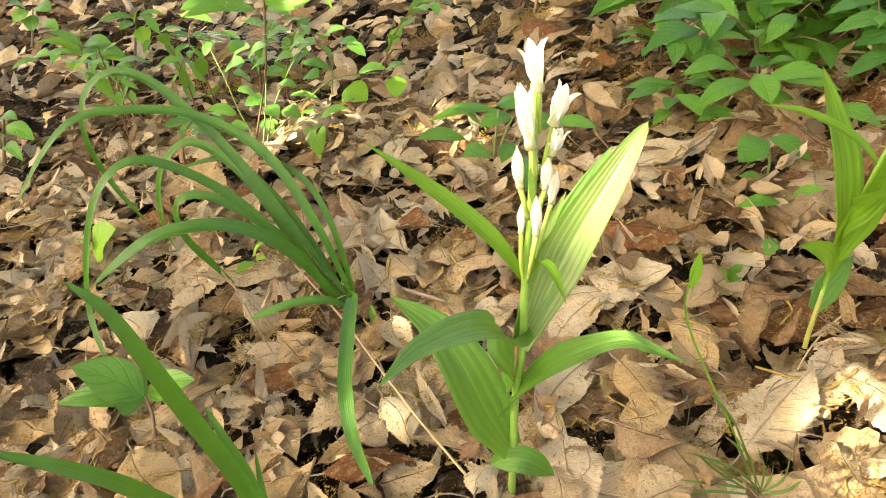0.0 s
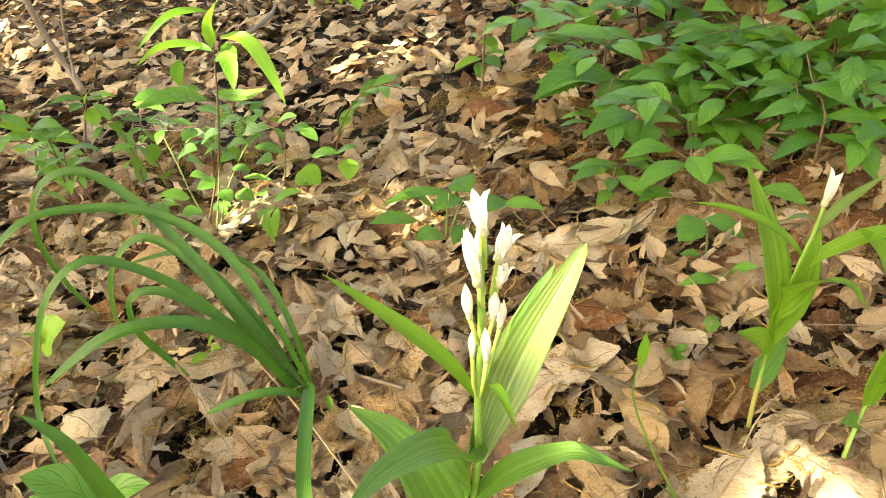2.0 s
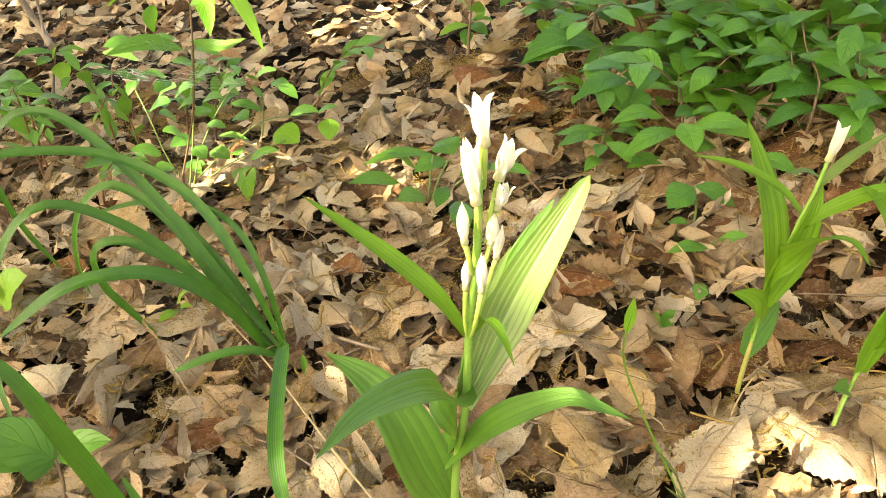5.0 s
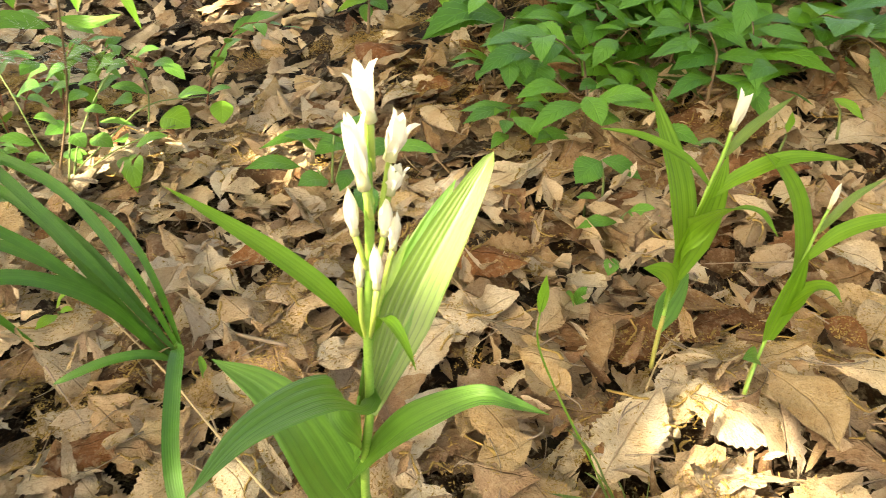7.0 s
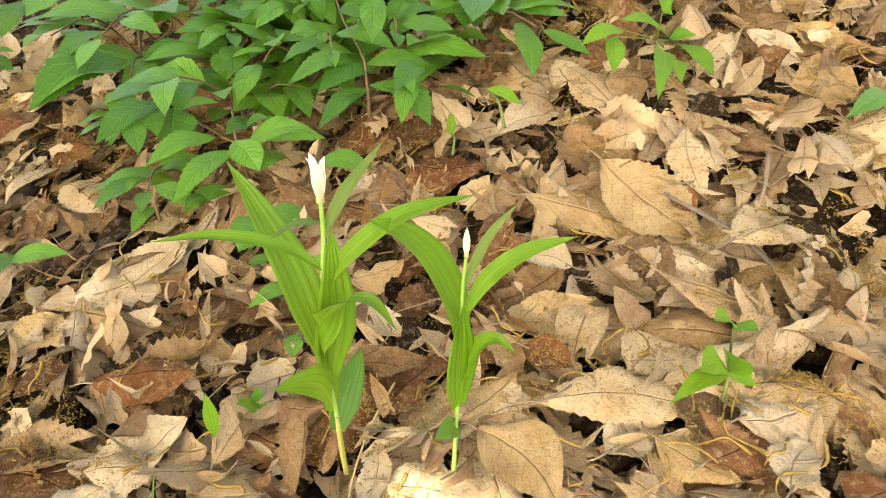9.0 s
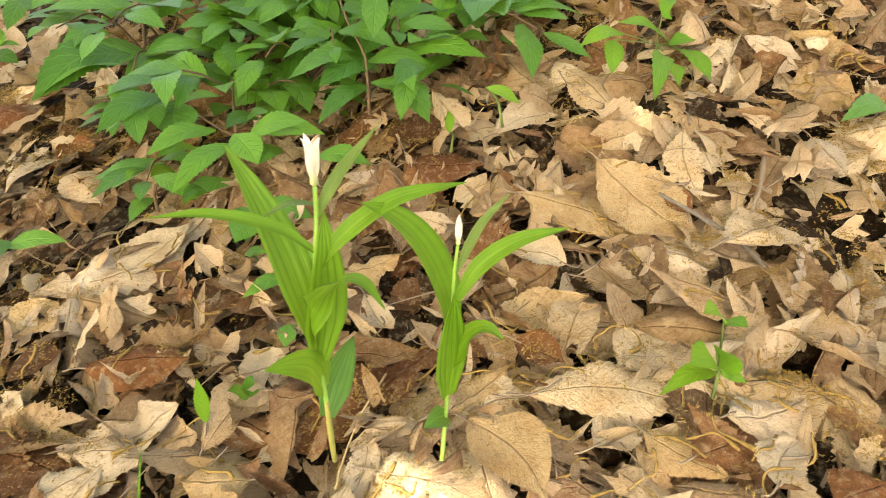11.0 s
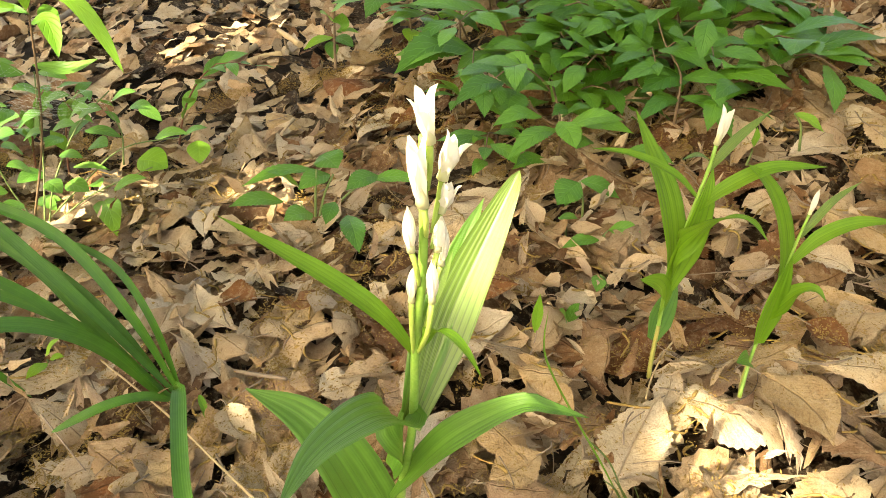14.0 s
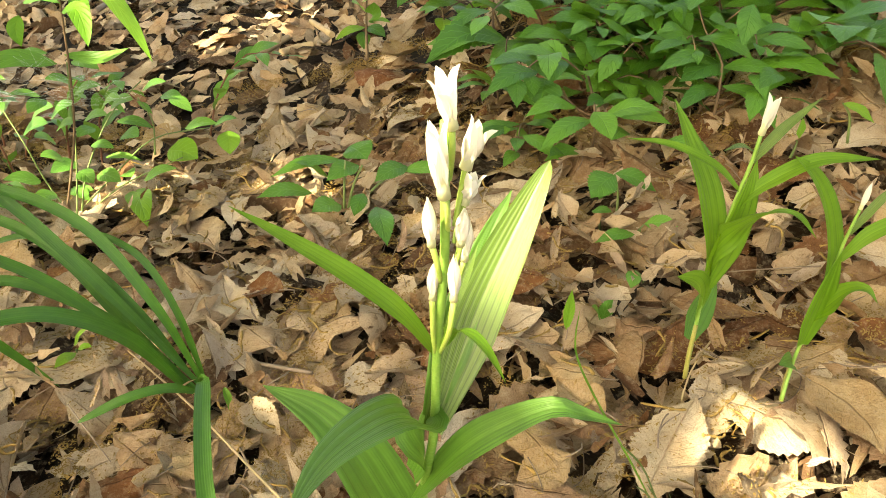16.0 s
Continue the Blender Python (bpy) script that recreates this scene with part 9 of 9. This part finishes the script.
    tagged(new("dry_rootlets", mesh_of("dry_rootlets", bm, TWIG)), "thin dry rootlets and stems in the litter", "plant debris", kind="stuff")
    me = bpy.data.meshes.new("catkin_crumbs")
    me.from_pydata(places, [], faces)
    me.materials.append(CRUMB)
    tagged(new("catkin_crumbs", me), "ochre crumbs and strings of old oak catkins", "plant debris", kind="stuff")


make_crumbs()

# ---- arching leafy branches of the shrubs and the bush ----


def spray(parent, rnd, foot, heading, reach, rise, size, material, teeth, wood, gap):
    """One branch that rises from foot and arches over, with leaves to either side and one at its tip."""
    way = Vector((math.cos(heading), math.sin(heading), 0))
    side = Vector((-way.y, way.x, 0))
    bow = rnd.uniform(-0.2, 0.2) * reach
    pts = [foot, foot + way * reach * 0.22 + Vector((0, 0, rise * 0.62)), foot + way * reach * 0.6 + side * bow + Vector((0, 0, rise)), foot + way * reach + side * bow * 1.4 + Vector((0, 0, rise * rnd.uniform(0.75, 1.05)))]
    stem(parent, pts, 0.0013, 0.0006, wood, "branch", rows=9, sides=5, knots=0.1, seed=rnd.randint(0, 99))
    n = max(3, int((reach + rise) / gap))
    line = spline(pts, 4 * n)
    for i in range(n + 1):
        t = 0.30 + 0.70 * i / n
        p = line[min(4 * n, int(t * 4 * n))]
        q = line[max(0, int(t * 4 * n) - 2)]
        along = (p - q).normalized() if (p - q).length > 0 else way
        k = size * rnd.uniform(0.7, 1.15) * (0.75 + 0.5 * math.sin(math.pi * min(1.0, 0.25 + 0.75 * i / n)))
        turn = 0.0 if i == n else (1 if i % 2 else -1) * rnd.uniform(0.7, 1.25)
        d = Matrix.Rotation(turn, 3, "Z") @ along
        d = Vector((d.x, d.y, d.z * 0.35 + rnd.uniform(-0.25, 0.12))).normalized()
        face = Vector((rnd.gauss(0, 0.22), -0.15 + rnd.gauss(0, 0.22), 1.0))
        a = p + d * k * 0.10
        leaf(parent, [a, a + d * k * 0.5 + Vector((0, 0, k * rnd.uniform(0.02, 0.12))), a + d * k + Vector((0, 0, -k * rnd.uniform(0.0, 0.15)))], k * rnd.uniform(0.34, 0.44), material, profile=point_profile, rows=26, cols=4, teeth=teeth, fold=0.18, droop=0.10, wave=0.05, face=tuple(face), seed=rnd.randint(0, 9999))


def sprays(parent, rnd, count, xs, ys, keep, reach, rise, size, material, teeth, wood, gap, heading=(-2.9, -0.3)):
    made = 0
    while made < count:
        x, y = rnd.uniform(*xs), rnd.uniform(*ys)
        if keep(x, y):
            made += 1
            spray(parent, rnd, Vector((x, y, ground_z(x, y) - 0.004)), rnd.uniform(*heading), rnd.uniform(*reach), rnd.uniform(*rise), size * rnd.uniform(0.8, 1.2), material, teeth, wood, gap)


def on_bank(x, y):
    return 0.20 + 0.12 * (y - 0.6) < x < 0.10 + 0.72 * (y - 0.08)


sprays(bank_shrub, random.Random(31), 15, (0.22, 0.46), (0.60, 0.76), on_bank, (0.05, 0.10), (0.03, 0.07), 0.048, SHRUB_LEAF, 0.08, WOOD_STEM, 0.019)
sprays(back_shrub, random.Random(32), 34, (0.26, 0.80), (0.74, 1.02), on_bank, (0.07, 0.14), (0.04, 0.09), 0.054, SHRUB_LEAF, 0.08, WOOD_STEM, 0.021)
sprays(back_shrub, random.Random(34), 16, (0.34, 0.50), (0.56, 0.70), lambda x, y: x < 0.11 + 0.72 * (y - 0.08), (0.04, 0.09), (0.025, 0.06), 0.050, SHRUB_LEAF, 0.08, WOOD_STEM, 0.020)
sprays(thin_bush, random.Random(33), 12, (-0.34, -0.05), (0.64, 0.86), lambda x, y: True, (0.03, 0.09), (0.05, 0.13), 0.028, BUSH_LEAF, 0.0, RED_STEM, 0.018, (-3.3, 0.2))

# ---- sprigs at the far side, uncounted ----


def make_undergrowth():
    rnd = random.Random(21)
    bm = bmesh.new()
    for k in range(46):
        x, y = rnd.uniform(0.35, 1.6), rnd.uniform(0.95, 2.4)
        if x < 0.30 + 0.25 * (y - 0.8):
            continue
        z = ground_z(x, y)
        h = rnd.uniform(0.06, 0.16)
        lean = Vector((rnd.uniform(-0.05, 0.05), rnd.uniform(-0.05, 0.02), h))
        for i in range(5):
            p = Vector((x, y, z)) + lean * (0.35 + 0.16 * i)
            a = rnd.uniform(0, 6.28)
            for s in (0, math.pi):
                d = Vector((math.cos(a + s), math.sin(a + s), rnd.uniform(-0.3, 0.2))) * rnd.uniform(0.028, 0.055)
                blade_mesh(bm, [p, p + d * 0.55 + Vector((0, 0, 0.006)), p + d], rnd.uniform(0.016, 0.028), face=(0, -0.3, 0.95), profile=oval_profile, rows=6, cols=4, droop=0.15, seed=k * 20 + i)
    tagged(new("undergrowth", mesh_of("undergrowth", bm, SHRUB_LEAF)), "far green undergrowth on the slope", "undergrowth", kind="stuff")


make_undergrowth()

# ---- cobweb on the tall shoot ----


def make_web():
    rnd = random.Random(5)
    bm = bmesh.new()
    web = thing("cobweb", (-0.165, 0.640, 0.110), "fine grey cobweb hung between leaves of the bush", "cobweb")
    a, b, c, d = Vector((-0.235, 0.640, 0.125)), Vector((-0.165, 0.620, 0.170)), Vector((-0.085, 0.615, 0.125)), Vector((-0.150, 0.650, 0.105))
    for _ in range(60):
        u, v = rnd.random(), rnd.random()
        p = a.lerp(b, u).lerp(d.lerp(c, u), rnd.random() * 0.9)
        q = b.lerp(c, v).lerp(a.lerp(d, v), rnd.random() * 0.9)
        tube_mesh(bm, [p, (p + q) / 2 - Vector((0, 0, 0.004)), q], 0.00004, 0.00004, sides=3, rows=3)
    part("threads", bm, WEB, web)


make_web()

# ---- unseen leafy branches overhead, added to shade the ground; sunlight falls through their gaps ----


def make_canopy():
    rnd = random.Random(3)
    side = SUN_WAY.cross(Vector((0, 0, 1))).normalized()
    up = side.cross(SUN_WAY).normalized()
    hub = Vector((0.2, 0.6, 0.0)) - SUN_WAY * 2.2
    tree = thing("unseen_overhanging_tree", (-2.7, 1.6, ground_z(-2.7, 1.6)), "unseen leafy tree whose low branches shade the slope", "tree")
    stem(tree, [(-2.7, 1.6, -0.5), (-2.72, 1.58, 0.6), (-2.6, 1.55, 1.6), (-2.55, 1.5, 2.8)], 0.09, 0.04, TWIG, "trunk", sides=10)
    for k, (u, v, deep) in enumerate(((-1.5, 0.2, 0.5), (-1.3, 0.7, 0.3), (-1.6, -0.4, 0.4), (-1.2, 1.2, 0.2), (-1.4, 1.7, 0.5))):
        end = hub + side * u + up * v - SUN_WAY * deep
        start = Vector((-2.66, 1.57, 1.0 + 0.3 * k))
        stem(tree, [start, start.lerp(end, 0.5) + Vector((-0.1, 0.0, 0.2)), end], 0.022, 0.006, TWIG, "limb", sides=7)
    # the gaps, aimed by hand: a place that the sun is to reach, and the gap's half width
    gaps = [((0.206, 0.244, 0.038), 0.011), ((0.235, 0.215, 0.046), 0.004), ((0.232, 0.176, 0.042), 0.005), ((0.182, 0.262, 0.040), -0.006),
            ((0.031, 0.168, 0.252), 0.011), ((0.033, 0.169, 0.236), 0.009), ((0.066, 0.204, 0.214), 0.003), ((0.046, 0.172, 0.150), -0.012), ((0.012, 0.205, 0.122), -0.010),
            ((0.030, 0.630, 0.040), 0.004), ((0.022, 0.600, 0.034), 0.006), ((-0.130, 0.730, 0.010), 0.016), ((-0.105, 0.690, 0.012), 0.010), ((-0.150, 0.670, 0.004), 0.006),
            ((0.01, 1.14, 0.045), 0.036), ((-0.05, 1.11, 0.04), 0.024), ((0.06, 1.175, 0.05), 0.024), ((-0.142, 0.610, 0.190), 0.007),
            ((0.815, 0.816, 0.16), 0.022), ((0.77, 0.74, 0.15), 0.012), ((-0.88, 1.84, -0.05), 0.08), ((-0.76, 1.51, -0.05), 0.05), ((-1.0, 2.0, -0.04), 0.06), ((0.30, 1.9, 0.08), 0.04), ((-0.2, 1.75, 0.02), 0.05)]
    # narrower gaps by chance, added to lighten the litter on the left
    for _ in range(18):
        x, y = rnd.uniform(-0.38, 0.12), rnd.uniform(0.28, 0.75)
        gaps.append(((x, y, ground_z(x, y)), rnd.uniform(-0.017, -0.011)))
    places, faces = [], []
    for step, size, inner in ((0.023, 0.021, True), (0.048, 0.043, False)):
        for layer in range(3 if inner else 2):
            v = -2.6
            while v < 3.4:
                u = -3.0
                while u < 3.0:
                    q = hub + side * (u + rnd.uniform(-0.8, 0.8) * step) + up * (v + rnd.uniform(-0.8, 0.8) * step)
                    u += step
                    if q.z < 0.3:
                        continue
                    foot = q + SUN_WAY * (q.z / -SUN_WAY.z)
                    near = -0.5 < foot.x < 1.0 and -0.1 < foot.y < 1.3
                    rim = ((foot.x - 0.8) / 2.4) ** 2 + ((foot.y - 1.7) / 2.3) ** 2 + 0.4 * noise.noise(Vector((foot.x * 1.3, foot.y * 1.3, 9.0)))
                    if near != inner or rim > 1:
                        continue
                    half = size * rnd.uniform(0.85, 1.15)
                    shut = True
                    for g, r in gaps:
                        d = q - Vector(g)
                        if (d - SUN_WAY * d.dot(SUN_WAY)).length < r + half * 1.05:
                            shut = False
                            break
                    if not shut:
                        continue
                    clump = noise.noise(Vector((u * 2.1, v * 2.1, 5.0)))
                    q = q - SUN_WAY * max(-0.15, (0.55 if inner else 1.1) * (clump + 0.25) + rnd.uniform(-0.15, 0.15))
                    a = rnd.uniform(0, 6.28)
                    e1 = (side * math.cos(a) + up * math.sin(a) + SUN_WAY * rnd.uniform(-0.5, 0.5)) * half
                    e2 = (up * math.cos(a) - side * math.sin(a) + SUN_WAY * rnd.uniform(-0.5, 0.5)) * half
                    n = len(places)
                    places.extend([tuple(q - e1), tuple(q - e1 * 0.3 + e2 * 0.75), tuple(q + e1 * 0.4 + e2 * 0.65), tuple(q + e1 * 1.2), tuple(q + e1 * 0.4 - e2 * 0.65), tuple(q - e1 * 0.3 - e2 * 0.75)])
                    faces.append(tuple(range(n, n + 6)))
                v += step
    me = bpy.data.meshes.new("crown")
    me.from_pydata(places, [], faces)
    me.materials.append(BUSH_LEAF)
    ob = new("crown", me)
    ob.parent = tree
    ob.matrix_parent_inverse = tree.matrix_basis.inverted()


make_canopy()

# ---- tall shrubs added at the side of the clearing to block sky light from the bank; their twigs reach in at its edge ----


def shade_shrub(x, y, height, spread, seed):
    rnd = random.Random(seed)
    z = ground_z(x, y)
    shrub = thing("shade_shrub", (x, y, z), "tall green shrub added to shade the upper side of the bank", "shrub", "shrubs round the clearing")
    tips = []
    for k in range(6):
        a = 6.283 * k / 6 + rnd.uniform(-0.3, 0.3)
        tip = Vector((x + spread * math.cos(a) * 0.8, y + spread * math.sin(a) * 0.8, z + height * rnd.uniform(0.75, 1.0)))
        stem(shrub, [(x, y, z - 0.02), (x + spread * 0.2 * math.cos(a), y + spread * 0.2 * math.sin(a), z + height * 0.45), tip], 0.009, 0.003, WOOD_STEM, "branch", sides=6, rows=10)
        tips.append(tip)
    bm = bmesh.new()
    for k in range(620):
        c = Vector((x, y, z + height * 0.15)).lerp(rnd.choice(tips), rnd.random() ** 0.6) + Vector((rnd.gauss(0, spread * 0.28), rnd.gauss(0, spread * 0.28), rnd.gauss(0, height * 0.10)))
        c.z = max(c.z, z + 0.03)
        d = Vector((rnd.gauss(0, 1), rnd.gauss(0, 1), rnd.gauss(0, 0.35))).normalized() * rnd.uniform(0.05, 0.09)
        blade_mesh(bm, [c, c + d * 0.5 + Vector((0, 0, 0.006)), c + d], d.length * 0.45, face=(rnd.gauss(0, 0.3), rnd.gauss(0, 0.3), 1.0), profile=point_profile, rows=6, cols=2, seed=k)
    part("crown", bm, SHRUB_LEAF, shrub)


# invented shrubs to the right, set only to darken the bank
shade_shrub(1.45, 0.50, 1.05, 0.34, 71)
shade_shrub(1.55, 1.05, 1.25, 0.38, 72)
shade_shrub(1.40, -0.10, 1.00, 0.34, 73)
